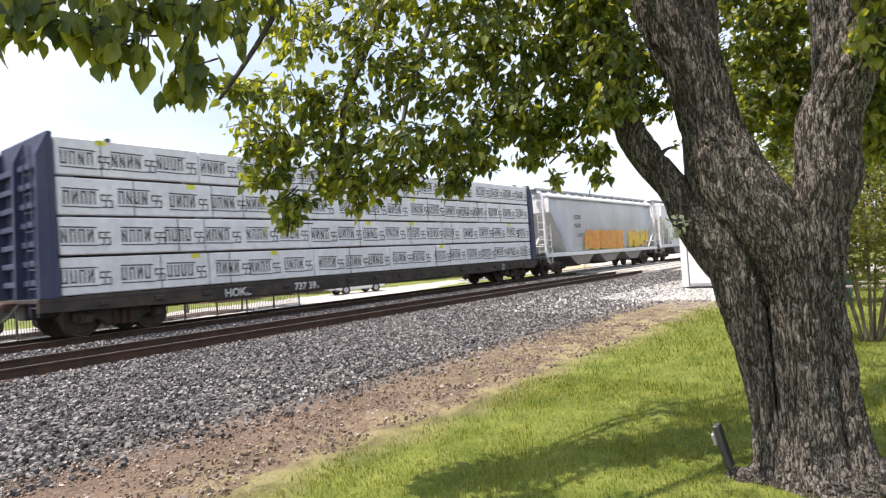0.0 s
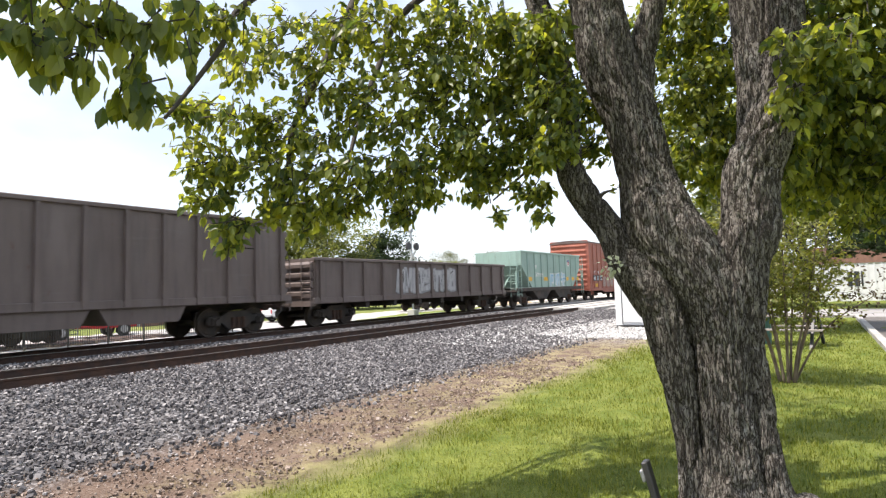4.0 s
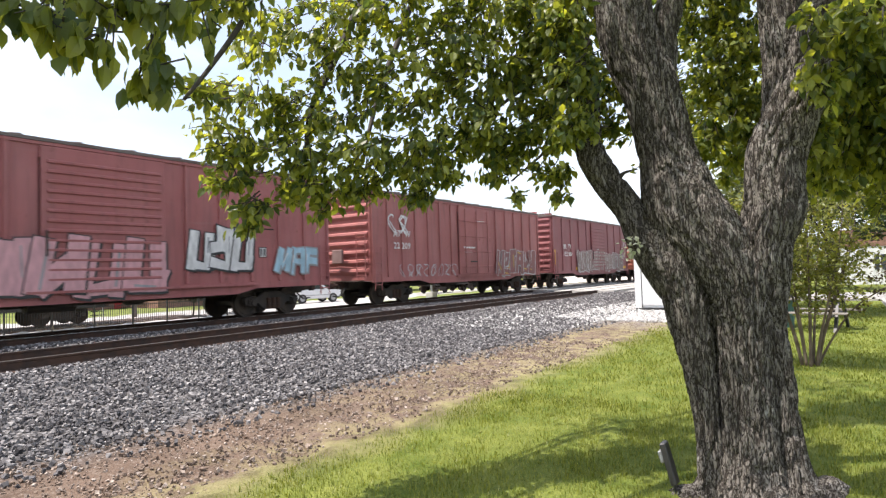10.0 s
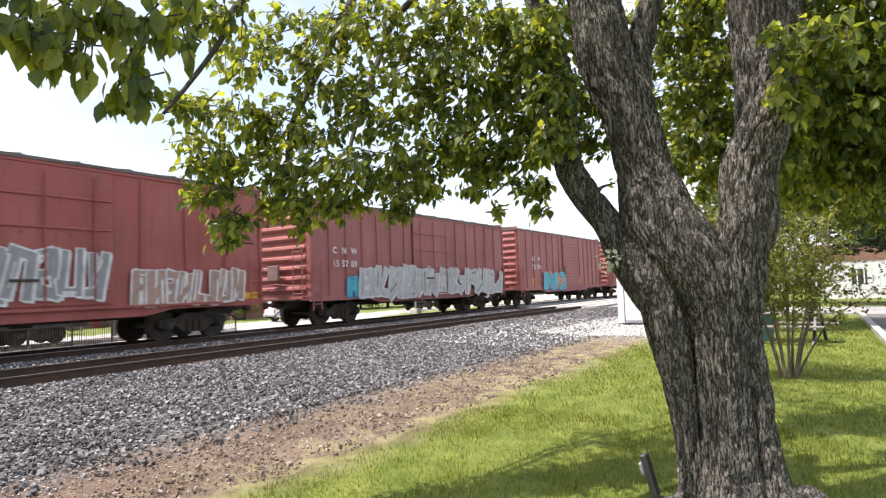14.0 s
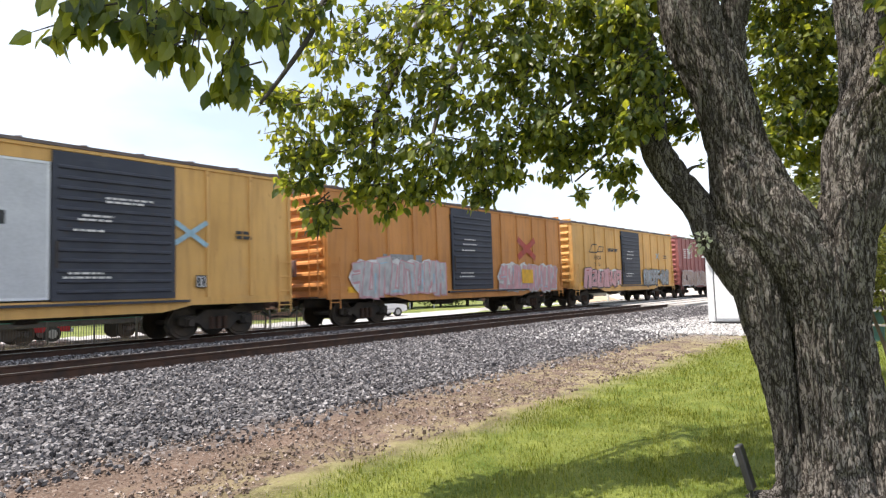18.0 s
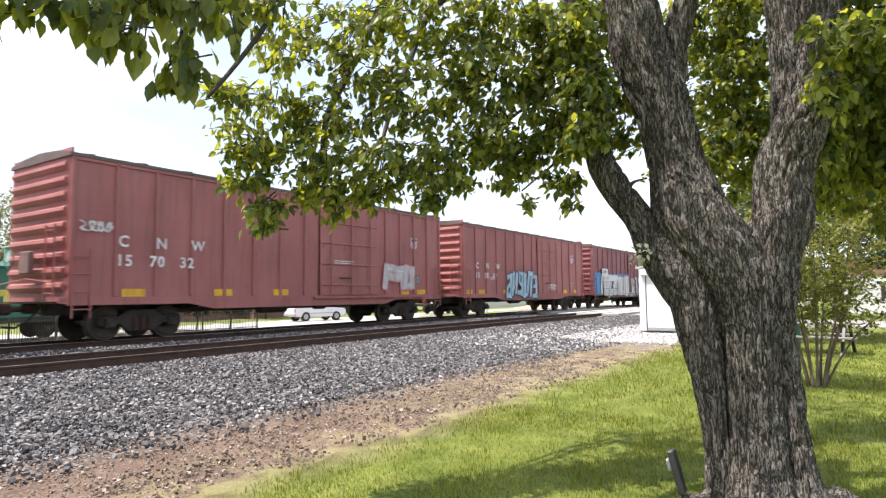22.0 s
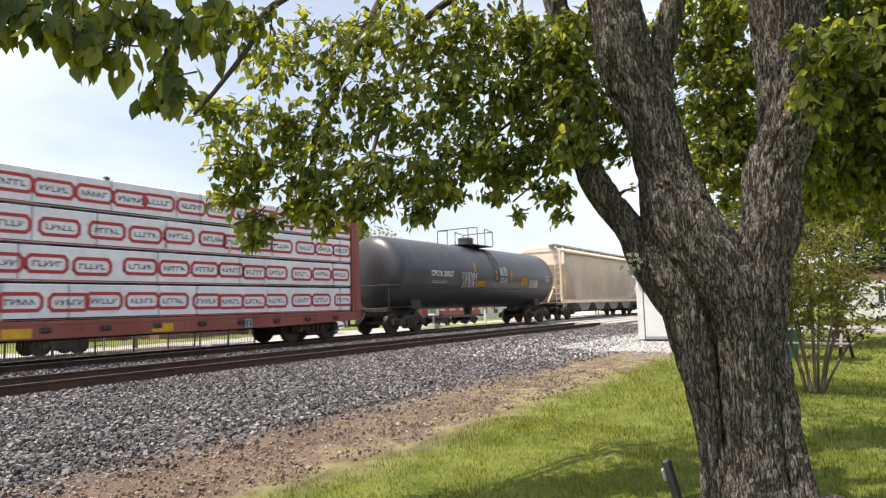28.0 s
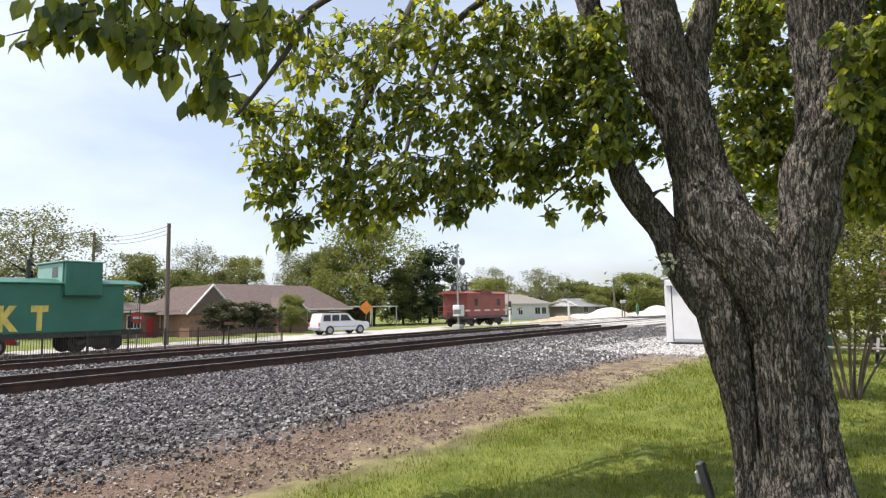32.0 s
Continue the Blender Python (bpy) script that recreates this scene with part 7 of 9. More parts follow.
    for x, y, z, rh, rz, n in past_the_fork + past_the_stem + lower_edge:
        f.clump((x, y, z), rh, rz, int(n * 2.1), 8, 0.090, 0.8)
    f.spray((4.57, 1.34, 1.93), (4.60, 1.22, 1.97), 9, 0.05, 0.4)
    # leaves added along the high boughs, out of view, to shade the lawn
    f.bough([(4.8, 2.0, 4.45), (4.6, 2.8, 4.55), (4.3, 3.3, 4.4)], 0.42, 90, 7, 0.10, 0.6, 0.0)
    f.bough([(4.2, 2.8, 4.3), (3.5, 3.0, 4.1)], 0.30, 40, 7, 0.10, 0.6, 0.0)
    # unseen leaves added above the near bough to keep it in shade
    f.bough([(0.0, 3.3, 4.0), (0.5, 3.3, 3.95), (1.1, 3.2, 4.0), (1.5, 3.1, 4.1)], 0.42, 460, 8, 0.13, 0.5, 0.05)
    # more unseen leaves overhead, added to shade the limb and trunk
    f.bough([(3.2, 2.4, 4.6), (3.6, 1.6, 4.5), (3.7, 0.6, 4.5), (4.3, -0.2, 4.7)], 0.40, 75, 7, 0.12, 0.7, 0.0)
    # the high crown over lawn and path, unseen, added to shade them and the trunk
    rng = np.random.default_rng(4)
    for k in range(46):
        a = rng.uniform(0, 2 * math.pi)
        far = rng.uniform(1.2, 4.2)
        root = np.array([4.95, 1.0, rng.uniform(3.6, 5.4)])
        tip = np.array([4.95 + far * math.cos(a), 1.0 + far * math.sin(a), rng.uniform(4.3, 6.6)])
        # top of the camera's view; tips below it are raised out of sight
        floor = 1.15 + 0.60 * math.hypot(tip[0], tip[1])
        # thinned on this side to let the sun reach the leaves below
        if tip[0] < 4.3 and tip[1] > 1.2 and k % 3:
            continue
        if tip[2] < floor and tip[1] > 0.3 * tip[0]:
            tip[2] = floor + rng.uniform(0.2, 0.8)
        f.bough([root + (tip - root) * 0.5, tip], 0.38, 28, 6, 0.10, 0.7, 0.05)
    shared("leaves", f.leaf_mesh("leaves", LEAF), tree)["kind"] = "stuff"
    shared("twig_mass", f.twig_mesh("twig_mass", TWIG), tree)["kind"] = "stuff"
    sprig = Foliage(19)
    for k in range(7):
        sprig.spray((4.35, 1.18, 1.37), (4.33 + 0.03 * math.cos(k), 1.28 + 0.05 * math.sin(2.3 * k), 1.39 - 0.03 * k + 0.06), 5, 0.045, 0.3)
    shared("sprig", sprig.leaf_mesh("sprig", leaf_material("pale_new_leaf", (0.42, 0.46, 0.32), (0.62, 0.64, 0.52), (1.0, 1.0, 0.8))), tree)["kind"] = "stuff"
    return tree


shade_tree()


# ---- lawn, stones ----
def scatter_blades():
    rng = np.random.default_rng(21)
    pts = []
    for n, x0, x1, y0, y1, h, w in ((52000, 2.0, 7.5, -1.6, 4.15, 0.055, 0.006), (36000, 7.0, 15.0, -3.0, 4.3, 0.06, 0.010), (14000, 15.0, 27.0, -1.1, 4.4, 0.06, 0.018)):
        x, y = rng.uniform(x0, x1, n), rng.uniform(y0, y1, n)
        edge = 3.98 + 0.22 * np.sin(x * 2.1) + 0.12 * np.sin(x * 5.3 + 1) + np.clip((x - 10) * 0.05, 0, 0.6) + rng.normal(0, 0.26, n)
        keep = y < edge
        patch = np.sin(x * 1.7 + 2) * np.sin(y * 2.3) + 0.6 * np.sin(x * 4.1 - y * 3.3)
        keep &= rng.uniform(-1.6, 1.6, n) < patch + 1.25
        x, y = x[keep], y[keep]
        pts.append(np.stack([x, y, np.full(len(x), h), np.full(len(x), w)], -1))
    p = np.concatenate(pts)
    n = len(p)
    z = ground_height(p[:, 0], p[:, 1]) - 0.012
    a = rng.uniform(0, 2 * math.pi, n)
    lean = rng.uniform(0.1, 0.9, n)
    hh = p[:, 2] * rng.uniform(0.5, 1.35, n)
    dx, dy = np.cos(a), np.sin(a)
    base = np.stack([p[:, 0], p[:, 1], z], -1)
    side = np.stack([-dy, dx, np.zeros(n)], -1) * p[:, 3:4] * 0.5
    mid = base + np.stack([dx * lean * hh * 0.25, dy * lean * hh * 0.25, hh * 0.6], -1)
    tip = base + np.stack([dx * lean * hh, dy * lean * hh, hh], -1)
    verts = np.stack([base - side, base + side, mid + side * 0.8, mid - side * 0.8, tip], 1).reshape(-1, 3)
    o = 5 * np.arange(n)[:, None]
    quads = (o + np.array([0, 1, 2, 3])).tolist()
    tris = (o + np.array([3, 2, 4])).tolist()
    me = raw_mesh("grass", verts, quads + tris, leaf_material("grass_blade", (0.105, 0.145, 0.017), (0.265, 0.285, 0.06), (1.2, 1.1, 0.5)))
    tagged(new("grass", me), "short bright green lawn grass", "grass", "", "stuff")


def dry_weeds():
    """Pale tufts of dead grass on the far shoulder of the track bed."""
    rng = np.random.default_rng(61)
    n = 2600
    tuft = rng.uniform((-1.0, 18.5), (12.5, 20.2), (150, 2))
    x, y = (tuft[rng.integers(0, 150, n)] + rng.normal(0, 0.09, (n, 2))).T
    h = rng.uniform(0.10, 0.42, n)
    a = rng.uniform(0, 2 * math.pi, n)
    base = np.stack([x, y, ground_height(x, y) - 0.02], -1)
    lean = np.stack([np.cos(a), np.sin(a), np.zeros(n)], -1) * (h * rng.uniform(0.1, 0.7, n))[:, None]
    side = np.stack([-np.sin(a), np.cos(a), np.zeros(n)], -1) * 0.007
    tip = base + lean + np.stack([0 * h, 0 * h, h], -1)
    verts = np.stack([base - side, base + side, tip], 1).reshape(-1, 3)
    me = raw_mesh("dry_weeds", verts, np.arange(3 * n).reshape(-1, 3), leaf_material("dead_grass", (0.30, 0.26, 0.17), (0.52, 0.47, 0.36), (0.8, 0.75, 0.6)))
    tagged(new("dry_weeds", me), "pale tufts of dead grass beside the far track", "weeds", "", "stuff")


def scatter_stones(name, n, zones, size, material, label, seed, sink=0.35):
    rng = np.random.default_rng(seed)
    x0, x1, y0, y1 = (np.array([z[k] for z in zones]) for k in range(4))
    share = np.array([z[4] for z in zones], float)
    pick = rng.choice(len(zones), n, p=share / share.sum())
    u = rng.uniform(0, 1, n) ** 1.25
    x = x0[pick] + (x1 - x0)[pick] * u
    y = y0[pick] + (y1 - y0)[pick] * rng.uniform(0, 1, n)
    r = size * rng.uniform(0.6, 1.35, n) * (1 + np.clip(x - 12, 0, 20) * 0.025)
    cube = np.array([(a, b, c) for a in (-1, 1) for b in (-1, 1) for c in (-1, 1)], float) * 0.58
    verts = cube[None] * (r[:, None, None] * rng.uniform(0.65, 1.3, (n, 1, 3))) * rng.uniform(0.6, 1.25, (n, 8, 1))
    a = rng.uniform(0, 2 * math.pi, n)
    t = rng.uniform(-0.8, 0.8, n)
    ca, sa, ct, st = np.cos(a), np.sin(a), np.cos(t), np.sin(t)
    y2, z2 = verts[..., 1] * ct[:, None] - verts[..., 2] * st[:, None], verts[..., 1] * st[:, None] + verts[..., 2] * ct[:, None]
    x3, y3 = verts[..., 0] * ca[:, None] - y2 * sa[:, None], verts[..., 0] * sa[:, None] + y2 * ca[:, None]
    z = ground_height(x, y) + r * (0.5 - sink) + rng.uniform(0, 0.012, n)
    verts = np.stack([x3 + x[:, None], y3 + y[:, None], z2 + z[:, None]], -1).reshape(-1, 3)
    quad = np.array([(0, 1, 3, 2), (4, 6, 7, 5), (0, 4, 5, 1), (2, 3, 7, 6), (0, 2, 6, 4), (1, 5, 7, 3)])
    faces = (quad[None] + 8 * np.arange(n)[:, None, None]).reshape(-1, 4)
    tagged(new(name, raw_mesh(name, verts, faces, material)), label, "gravel", "", "stuff")


def stone_material(name, lo, mid, hi):
    m, n, l, p = nodes_of(name)
    geo = n.new("ShaderNodeNewGeometry")
    r = n.new("ShaderNodeValToRGB")
    r.color_ramp.elements[0].color, r.color_ramp.elements[1].color = (*lo, 1), (*hi, 1)
    e = r.color_ramp.elements.new(0.55)
    e.color = (*mid, 1)
    l.new(geo.outputs["Random Per Island"], r.inputs["Fac"])
    co = n.new("ShaderNodeTexCoord").outputs["Object"]
    l.new(mix_node(n, l, 0.5, r.outputs["Color"], ramp_node(n, l, noise_node(n, l, co, 45, 4), 0.3, 0.7, (0.5, 0.5, 0.5), (1, 1, 1)), "MULTIPLY"), p.inputs["Base Color"])
    p.inputs["Roughness"].default_value = 0.9
    return m


scatter_blades()
dry_weeds()
BALLAST = stone_material("ballast_stone", (0.05, 0.046, 0.048), (0.12, 0.113, 0.116), (0.33, 0.315, 0.31))
scatter_stones("ballast", 64000, [(-3.5, 16, 6.3, 10.95, 60), (0, 18, 5.7, 6.45, 1.6), (16, 34, 6.4, 10.95, 18), (-3, 30, 13.5, 15.5, 22), (-3, 24, 10.9, 11.52, 8), (-3, 24, 11.68, 13.0, 6), (-3, 24, 17.9, 19.6, 4)], 0.031, BALLAST,
               "loose grey crushed-stone ballast beside the rails", 31, 0.1)
scatter_stones("pebbles", 9000, [(1.0, 12, 4.3, 6.6, 3), (10, 22, 4.5, 6.7, 1)], 0.011, stone_material("tan_pebble", (0.13, 0.09, 0.066), (0.21, 0.155, 0.12), (0.42, 0.35, 0.30)),
               "scattered tan pebbles on bare dirt", 32, 0.2)
scatter_stones("dirt_clods", 2000, [(1.0, 14, 4.2, 6.3, 1)], 0.022, bpy.data.materials["tan_pebble"], "loose clods and stones on bare dirt", 35, 0.25)
scatter_stones("gravel_apron", 6000, [(18.5, 27, 4.4, 8.0, 1), (14.5, 25, 6.2, 10.0, 0.22)], 0.036, stone_material("pale_stone", (0.35, 0.34, 0.33), (0.5, 0.49, 0.47), (0.7, 0.69, 0.67)), "pale clean gravel round the signal bungalow", 33, 0.2)


# ---- small things on the lawn ----
def flood_lamp():
    t = thing("flood_lamp", pose(4.60, 1.09, -0.43, 0, 0, 0), "small black and grey ground flood lamp leaning beside the tree", "lamp")
    lean = pose(0, 0, 0.12, -14, 0, 0)
    part("stake", rod((0, 0, -0.1), (0, 0.0, 0.12), 0.010), BLACK_METAL, t)
    part("housing", box(bmesh.new(), -0.05, 0.05, -0.022, 0.022, -0.03, 0.27, 0.008, lean), BLACK_METAL, t)
    part("ballast_box", box(bmesh.new(), -0.045, 0.045, 0.024, 0.05, 0.13, 0.22, 0.01, lean), GALVANISED, t)
    return t


flood_lamp()


def bungalow():
    t = thing("signal_bungalow", pose(22.9, 6.5, -0.36, 0, 0, 1.5), "white metal railway signal bungalow on pale gravel", "equipment cabinet")
    part("body", bx(0, 2.4, -2.0, 0, 0.06, 2.35, 0.02), WHITE_METAL, t)
    # black strip added at the foot, standing in for the shadow line
    part("base_shadow", bx(-0.02, 2.42, -2.02, 0.02, 0, 0.058), BLACK_METAL, t)
    part("corner_trim", bx(-0.05, 0.03, -0.20, 0.03, 0.06, 2.36, 0.01), WHITE_METAL, t)
    part("corner_trim", bx(-0.05, 0.03, -2.03, -1.9, 0.06, 2.36, 0.01), WHITE_METAL, t)
    d = part("door", bx(-0.03, -0.004, -1.88, -0.23, 0.16, 2.2, 0.008), WHITE_METAL, t)
    part("door_handle", bx(-0.06, -0.031, -1.75, -1.70, 1.1, 1.3, 0.005), GALVANISED, d)
    part("door_gap", bx(-0.012, -0.002, -0.228, -0.204, 0.10, 2.26), BLACK_METAL, t)
    bm = bmesh.new()
    prism_x(bm, [(-2.12, 2.35), (-1.0, 2.56), (0.12, 2.35), (0.12, 2.40), (-1.0, 2.62), (-2.12, 2.40)], -0.12, 2.52)
    part("roof", bm, WHITE_METAL, t)
    part("vent_hood", bx(-0.16, -0.051, -0.36, -0.04, 2.1, 2.32, 0.02), WHITE_METAL, t)
    return t


bungalow()


def crape_myrtle():
    t = thing("crape_myrtle", pose(11.2, 0.52, -0.42), "many-stemmed flowering shrub with small light leaves on the lawn", "shrub")
    rng = np.random.default_rng(8)
    f = Foliage(9)
    for k in range(11):
        a = 2 * math.pi * k / 11 + rng.uniform(-0.2, 0.2)
        s = rng.uniform(0.25, 0.95)
        out = Vector((math.cos(a), math.sin(a), 0))
        pts = [(out.x * 0.10, out.y * 0.10, -0.03, 0.024), (out.x * (0.14 + 0.12 * s), out.y * (0.14 + 0.12 * s), 0.5, 0.020), (out.x * (0.18 + 0.35 * s), out.y * (0.18 + 0.35 * s), 1.1, 0.015),
               (out.x * (0.25 + 0.6 * s), out.y * (0.25 + 0.6 * s), 1.9, 0.009), (out.x * (0.3 + 0.7 * s), out.y * (0.3 + 0.7 * s), 2.7, 0.004)]
        shared("stem", limb_mesh("stem", pts, 7, 5, 0, surface("pale_stem_bark", (0.19, 0.145, 0.11), (0.11, 0.08, 0.06), 6, 0.8) if k == 0 else bpy.data.materials["pale_stem_bark"]), t)
        f.bough([p[:3] for p in pts[2:]], 0.27, 95, 7, 0.07, 0.1, 0.0)
    pts = [(0.05, -0.1, 0, 0.02), (0.0, -0.35, 0.5, 0.016), (-0.05, -0.65, 0.95, 0.012), (-0.1, -1.2, 1.35, 0.006)]
    shared("stem", limb_mesh("stem", pts, 7, 5, 0, bpy.data.materials["pale_stem_bark"]), t)
    g = Foliage(10)
    g.bough([p[:3] for p in pts[2:]], 0.16, 26, 6, 0.055, 0.2, 0.0)
    g.bough([(0, -0.6, 1.4), (-0.1, -1.4, 1.6)], 0.2, 24, 6, 0.055, 0.2, 0.0)
    leaf = leaf_material("myrtle_leaf", (0.11, 0.14, 0.03), (0.21, 0.22, 0.06), (1.8, 1.6, 0.7))
    dark = leaf_material("plum_leaf", (0.07, 0.055, 0.035), (0.12, 0.09, 0.05), (1.0, 0.8, 0.6))
    shared("leaves", f.leaf_mesh("leaves", leaf), t)["kind"] = "stuff"
    shared("leaves", g.leaf_mesh("leaves", dark), t)["kind"] = "stuff"
    shared("twig_mass", f.twig_mesh("twig_mass", TWIG, 0.004), t)["kind"] = "stuff"


crape_myrtle()
GREY_WOOD = surface("weathered_plank", (0.30, 0.27, 0.24), (0.20, 0.18, 0.16), 3, 0.85, 0, 0.3, 25, 0.2, (0.4, 4, 4))


def picnic_table():
    t = thing("picnic_table", pose(17.4, 0.75, -0.43, 0, 0, 80), "weathered grey wooden picnic table on the lawn", "table")
    for k in range(5):
        part("tabletop_plank", bx(-0.95, 0.95, -0.37 + 0.15 * k, -0.235 + 0.15 * k, 0.72, 0.76, 0.004), GREY_WOOD, t)
    for s in (-1, 1):
        part("bench_plank", bx(-0.95, 0.95, s * 0.72 - 0.13, s * 0.72 + 0.13, 0.42, 0.46, 0.004), GREY_WOOD, t)
        for y in (-1, 1):
            bm = bmesh.new()
            prism_x(bm, [(y * 0.68, 0.0), (y * 0.80, 0.0), (y * 0.30, 0.72), (y * 0.20, 0.72)], s * 0.65 - 0.03, s * 0.65 + 0.03)
            part("leg", bm, BLACK_METAL, t)
        part("cross_brace", bx(s * 0.65 + 0.032, s * 0.65 + 0.07, -0.82, 0.82, 0.36, 0.42), BLACK_METAL, t)
    return t


picnic_table()
TEAL = surface("teal_plastic", (0.08, 0.20, 0.19), (0.06, 0.15, 0.14), 2, 0.5)
b = thing("litter_bin", pose(17.6, 1.35, -0.43), "teal-green litter bin by the picnic table", "bin")
part("body", rod((0, 0, 0), (0, 0, 0.72), 0.24, 0.28, 16), TEAL, b)
part("lid", rod((0, 0, 0.72), (0, 0, 0.82), 0.30, 0.22, 16), BLACK_METAL, b)


# ---- across the tracks ----
LOW = -0.85
CABOOSE_GREEN = surface("green_caboose_paint", (0.020, 0.125, 0.088), (0.030, 0.155, 0.115), 0.8, 0.5, 0, 0.06, 25)
CABOOSE_PALE = surface("pale_green_trim", (0.28, 0.48, 0.42), (0.22, 0.40, 0.35), 1, 0.5)
CABOOSE_RED = surface("red_caboose_paint", (0.27, 0.060, 0.045), (0.18, 0.045, 0.035), 1, 0.55, 0, 0.08, 25)
LETTER_YELLOW = flat_paint("yellow_letter_paint", (0.68, 0.52, 0.12))
GLASS = surface("dark_window_glass", (0.03, 0.035, 0.04), (0.05, 0.055, 0.06), 2, 0.12, 0, 0.0, 20)
ROOF_BROWN = surface("brown_shingle", (0.135, 0.098, 0.088), (0.090, 0.066, 0.060), 2.5, 0.9, 0, 0.3, 30, 0, (1, 1, 4))
BRICK = surface("house_brick", (0.28, 0.15, 0.11), (0.19, 0.11, 0.085), 3, 0.9, 0, 0.2, 25)
TRIM_WHITE = surface("white_trim_paint", (0.72, 0.71, 0.69), (0.58, 0.57, 0.55), 2, 0.6, 0, 0.05, 25)
HOUSE_WHITE = surface("white_clapboard", (0.70, 0.70, 0.69), (0.58, 0.58, 0.57), 2, 0.7, 0, 0.15, 20, 0, (1, 1, 12))
POLE_WOOD = surface("grey_pole_wood", (0.17, 0.14, 0.115), (0.10, 0.08, 0.065), 3, 0.9, 0, 0.2, 30, 0, (3, 3, 0.3))
SAND = surface("pale_sand", (0.56, 0.53, 0.49), (0.44, 0.40, 0.35), 0.8, 0.95, 0, 0.4, 12)
SAND_TAN = surface("tan_sand", (0.46, 0.34, 0.23), (0.36, 0.26, 0.18), 0.8, 0.95, 0, 0.4, 12)


def caboose(name, m, length, colour, trim, label, cupola, rail_mat, cup_h=1.05, wins=(2.2,)):
    t = thing(name, m, label, "caboose")
    h0, h1, w = 1.0, 3.25, 1.48
    part("body", bx(0.9, length - 0.9, -w, w, h0, h1, 0.02), colour, t)
    bm = bmesh.new()
    prism_x(bm, [(-w - 0.12, h1), (-w - 0.12, h1 + 0.05), (-0.7, h1 + 0.26), (0, h1 + 0.32), (0.7, h1 + 0.26), (w + 0.12, h1 + 0.05), (w + 0.12, h1)], 0.0, length)
    part("roof", bm, colour, t)
    part("underframe", bx(0.1, length - 0.1, -w + 0.05, w - 0.05, h0 - 0.24, h0), BLACK_METAL, t)
    c0, c1 = cupola
    cu = part("cupola", bx(c0, c1, -w + 0.02, w - 0.02, h1 + 0.02, h1 + cup_h, 0.02), colour, t)
    if cup_h > 0.9:
        part("cupola_bay", bx(c0 + 0.02, c1 - 0.02, -w - 0.22, -w + 0.01, h1 - 0.55, h1 + cup_h - 0.01, 0.03), colour, cu)
        part("bay_trim", bx(c0 - 0.02, c1 + 0.02, -w - 0.26, -w + 0.005, h1 - 0.60, h1 - 0.552, 0.01), BLACK_METAL, cu)
    part("cupola_roof", bx(c0 - 0.1, c1 + 0.1, -w - (0.25 if cup_h > 0.9 else 0.05), w + 0.05, h1 + cup_h, h1 + cup_h + 0.07, 0.02), trim, cu)
    for k in range(2 if cup_h > 0.9 else 0):
        x = c0 + (c1 - c0) * (0.30 + 0.40 * k)
        part("window", bx(x - 0.2, x + 0.2, -w - 0.235, -w - 0.221, h1 + 0.30, h1 + 0.90), colour, cu, "painted-over window")
    if cup_h > 0.9:
        # this end face alone is made paler, by its colour
        part("cupola_end", bx(c0 - 0.012, c0 - 0.001, -w + 0.1, w - 0.1, h1 + 0.06, h1 + 1.0), trim, cu)
    if cup_h > 0.9:
        part("window", bx(c0 - 0.025, c0 - 0.0125, -0.9, -0.3, h1 + 0.35, h1 + 0.85), GLASS, cu)
    part("stove_pipe", rod((c0 - 1.1, -0.5, h1), (c0 - 1.1, -0.5, h1 + 1.15), 0.09, 0.09, 12), BLACK_METAL, t)
    part("pipe_cap", rod((c0 - 1.1, -0.5, h1 + 1.15), (c0 - 1.1, -0.5, h1 + 1.3), 0.15, 0.04, 12), BLACK_METAL, t)
    for x in wins:
        wn_ = part("window", bx(x, x + 0.6, -w - 0.02, -w - 0.001, 2.05, 2.75), GLASS, t)
        part("window_frame", bx(x - 0.06, x + 0.66, -w - 0.015, -w - 0.002, 1.99, 2.81), colour, wn_)
    for x0, way in ((0.0, 1), (length, -1)):
        part("end_platform", bx(min(x0, x0 + way * 0.9), max(x0, x0 + way * 0.9), -w, w, h0 - 0.08, h0), BLACK_METAL, t)
        bm = bmesh.new()
        for y in (-w + 0.05, -0.5, 0.5, w - 0.05):
            pipe(bm, [(x0 + way * 0.06, y, h0), (x0 + way * 0.06, y, h0 + 1.0)], 0.022, 6)
        pipe(bm, [(x0 + way * 0.06, -w + 0.05, h0 + 1.0), (x0 + way * 0.06, w - 0.05, h0 + 1.0)], 0.022, 6)
        pipe(bm, [(x0 + way * 0.06, -w + 0.05, h0 + 0.5), (x0 + way * 0.06, w - 0.05, h0 + 0.5)], 0.022, 6)
        pipe(bm, [(x0 + way * 0.06, -w + 0.05, h0 + 1.0), (x0 + way * 0.06, -w + 0.05, h1)], 0.022, 6)
        part("end_railing", bm, rail_mat, t)
        for k in range(3):
            part("step", bx(min(x0 + way * 0.1, x0 + way * 0.7), max(x0 + way * 0.1, x0 + way * 0.7), -w - 0.02, -w + 0.25, 0.35 + 0.2 * k, 0.38 + 0.2 * k), BLACK_METAL, t)
        part("door", bx(min(x0 + way * 0.88, x0 + way * 0.9), max(x0 + way * 0.88, x0 + way * 0.9), -0.4, 0.4, h0 + 0.05, h1 - 0.2), trim, t)
        shared("coupler", TRUCK["coupler"], t, pose(x0, 0, 0, 0, 0, 0 if way > 0 else 180))
    for cx in (1.9, length - 1.9):
        tr = shared("truck", TRUCK["bolster"], t, pose(cx, 0, 0))
        for s in (-1, 1):
            shared("side_frame", TRUCK["side_frame"], tr, pose(0, s * 1.02, 0, 0, 0, 0 if s < 0 else 180))
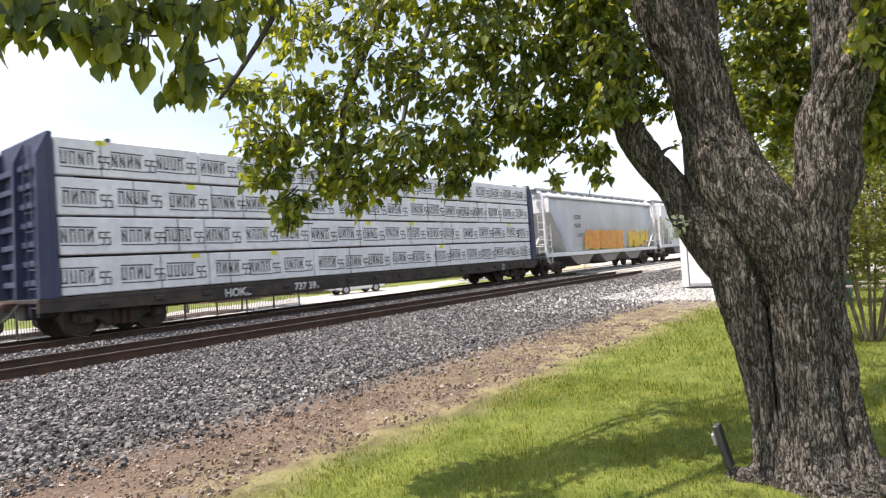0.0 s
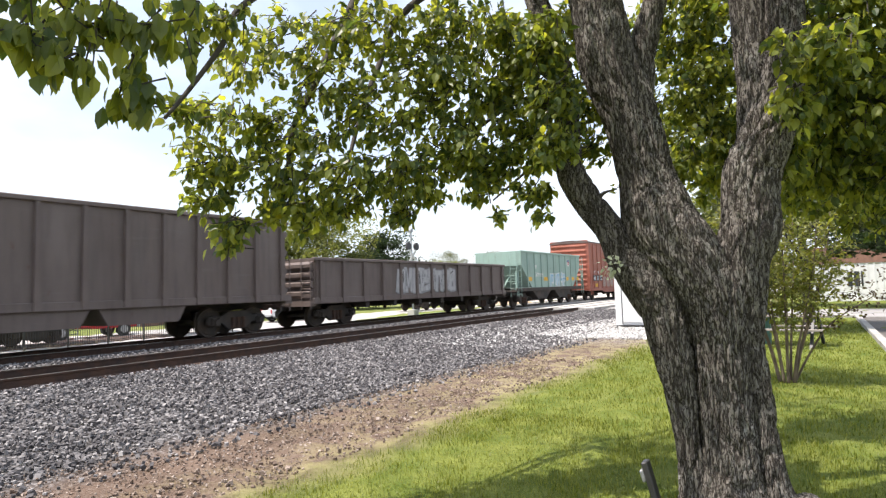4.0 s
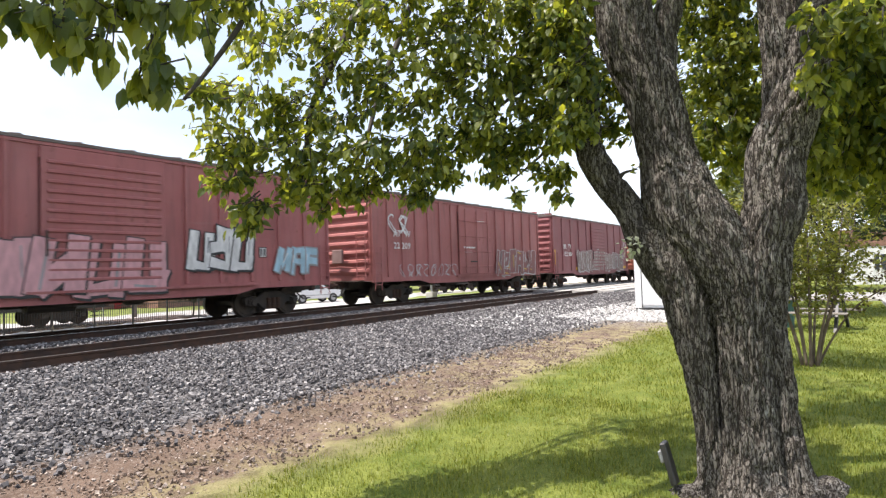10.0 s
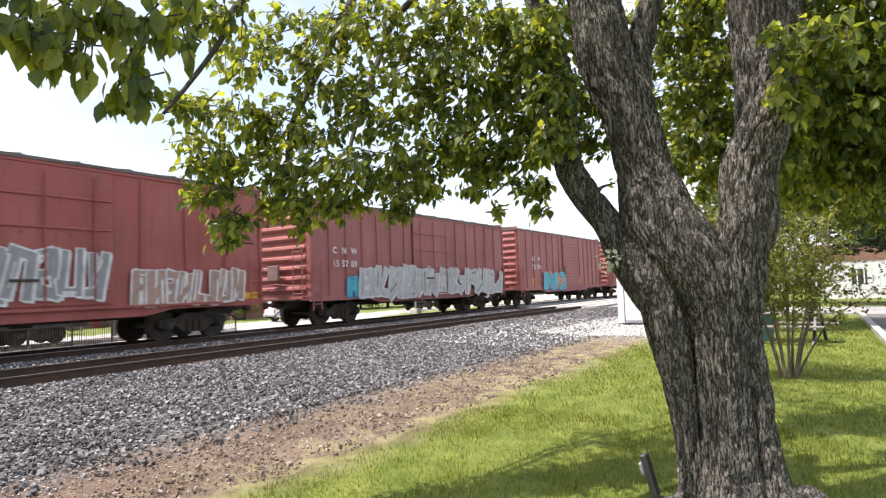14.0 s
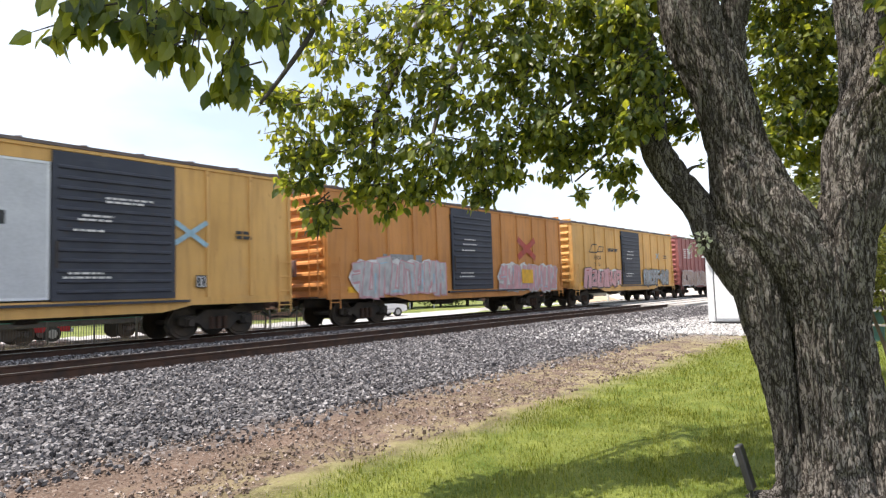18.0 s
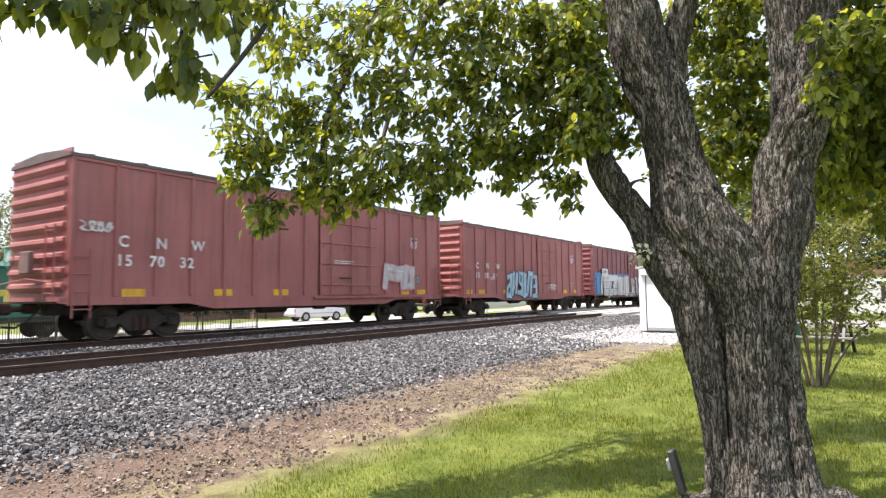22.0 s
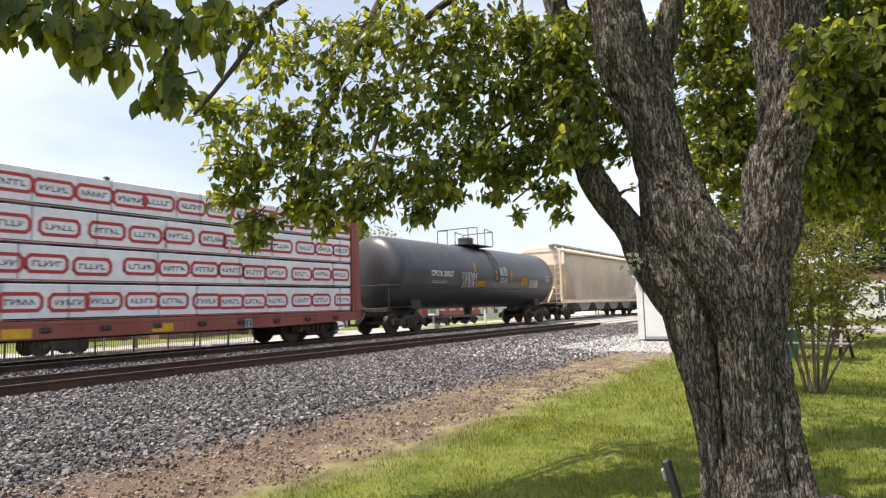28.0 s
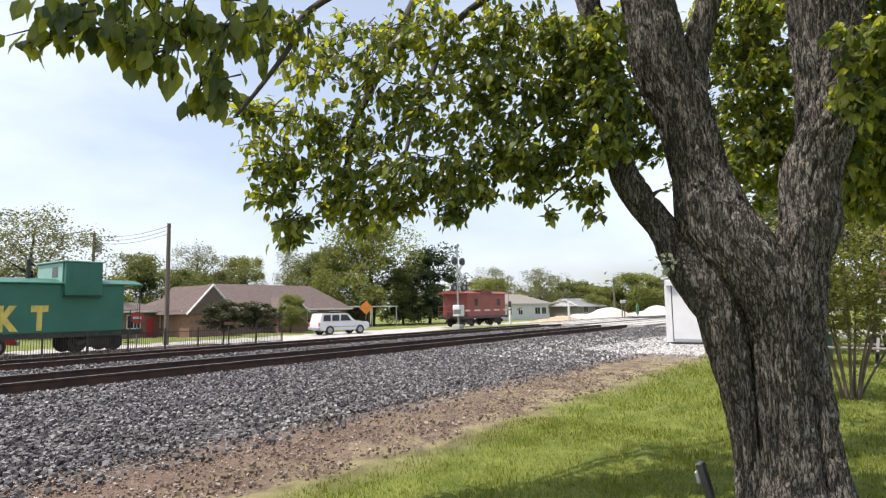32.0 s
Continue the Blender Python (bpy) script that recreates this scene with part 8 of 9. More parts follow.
            for x in (-0.86, 0.86):
                shared("wheel", TRUCK["wheel"], tr, pose(x, s * 0.753, 0.455, 0, 0, 0 if s < 0 else 180))
    return t


g = caboose("caboose", pose(6.4, 32.6, LOW + 0.15), 9.95, CABOOSE_GREEN, CABOOSE_PALE, "green preserved caboose with yellow letters behind a black fence", (6.2, 7.9), BLACK_METAL)
for letter, x in (("K", 3.62), ("T", 4.96)):
    for o in lettering(letter, 0, -1.49, 1.2, 1.42, LETTER_YELLOW, g, "letter", 1, 0.03):
        o.data.transform(Matrix.Translation((x, 0, 0)) @ Matrix.Diagonal((0.72, 1, 1, 1)))
caboose("caboose", pose(49.2, 34.8, LOW + 0.1), 9.2, CABOOSE_RED, CABOOSE_RED, "weathered red preserved caboose on a short length of track", (3.4, 5.6), CABOOSE_RED, 0.3, (2.2, 6.6))
part("track_bed", bx(-2, 22, 31.0, 34.2, LOW - 0.1, LOW + 0.06, 0.02), STEEL_RUST, None)
tagged(bpy.data.objects["track_bed"], "dark display track under the green caboose", "track", "", "structure")


def picket_fence():
    t = thing("fence", pose(0, 29.6, LOW + 0.05), "low black metal picket fence", "fence")
    n = 210
    pick = mesh_of("picket", bx(-0.009, 0.009, -0.009, 0.009, 0.06, 1.02), BLACK_METAL)
    for k in range(n):
        shared("picket", pick, t, pose(2.0 + 22.2 * k / (n - 1), 0, 0))
    post = mesh_of("post", bx(-0.035, 0.035, -0.035, 0.035, -0.1, 1.14, 0.008), BLACK_METAL)
    for k in range(13):
        shared("post", post, t, pose(2.0 + 22.2 * k / 12, 0, 0))
    for z in (0.14, 0.92):
        part("fence_rail", bx(2.0, 24.2, -0.015, 0.015, z, z + 0.03), BLACK_METAL, t)


picket_fence()


def vehicle_wheel(t, x, y, r=0.37):
    wl_ = part("wheel", rod((x, y - 0.12, r), (x, y + 0.12, r), r, r, 20), RUBBER, t)
    part("rim", rod((x, y - 0.135, r), (x, y - 0.1205, r), r * 0.58, r * 0.6, 14), GALVANISED, wl_)


def estate_car():
    t = thing("suv", pose(35.6, 36.3, LOW, 0, 0, -13), "white four-door sport utility vehicle waiting at the crossing", "car")
    white = surface("white_car_paint", (0.72, 0.73, 0.74), (0.66, 0.67, 0.68), 1, 0.3, 0, 0, 20)
    L, w = 4.7, 0.88
    bm = bmesh.new()
    prism(bm, [(-2.35, 0.45), (-2.35, 0.95), (-2.28, 1.05), (1.0, 1.08), (2.15, 0.98), (2.33, 0.85), (2.35, 0.45), (1.85, 0.34), (-1.9, 0.34)], -w, w)
    bmesh.ops.bevel(bm, geom=list(bm.edges), offset=0.05, segments=2, affect="EDGES")
    part("body", bm, white, t)
    bm = bmesh.new()
    prism(bm, [(-2.28, 1.0), (-2.12, 1.62), (-1.95, 1.70), (0.15, 1.70), (0.40, 1.63), (1.05, 1.02)], -w + 0.08, w - 0.08)
    bmesh.ops.bevel(bm, geom=list(bm.edges), offset=0.05, segments=2, affect="EDGES")
    cab = part("cabin", bm, white, t)
    for a, b in ((-2.02, -1.32), (-1.24, -0.52), (-0.44, 0.20)):
        bm = bmesh.new()
        prism(bm, [(a + 0.04, 1.10), (b if b < 0 else b + 0.42, 1.10), (b, 1.58), (a + 0.08, 1.58)], -w + 0.058, -w + 0.07)
        part("side_window", bm, GLASS, cab)
    bm = bmesh.new()
    box(bm, -0.012, 0.012, -w + 0.2, w - 0.2, -0.36, 0.36, 0, pose(0.80, 0, 1.33, 0, -46, 0))
    part("windscreen", bm, GLASS, cab)
    part("front_bumper", bx(2.2, 2.42, -w + 0.02, w - 0.02, 0.42, 0.62, 0.04), GALVANISED, t)
    part("rear_bumper", bx(-2.45, -2.28, -w + 0.02, w - 0.02, 0.42, 0.62, 0.04), GALVANISED, t)
    part("grille", bx(2.30, 2.37, -0.5, 0.5, 0.66, 0.86, 0.01), BLACK_METAL, t)
    part("side_moulding", bx(-1.3, 1.2, -w - 0.012, -w - 0.001, 0.60, 0.66), GALVANISED, t)
    for s in (-1, 1):
        part("headlight", bx(2.28, 2.36, s * 0.68 - 0.15, s * 0.68 + 0.15, 0.68, 0.86, 0.02), WHITE_METAL, t)
        part("roof_rail", bx(-1.9, 0.0, s * 0.66 - 0.02, s * 0.66 + 0.02, 1.72, 1.76), BLACK_METAL, t)
        part("tail_light", bx(-2.37, -2.33, s * 0.78 - 0.07, s * 0.78 + 0.07, 0.7, 1.0), WRAP_RED, t)
    part("door_mirror", bx(0.55, 0.68, -w - 0.14, -w - 0.0, 1.08, 1.22, 0.02), white, t)
    for x in (-1.42, 1.42):
        for y in (-w + 0.10, w - 0.10):
            vehicle_wheel(t, x, y)
    return t


estate_car()


def tow_truck():
    t = thing("tow_truck", pose(21.0, 36.6, LOW), "red tow truck with white lettering strips driving on the street", "truck")
    red = surface("red_truck_paint", (0.50, 0.02, 0.03), (0.42, 0.02, 0.03), 1, 0.35, 0, 0, 20)
    bm = bmesh.new()
    prism(bm, [(-0.4, 0.5), (-0.4, 1.25), (-0.3, 1.95), (0.75, 1.95), (1.15, 1.28), (2.35, 1.15), (2.4, 0.5)], -0.95, 0.95)
    bmesh.ops.bevel(bm, geom=list(bm.edges), offset=0.05, segments=2, affect="EDGES")
    cab = part("cab", bm, red, t)
    bm = bmesh.new()
    prism(bm, [(-0.15, 1.3), (0.95, 1.3), (0.68, 1.82), (-0.1, 1.82)], -0.965, -0.951)
    part("side_window", bm, GLASS, cab)
    part("bed", bx(-2.9, -0.45, -0.98, 0.98, 0.62, 1.05, 0.03), red, t)
    part("boom", rod((-0.7, 0, 1.05), (-2.8, 0, 1.85), 0.09), red, t)
    part("light_bar", bx(-0.1, 0.3, -0.6, 0.6, 1.96, 2.08, 0.02), WHITE_METAL, t)
    part("lettering_strip", bx(-0.2, 0.9, -0.966, -0.951, 0.85, 1.0), STENCIL_WHITE, t)
    part("bumper", bx(2.38, 2.55, -0.95, 0.95, 0.45, 0.65, 0.02), GALVANISED, t)
    for x in (-2.0, 1.55):
        for y in (-0.85, 0.85):
            vehicle_wheel(t, x, y, 0.40)
    return t


TOW_TRUCK = tow_truck()


# ---- houses ----
def house(m, length, depth, wall_h, roof_h, wall_mat, roof_mat, label, wins, gables=(), name="house", hip=0.42, ridge_from=0.4):
    t = thing(name, m, label, "house")
    part("wall", bx(0, length, 0, 0.2, 0, wall_h), wall_mat, t)
    part("wall", bx(0, length, depth - 0.2, depth, 0, wall_h), wall_mat, t)
    part("wall", bx(0, 0.2, 0.2, depth - 0.2, 0, wall_h), wall_mat, t)
    part("wall", bx(length - 0.2, length, 0.2, depth - 0.2, 0, wall_h), wall_mat, t)
    e = 0.5
    bm = bmesh.new()
    a = [bm.verts.new(v) for v in ((-e, -e, wall_h), (length + e, -e, wall_h), (length + e, depth + e, wall_h), (-e, depth + e, wall_h))]
    b = [bm.verts.new(v) for v in ((ridge_from, depth / 2, wall_h + roof_h), (length - depth * hip, depth / 2, wall_h + roof_h))]
    for f in ((a[0], a[1], b[1], b[0]), (a[1], a[2], b[1]), (a[2], a[3], b[0], b[1]), (a[3], a[0], b[0]), (a[3], a[2], a[1], a[0])):
        bm.faces.new(f)
    r = part("roof", bm, roof_mat, t)
    part("fascia", bx(-e, length + e, -e - 0.03, -e + 0.02, wall_h - 0.14, wall_h + 0.03), TRIM_WHITE, r)
    if ridge_from < 1.0:
        bm = bmesh.new()
        stroke_pts = ((-e - 0.02, -e, wall_h), (-0.1, depth / 2, wall_h + roof_h), (-e - 0.02, depth + e, wall_h))
        for p, q in zip(stroke_pts, stroke_pts[1:]):
            cyl(bm, p, q, 0.09, None, 4)
        part("barge_board", bm, TRIM_WHITE, r)
    for gx, gw, gh in gables:
        bm = bmesh.new()
        prism(bm, [(gx - gw, wall_h - 0.3), (gx + gw, wall_h - 0.3), (gx, gh)], -1.6, depth / 2)
        g = part("gable", bm, roof_mat, t)
        bm = bmesh.new()
        for s in (-1, 1):
            cyl(bm, (gx + s * gw, -1.63, wall_h - 0.32), (gx, -1.63, gh), 0.09, None, 4)
        part("gable_trim", bm, TRIM_WHITE, g)
        part("gable_wall", bx(gx - gw + 0.4, gx + gw - 0.4, -1.4, -0.002, 0, wall_h - 0.3), wall_mat, t)
    for x, w in wins:
        yy = -0.03
        o = part("window", bx(x, x + w, yy, yy + 0.028, 0.8, 1.8), GLASS, t)
        part("window_frame", bx(x - 0.08, x + w + 0.08, yy + 0.004, yy + 0.026, 0.72, 1.88), TRIM_WHITE, o)
        part("window_bar", bx(x + w / 2 - 0.03, x + w / 2 + 0.03, yy - 0.012, yy - 0.001, 0.8, 1.8), TRIM_WHITE, o)
    return t


house(pose(28.0, 46.5, LOW), 18.6, 9.0, 2.15, 2.5, BRICK, ROOF_BROWN, "low brick house with a brown hipped roof and two white-edged gables", ((6.0, 1.4), (13.2, 1.2), (16.2, 1.4)), ((1.6, 2.35, 4.25), (10.1, 2.0, 3.3)), hip=0.12, ridge_from=5.4)
house(pose(24.4, 50.0, LOW), 5.2, 6.0, 2.2, 0.75, BRICK, ROOF_BROWN, "small brick house with a brown roof behind the fence", ((0.8, 1.0), (3.6, 0.9)))
part("door", bx(2.4, 3.0, -0.06, -0.031, 0, 1.6), WRAP_RED, bpy.data.objects["house.001"], "red door")
house(pose(79.5, 46.5, LOW, 0, 0, -12), 11.0, 7.0, 2.5, 1.5, HOUSE_WHITE, GREY_WOOD, "white clapboard cottage with a grey roof", ((1.0, 1.0), (3.6, 0.9), (7.6, 1.2), (9.3, 1.0)))
house(pose(100.0, 43.5, LOW, 0, 0, -12), 8.0, 6.0, 1.9, 1.4, GREY_WOOD, GALVANISED, "far low house with a pale metal roof", ((2.0, 1.2), (5.5, 1.2)))
house(pose(46.5, 54.0, LOW, 0, 0, 0), 8.0, 6.0, 2.2, 1.0, HOUSE_WHITE, GREY_WOOD, "low white outbuilding under the trees", ((1.5, 1.0), (4.5, 1.0)))


def carport():
    t = thing("carport", pose(47.4, 47.5, LOW), "open dark carport with a thin white edge beside the brick house", "carport")
    part("roof", bx(0, 9.0, 0, 5.0, 2.25, 2.37), TRIM_WHITE, t)
    for x in (0.2, 4.5, 8.8):
        part("post", bx(x - 0.06, x + 0.06, 0.1, 0.22, 0, 2.25), TRIM_WHITE, t)
    part("back_wall", bx(0, 9.0, 4.9, 5.0, 0, 2.25), GREY_WOOD, t)


carport()


# ---- poles, signs, crossing ----
def utility_pole(x, y, z, h, label, arm=True, can=False):
    t = thing("utility_pole", pose(x, y, z), label, "utility pole")
    part("pole", rod((0, 0, -0.2), (0, 0, h), 0.16, 0.11, 12), POLE_WOOD, t)
    if arm:
        part("cross_arm", bx(-0.9, 0.9, -0.06, 0.06, h - 0.5, h - 0.38), POLE_WOOD, t)
    if can:
        part("transformer", rod((0.35, -0.1, h - 1.7), (0.35, -0.1, h - 0.8), 0.26, 0.26, 14), GALVANISED, t)
    return t


utility_pole(20.7, 36.3, LOW, 7.6, "weathered wooden utility pole by the street", False)
utility_pole(24.5, 54.7, LOW, 9.0, "wooden utility pole with a grey transformer", False, True)
utility_pole(84.4, 31.0, -0.5, 5.3, "far wooden utility pole with a cross arm")
utility_pole(61.5, 57.0, LOW, 6.8, "thin wooden utility pole between trees", False)
wire = thing("power_line", pose(0, 0, 0), "thin sagging power lines between two poles", "cable")
for k in range(3):
    a, b = Vector((20.7, 36.3, 6.6 - 0.25 * k)), Vector((24.5, 54.7, 7.9 - 0.3 * k))
    pts = [a.lerp(b, s) - Vector((0, 0, 1.4 * s * (1 - s))) for s in np.linspace(0, 1, 12)]
    part("wire", pipe(bmesh.new(), pts, 0.015, 4), BLACK_METAL, wire)

SIGN_ORANGE = flat_paint("orange_sign_face", (0.80, 0.25, 0.02), 0.4)
SIGN_RED = flat_paint("red_sign_face", (0.52, 0.04, 0.03), 0.4)
SIGN_GREEN = flat_paint("green_sign_face", (0.02, 0.30, 0.17), 0.4)
s = thing("warning_sign", pose(44.0, 41.2, LOW, 0, 0, -40), "orange diamond road-work sign on a thin post", "road sign")
part("post", rod((0, 0, 0), (0, 0, 2.0), 0.03), GALVANISED, s)
bm = bmesh.new()
box(bm, -0.48, 0.48, -0.05, -0.035, -0.48, 0.48, 0.0, Matrix.Translation((0, 0, 2.15)) @ Matrix.Rotation(radians(45), 4, "Y"))
part("sign_face", bm, SIGN_ORANGE, s)
s = thing("stop_sign", pose(17.9, 34.5, LOW, 0, 0, -20), "small red and white road sign on a thin post", "road sign")
part("post", rod((0, 0, 0), (0, 0, 2.9), 0.03), GALVANISED, s)
bm = bmesh.new()
prism(bm, [(0.36 * math.cos(a), 1.72 + 0.36 * math.sin(a)) for a in np.arange(8) * math.pi / 4 + math.pi / 8], -0.05, -0.035)
f = part("sign_face", bm, SIGN_RED, s)
part("legend_bar", bx(-0.22, 0.22, -0.056, -0.0505, 1.65, 1.79), STENCIL_WHITE, f)


def crossing_signal():
    t = thing("crossing_signal", pose(36.2, 24.9, -0.45), "silver level-crossing mast with lights, crossbuck and lowered gate", "railway signal")
    part("base", bx(-0.3, 0.3, -0.3, 0.3, -0.1, 0.35, 0.03), CONCRETE, t)
    part("mast", rod((0, 0, 0.2), (0, 0, 6.05), 0.07, 0.06, 12), GALVANISED, t)
    part("gate_mechanism", bx(-0.35, 0.30, -0.35, 0.25, 0.95, 1.75, 0.04), WHITE_METAL, t)
    for k in range(2):
        bm = bmesh.new()
        box(bm, -0.6, 0.6, -0.12, -0.10, -0.1, 0.1, 0.0, Matrix.Translation((0, 0, 4.2)) @ Matrix.Rotation(radians(45 if k else -45), 4, "Y"))
        bmesh.ops.translate(bm, vec=(0, -0.022 * k, 0), verts=bm.verts)
        part("crossbuck_arm", bm, TRIM_WHITE, t)
    part("light_arm", bx(-0.75, 0.75, -0.04, 0.04, 3.16, 3.22), GALVANISED, t)
    for x in (-0.6, 0.6):
        o = part("light_hood", rod((x, -0.02, 3.0), (x, -0.16, 3.0), 0.30, 0.30, 16), BLACK_METAL, t)
        part("lens", rod((x, -0.161, 3.0), (x, -0.18, 3.0), 0.15, 0.14, 14), GALVANISED, o)
    for x in (-0.5, 0.5):
        o = part("light_hood", rod((x, -0.02, 4.9), (x, -0.16, 4.9), 0.28, 0.28, 16), BLACK_METAL, t)
    part("bell", rod((0, -0.08, 6.05), (0, 0.08, 6.05), 0.16, 0.16, 14), GALVANISED, t)
    arm = part("gate_arm", bx(0.3, 9.2, -0.42, -0.38, 1.28, 1.40), TRIM_WHITE, t)
    for k in range(6):
        part("gate_stripe", bx(0.9 + 1.4 * k, 1.5 + 1.4 * k, -0.428, -0.421, 1.282, 1.398), SIGN_RED, arm)
    part("counterweight", bx(-1.2, -0.3, -0.45, -0.36, 1.1, 1.45, 0.02), GALVANISED, t)
    return t


crossing_signal()


def marker_post(x, y, z, h, mat, label, cap=None):
    t = thing("marker_post", pose(x, y, z), label, "post")
    part("post", bx(-0.09, 0.09, -0.09, 0.09, 0, h, 0.01), mat, t)
    if cap:
        part("cap", bx(-0.10, 0.10, -0.10, 0.10, h * 0.75, h, 0.01), cap, t)


marker_post(52.8, 23.8, -0.35, 1.8, TRIM_WHITE, "white and black marker post by the road")
marker_post(46.5, 26.5, -0.5, 2.1, TRIM_WHITE, "white post beside the red caboose", BLACK_METAL)
for dx in (0.0, 0.7):
    s = thing("lamp_post", pose(57.4 + dx, 20.4, -0.3), "dark slender street post with a pale head", "post")
    part("post", rod((0, 0, 0), (0, 0, 1.7), 0.05), POLE_WOOD, s)
    part("head", bx(-0.28, 0.28, -0.06, 0.06, 1.55, 1.85, 0.04), TRIM_WHITE, s)
s = thing("garden_flag", pose(59.8, 19.7, -0.3), "green teardrop flag on a short pole", "flag")
part("pole", rod((0, 0, 0), (0, 0, 1.5), 0.03), BLACK_METAL, s)
bm = bmesh.new()
prism(bm, [(-0.35, 0.45), (-0.42, 0.9), (-0.2, 1.35), (0.05, 1.55), (0.3, 1.3), (0.4, 0.85), (0.3, 0.45)], -0.02, 0.02)
part("cloth", bm, SIGN_GREEN, s)


def mound(name, m, lx, ly, h, mat, label, seed):
    rng = np.random.default_rng(seed)
    nx, ny = 40, 16
    verts, faces = [], []
    for i in range(nx + 1):
        for j in range(ny + 1):
            u, v = i / nx * 2 - 1, j / ny * 2 - 1
            z = max(0, 1 - u * u) ** 0.7 * max(0, 1 - v * v) ** 0.8 * (0.65 + 0.35 * math.sin(u * 7 + seed) * math.cos(u * 3.1))
            verts.append((u * lx, v * ly, h * z + rng.normal(0, 0.02) - 0.03))
    for i in range(nx):
        for j in range(ny):
            a = i * (ny + 1) + j
            faces.append((a, a + ny + 1, a + ny + 2, a + 1))
    ob = new(name, raw_mesh(name, verts, faces, mat, True))
    ob.matrix_basis = m
    return tagged(ob, label, "heap")


mound("sand_heap", pose(65.5, 24.5, -0.45, 0, 0, -22), 8.0, 2.6, 1.35, SAND, "long pale heap of white sand by the road", 2)
mound("sand_heap", pose(60.0, 26.8, -0.45, 0, 0, -20), 4.0, 2.2, 0.85, SAND_TAN, "lower tan heap of sand", 5)
mound("sand_heap", pose(74.5, 22.5, -0.45, 0, 0, -20), 5.0, 2.4, 1.5, SAND, "far pale heap of white sand", 7)

# level crossing
for y, label in ((NEAR_Y, "pale concrete crossing panels in the near track"), (FAR_Y, "pale concrete crossing panels in the far track")):
    t = thing("crossing_panel", pose(0, y, 0), label, "crossing", "", "structure")
    for a, b in ((-1.75, -0.83), (-0.66, 0.66), (0.83, 1.75)):
        for k in range(5):
            x = (33.0 if y == NEAR_Y else 34.6) + 3.0 * k
            part("panel", bx(x + 0.01, x + 2.99, a, b, -0.2, -0.012, 0.01), CONCRETE, t)

# kerb, street and the buildings past the lawn
kerb = thing("kerb", pose(0, 0, 0), "pale concrete kerb along the lawn", "kerb", "", "structure")
for k in range(12):
    part("kerb_stone", bx(5.5 + 2.0 * k + 0.01, 7.5 + 2.0 * k - 0.01, -1.32, -1.14, -0.6, -0.30, 0.015), CONCRETE, kerb)
for k in range(3):
    part("kerb_stone", bx(29.51, 29.7, -1.14 + 2.0 * k + 0.01, 0.86 + 2.0 * k - 0.01, -0.6, -0.32, 0.015), CONCRETE, kerb)
ASPHALT = surface("worn_asphalt", (0.105, 0.098, 0.092), (0.16, 0.145, 0.13), 1.2, 0.95, 0, 0.3, 60)
STREET = surface("pale_street", (0.33, 0.32, 0.31), (0.25, 0.245, 0.24), 0.8, 0.95, 0, 0.2, 30)
tagged(part("street", bx(29.72, 37.0, -40, 5.0, -0.5, -0.404), STREET, None), "pale worn street past the lawn", "street", "", "structure")
tagged(part("parking_strip", bx(5.5, 29.7, -7.0, -1.33, -0.5, -0.402), ASPHALT, None), "dark worn asphalt parking strip beside the kerb", "parking strip", "", "structure")
shed = thing("warehouse", pose(49.0, -30.0, -0.45), "long white metal-sided building with a red-brown brick parapet", "building")
part("wall", bx(0, 0.25, 0, 31.0, 0, 2.55), WHITE_METAL, shed)
part("parapet", bx(-0.05, 0.3, 0, 31.0, 2.55, 3.7), BRICK, shed)
part("side_wall", bx(0.25, 12, 30.75, 31.0, 0, 3.6), BRICK, shed)
rib = mesh_of("wall_rib", bx(-0.04, -0.001, -0.04, 0.04, 0, 2.54), WHITE_METAL)
for k in range(76):
    shared("wall_rib", rib, shed, pose(0, 0.4 + 0.4 * k, 0))
for k in range(6):
    part("window", bx(-0.03, -0.002, 3.45 + 4.8 * k, 4.3 + 4.8 * k, 1.0, 2.0), GLASS, shed)


# ---- trees far and near ----
def crown_mesh(name, seed, blobs, leaves, leaf, material):
    """Clumps of leaves round uneven lobes, in a crown one high and about one wide."""
    rng = np.random.default_rng(seed)
    n = leaves // blobs
    at = []
    for _ in range(blobs):
        a, q = rng.uniform(0, 2 * math.pi), rng.uniform(0.02, 0.36)
        z = rng.uniform(0.10, 0.90)
        q *= 1.2 - 1.0 * abs(z - 0.40)
        r = rng.uniform(0.06, 0.15)
        d = rng.normal(0, 1, (n, 3))
        d /= np.linalg.norm(d, axis=1)[:, None]
        at.append(np.array([q * math.cos(a), q * math.sin(a), z]) + d * r * rng.uniform(0.4, 1.05, (n, 1)))
    at = np.concatenate(at)
    m = len(at)
    w = rng.normal(0, 1, (m, 3))
    w /= np.linalg.norm(w, axis=1)[:, None]
    u = np.cross(w, rng.normal(0, 1, (m, 3)))
    u /= np.linalg.norm(u, axis=1)[:, None]
    s = leaf * rng.uniform(0.6, 1.3, (m, 1))
    verts = np.stack([at - w * s * 0.5, at + u * s * 0.3 + w * s * 0.05, at + w * s * 0.5, at - u * s * 0.3 + w * s * 0.05], 1).reshape(-1, 3)
    return raw_mesh(name, verts, np.arange(4 * m).reshape(-1, 4), material)


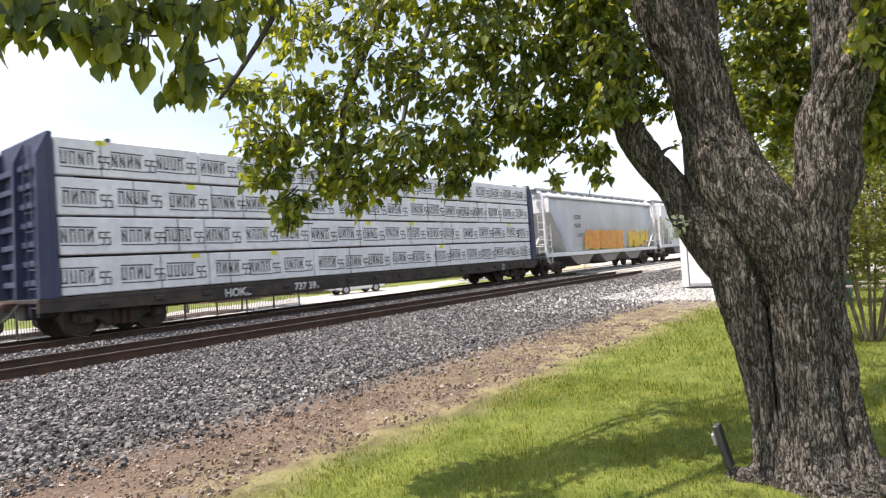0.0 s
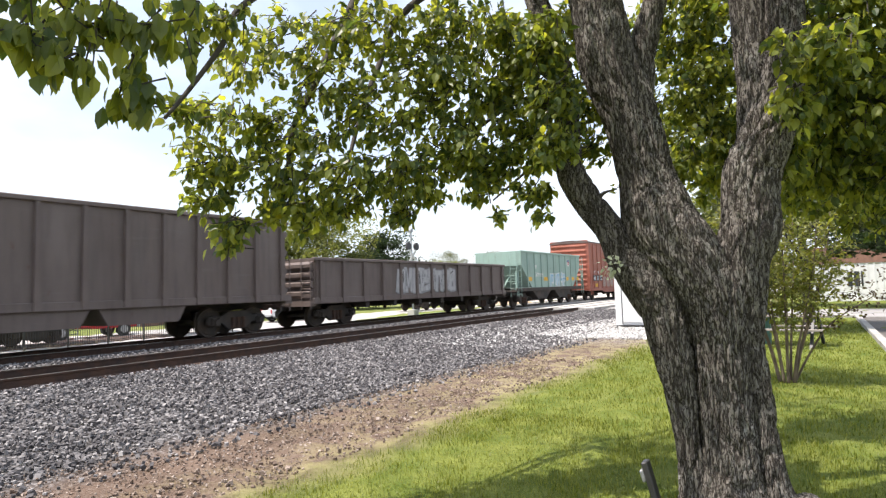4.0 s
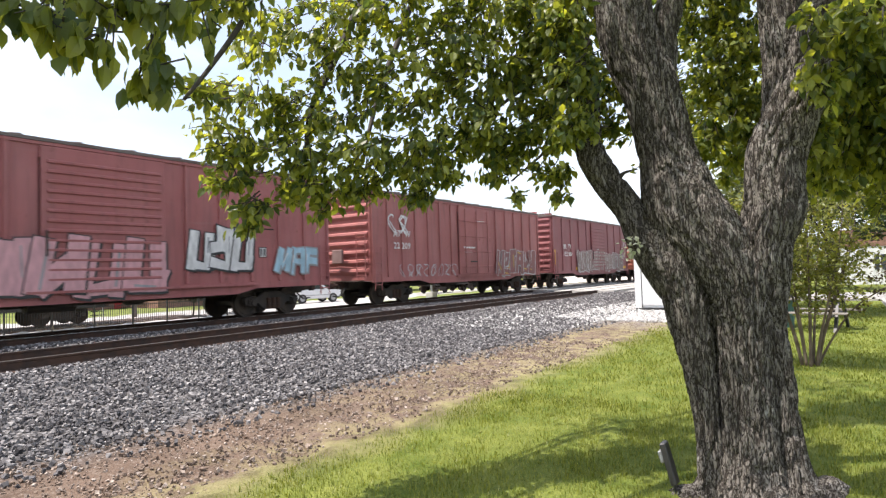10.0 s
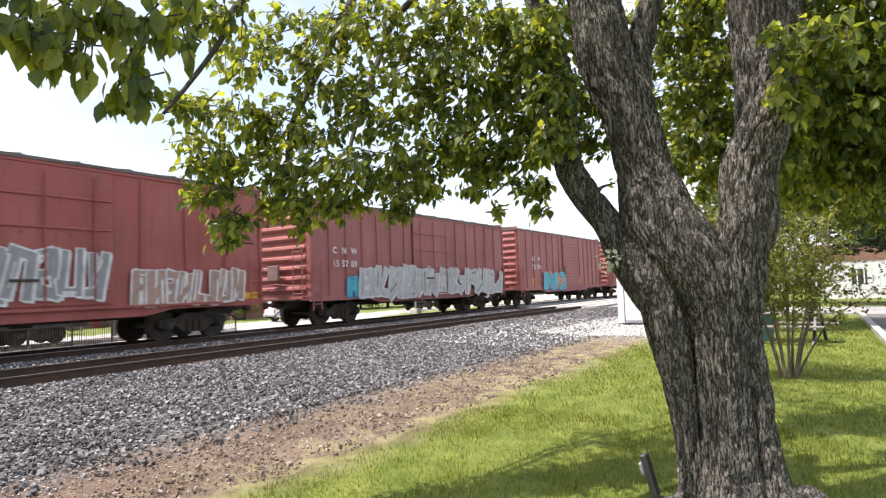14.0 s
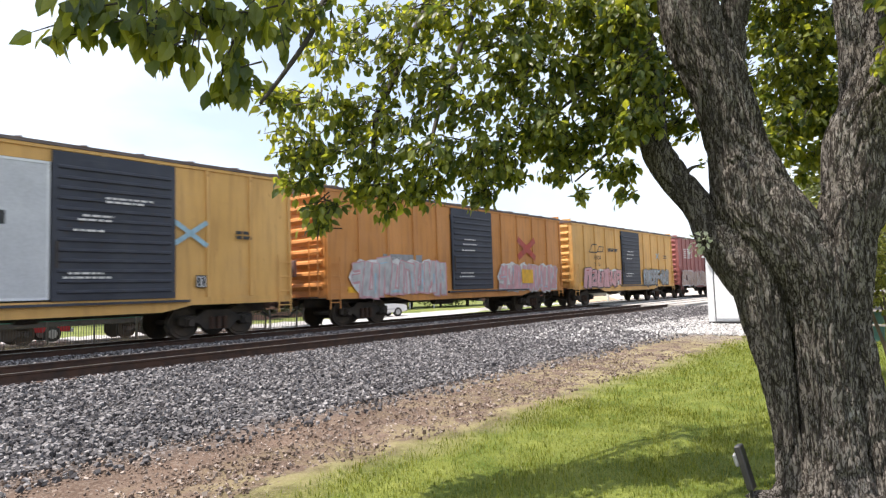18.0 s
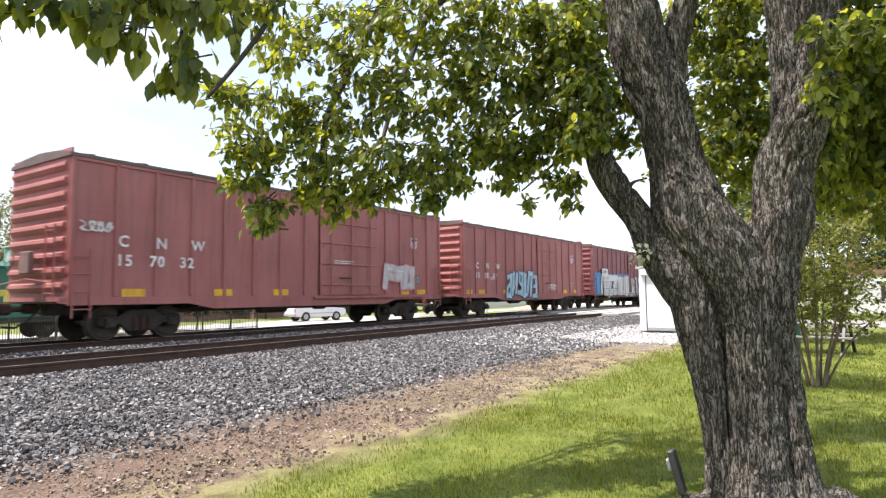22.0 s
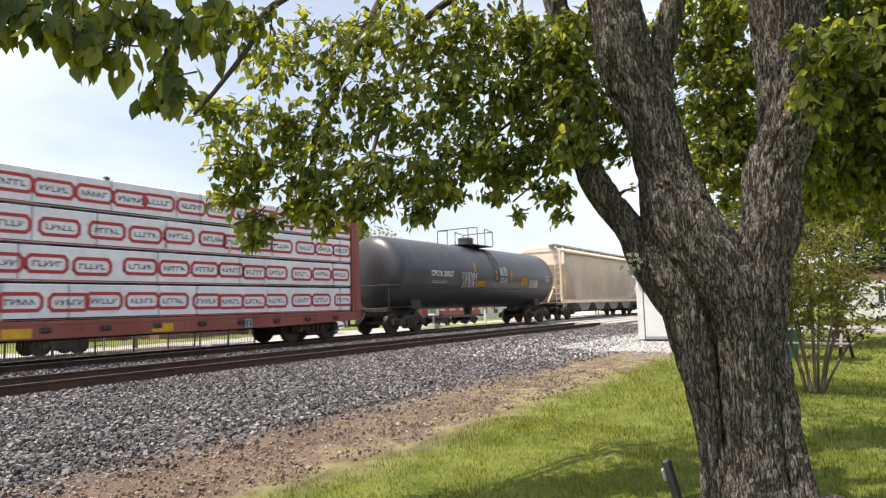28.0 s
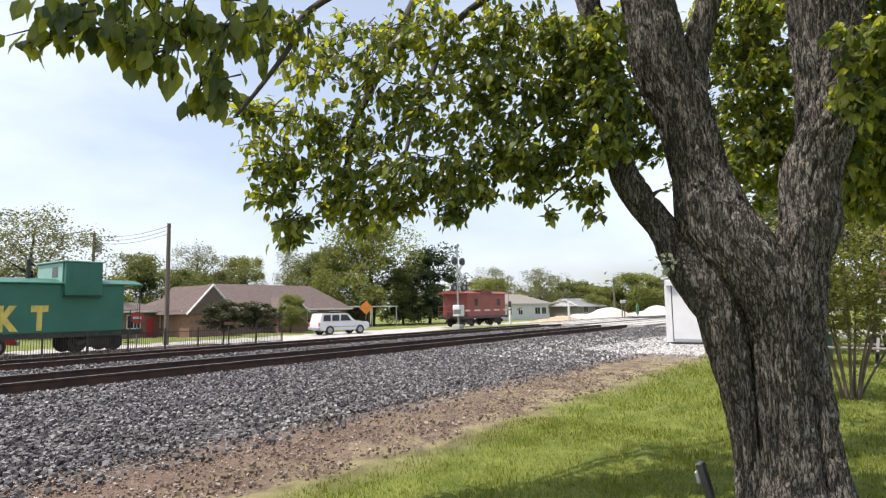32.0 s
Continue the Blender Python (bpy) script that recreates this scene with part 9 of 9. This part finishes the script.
G_MID = leaf_material("mid_green_foliage", (0.062, 0.082, 0.032), (0.125, 0.145, 0.06), (2.2, 2.0, 0.9))
G_BRIGHT = leaf_material("bright_green_foliage", (0.088, 0.112, 0.034), (0.165, 0.185, 0.066), (2.2, 2.0, 0.9))
G_DARK = leaf_material("dark_green_foliage", (0.022, 0.042, 0.016), (0.045, 0.07, 0.028), (1.0, 1.0, 0.6))
G_GREY = leaf_material("grey_green_foliage", (0.085, 0.095, 0.05), (0.15, 0.155, 0.09), (2.0, 1.9, 1.2))
G_DUSTY = leaf_material("dusty_dark_foliage", (0.045, 0.05, 0.026), (0.085, 0.088, 0.05), (1.0, 1.0, 0.6))
CROWNS = {"mid": [crown_mesh("crown", 41, 70, 17000, 0.025, G_MID), crown_mesh("crown", 42, 60, 15000, 0.025, G_MID)],
          "bright": [crown_mesh("crown", 43, 66, 16000, 0.025, G_BRIGHT), crown_mesh("crown", 44, 58, 14000, 0.025, G_BRIGHT)],
          "dark": [crown_mesh("crown", 45, 60, 17000, 0.028, G_DARK)], "dusty": [crown_mesh("crown", 48, 30, 9000, 0.036, G_DUSTY)],
          "grey": [crown_mesh("crown", 46, 80, 11000, 0.019, G_GREY), crown_mesh("crown", 47, 70, 9000, 0.019, G_GREY)]}


def far_tree(x, y, h, spread, kind, label, base=LOW, foot=0.15, seed=0):
    t = thing("tree", pose(x, y, base), label, "tree", "trees past the tracks")
    rng = random.Random(seed + int(x * 7 + y))
    r = 0.035 * h
    pts = [(0, 0, -0.2, r * 0.62), (0.02 * h, 0, 0.25 * h, r * 0.45), (-0.02 * h, 0.02 * h, 0.55 * h, r * 0.28), (0, 0, 0.88 * h, r * 0.06)]
    shared("trunk", limb_mesh("trunk", pts, 9, 5, 0, TWIG), t)
    for k in range(6):
        a = rng.uniform(0, 6.28)
        z0 = rng.uniform(0.25, 0.55) * h
        q = spread * rng.uniform(0.25, 0.42)
        lp = [(0, 0, z0, r * 0.22), (q * 0.5 * math.cos(a), q * 0.5 * math.sin(a), z0 + 0.12 * h, r * 0.14), (q * math.cos(a), q * math.sin(a), z0 + rng.uniform(0.2, 0.33) * h, r * 0.03)]
        shared("limb", limb_mesh("limb", lp, 6, 4, 0, TWIG), t)
    me = rng.choice(CROWNS[kind])
    c = shared("crown", me, t, Matrix.LocRotScale((0, 0, foot * h), Euler((0, 0, rng.uniform(0, 6.28))), (spread * 1.3, spread * 1.3, h * (1.0 - foot))))
    c["kind"] = "stuff"
    return t


NEAR_TREES = (
        (21.3, 58.0, 11.6, 11.5, "grey", "tall airy grey-green tree behind the green caboose", 0.12), (19.0, 62.6, 9.9, 7.5, "grey", "thin grey-green tree behind the green caboose", 0.12),
        (37.3, 70.7, 9.7, 8.4, "mid", "rounded green tree behind the houses", 0.05), (44.8, 71.0, 11.4, 8.2, "grey", "airy tree behind the brick house", 0.12),
        (52.7, 72.9, 10.0, 8.0, "bright", "bright green tree behind the brick house", 0.05), (56.5, 67.4, 11.3, 5.0, "grey", "thin grey-green tree behind the house", 0.2),
        (53.8, 59.1, 10.2, 9.0, "mid", "green tree beside the brick house", 0.02), (56.0, 51.3, 13.3, 12.4, "bright", "large bright green tree by the street", 0.08),
        (51.9, 53.6, 10.2, 7.0, "bright", "bright green tree behind the carport", 0.05), (63.7, 48.3, 10.4, 9.8, "dark", "dark evergreen tree by the street", 0.0),
        (58.8, 48.8, 7.6, 7.0, "mid", "low green tree under the larger ones", 0.0))
FAR_TREES = (
        (93.4, 58.0, 7.4, 12.6, "bright", "far rounded green tree", 0.0),
        (100.9, 61.0, 9.9, 9.8, "grey", "airy far grey-green tree", 0.05), (100.0, 50.4, 9.4, 10.4, "grey", "far tree with thin foliage", 0.12),
        (109.3, 49.3, 7.1, 9.6, "mid", "far rounded mid-green tree", 0.0), (109.0, 45.2, 6.1, 9.0, "bright", "far low bright tree", 0.0),
        (118.0, 44.1, 6.1, 10.0, "mid", "far low green tree", 0.0), (117.6, 39.0, 8.5, 13.0, "bright", "far bright tree near the crossing", 0.0),
        (125.5, 33.5, 8.4, 13.9, "mid", "far tree near the crossing", 0.0), (140.0, 27.0, 8.5, 12.0, "mid", "far green tree past the crossing", 0.05),
        (39.6, 66.5, 7.6, 7.6, "mid", "green tree behind the houses", 0.0), (48.3, 71.1, 7.9, 8.0, "mid", "dense green tree behind the brick house", 0.0),
        (43.0, 68.0, 7.0, 7.5, "mid", "low green tree behind the brick house", 0.0))
for x, y, h, spread, kind, label, foot in NEAR_TREES + FAR_TREES:
    far_tree(x, y, h, spread, kind, label, LOW, foot)
# shrubs by the fence
for x, y, h, spread, kind in ((21.7, 31.9, 2.75, 3.2, "dusty"), (24.0, 31.9, 2.65, 3.5, "dusty")):
    t = far_tree(x, y, h, spread, kind, "dusty shrub-sized street tree by the fence", LOW, 0.28)
far_tree(36.6, 43.6, 3.6, 3.2, "bright", "small bright green tree before the brick house", LOW, 0.12)
# trees past the lawn
far_tree(22.0, 0.32, 8.5, 9.0, "mid", "large shade tree on the far lawn", -0.42, 0.34)
far_tree(38.5, -3.5, 8.0, 8.0, "dark", "dark tree by the street", -0.45, 0.3)
far_tree(41.0, 3.5, 8.5, 8.0, "mid", "green tree past the street", -0.45, 0.2)
far_tree(30.0, -9.0, 9.0, 9.0, "mid", "large green tree beside the parking strip", -0.45, 0.25)


def bare_tree():
    t = thing("bare_tree", pose(29.4, 63.5, LOW), "leafless grey tree behind the caboose", "tree")
    rng = random.Random(3)
    for k in range(9):
        a, q = rng.uniform(0, 6.28), rng.uniform(0.8, 2.6)
        h = rng.uniform(5.5, 8.2)
        shared("limb", limb_mesh("limb", [(0, 0, 0.2 if k == 0 else 1.8, 0.16 if k == 0 else 0.08), (q * 0.3 * math.cos(a), q * 0.3 * math.sin(a), h * 0.55, 0.06), (q * math.cos(a), q * math.sin(a), h, 0.01)], 6, 5, 0, POLE_WOOD), t)


bare_tree()


def far_woods():
    """The low line of trees that closes the view."""
    rng = np.random.default_rng(77)
    f = Foliage(78)
    for k in range(150):
        a = radians(rng.uniform(-40, 100))
        d = rng.uniform(150, 260)
        c = np.array([d * math.cos(a), d * math.sin(a), 0])
        hh = rng.uniform(4.5, 9.5)
        n = 55
        q = rng.normal(0, 1, (n, 3)) * np.array([5.0, 5.0, hh * 0.3])
        for p in q:
            f.at.append(c + p + np.array([0, 0, hh * 0.45 + LOW]))
            w = rng.normal(0, 1, 3)
            f.way.append(w / np.linalg.norm(w))
            u = np.cross(w, rng.normal(0, 1, 3))
            f.face.append(u / (np.linalg.norm(u) + 1e-6))
            f.size.append(rng.uniform(1.2, 2.6))
    tagged(new("far_woods", f.leaf_mesh("far_woods", G_MID)), "low line of distant green woods", "woods", "", "stuff")


far_woods()


# ---- everything that moves ----
def travelled(t):
    """How far the train has run by t seconds: 17.9 m/s at first, a little faster at the end."""
    return 17.9012 * t + 0.01677 * t * t + 0.0000427 * t ** 3


def motions():
    times = [0, 0.1, 0.3, 0.6] + list(range(1, 32)) + [31.4, 31.7, 31.9, 32]
    for car, c0 in TRAIN:
        walk(car, [(t, pose(c0 - travelled(t), FAR_Y, 0)) for t in times])
    # the wheels roll while their car goes by
    start = dict(TRAIN)
    for wheel, car, at in WHEELS:
        away = start[car] + wheel.parent.matrix_basis.translation.x
        begin, end = max(0.0, (away - 75) / 18.1), min(32.0, (away + 8) / 18.0)
        steps = max(2, int((end - begin) / 0.034) + 2)
        turn = wheel.matrix_basis.to_3x3().to_4x4()
        rows = [(begin + (end - begin) * k / (steps - 1)) for k in range(steps)] if end > begin else [0.0]
        rows = ([0.0] if rows[0] > 0.01 else []) + rows + ([32.0] if rows[-1] < 31.99 else [])
        first, last = travelled(begin), travelled(max(end, begin))
        walk(wheel, [(t, Matrix.Translation(at) @ Matrix.Rotation(-(min(max(travelled(t), first), last) - first) / 0.455, 4, "Y") @ turn) for t in rows])
    # the tow truck comes along the street, stops, and backs away behind the caboose
    walk(TOW_TRUCK, [(t, pose(x, 36.6, LOW)) for t, x in ((0, 15.0), (1, 18.0), (2, 20.9), (2.5, 22.2), (2.8, 22.9), (3.0, 23.0), (3.5, 22.0), (4.2, 18.5), (5.0, 13.5), (5.5, 11.0), (6.5, 10.0), (32, 10.0))])


motions()
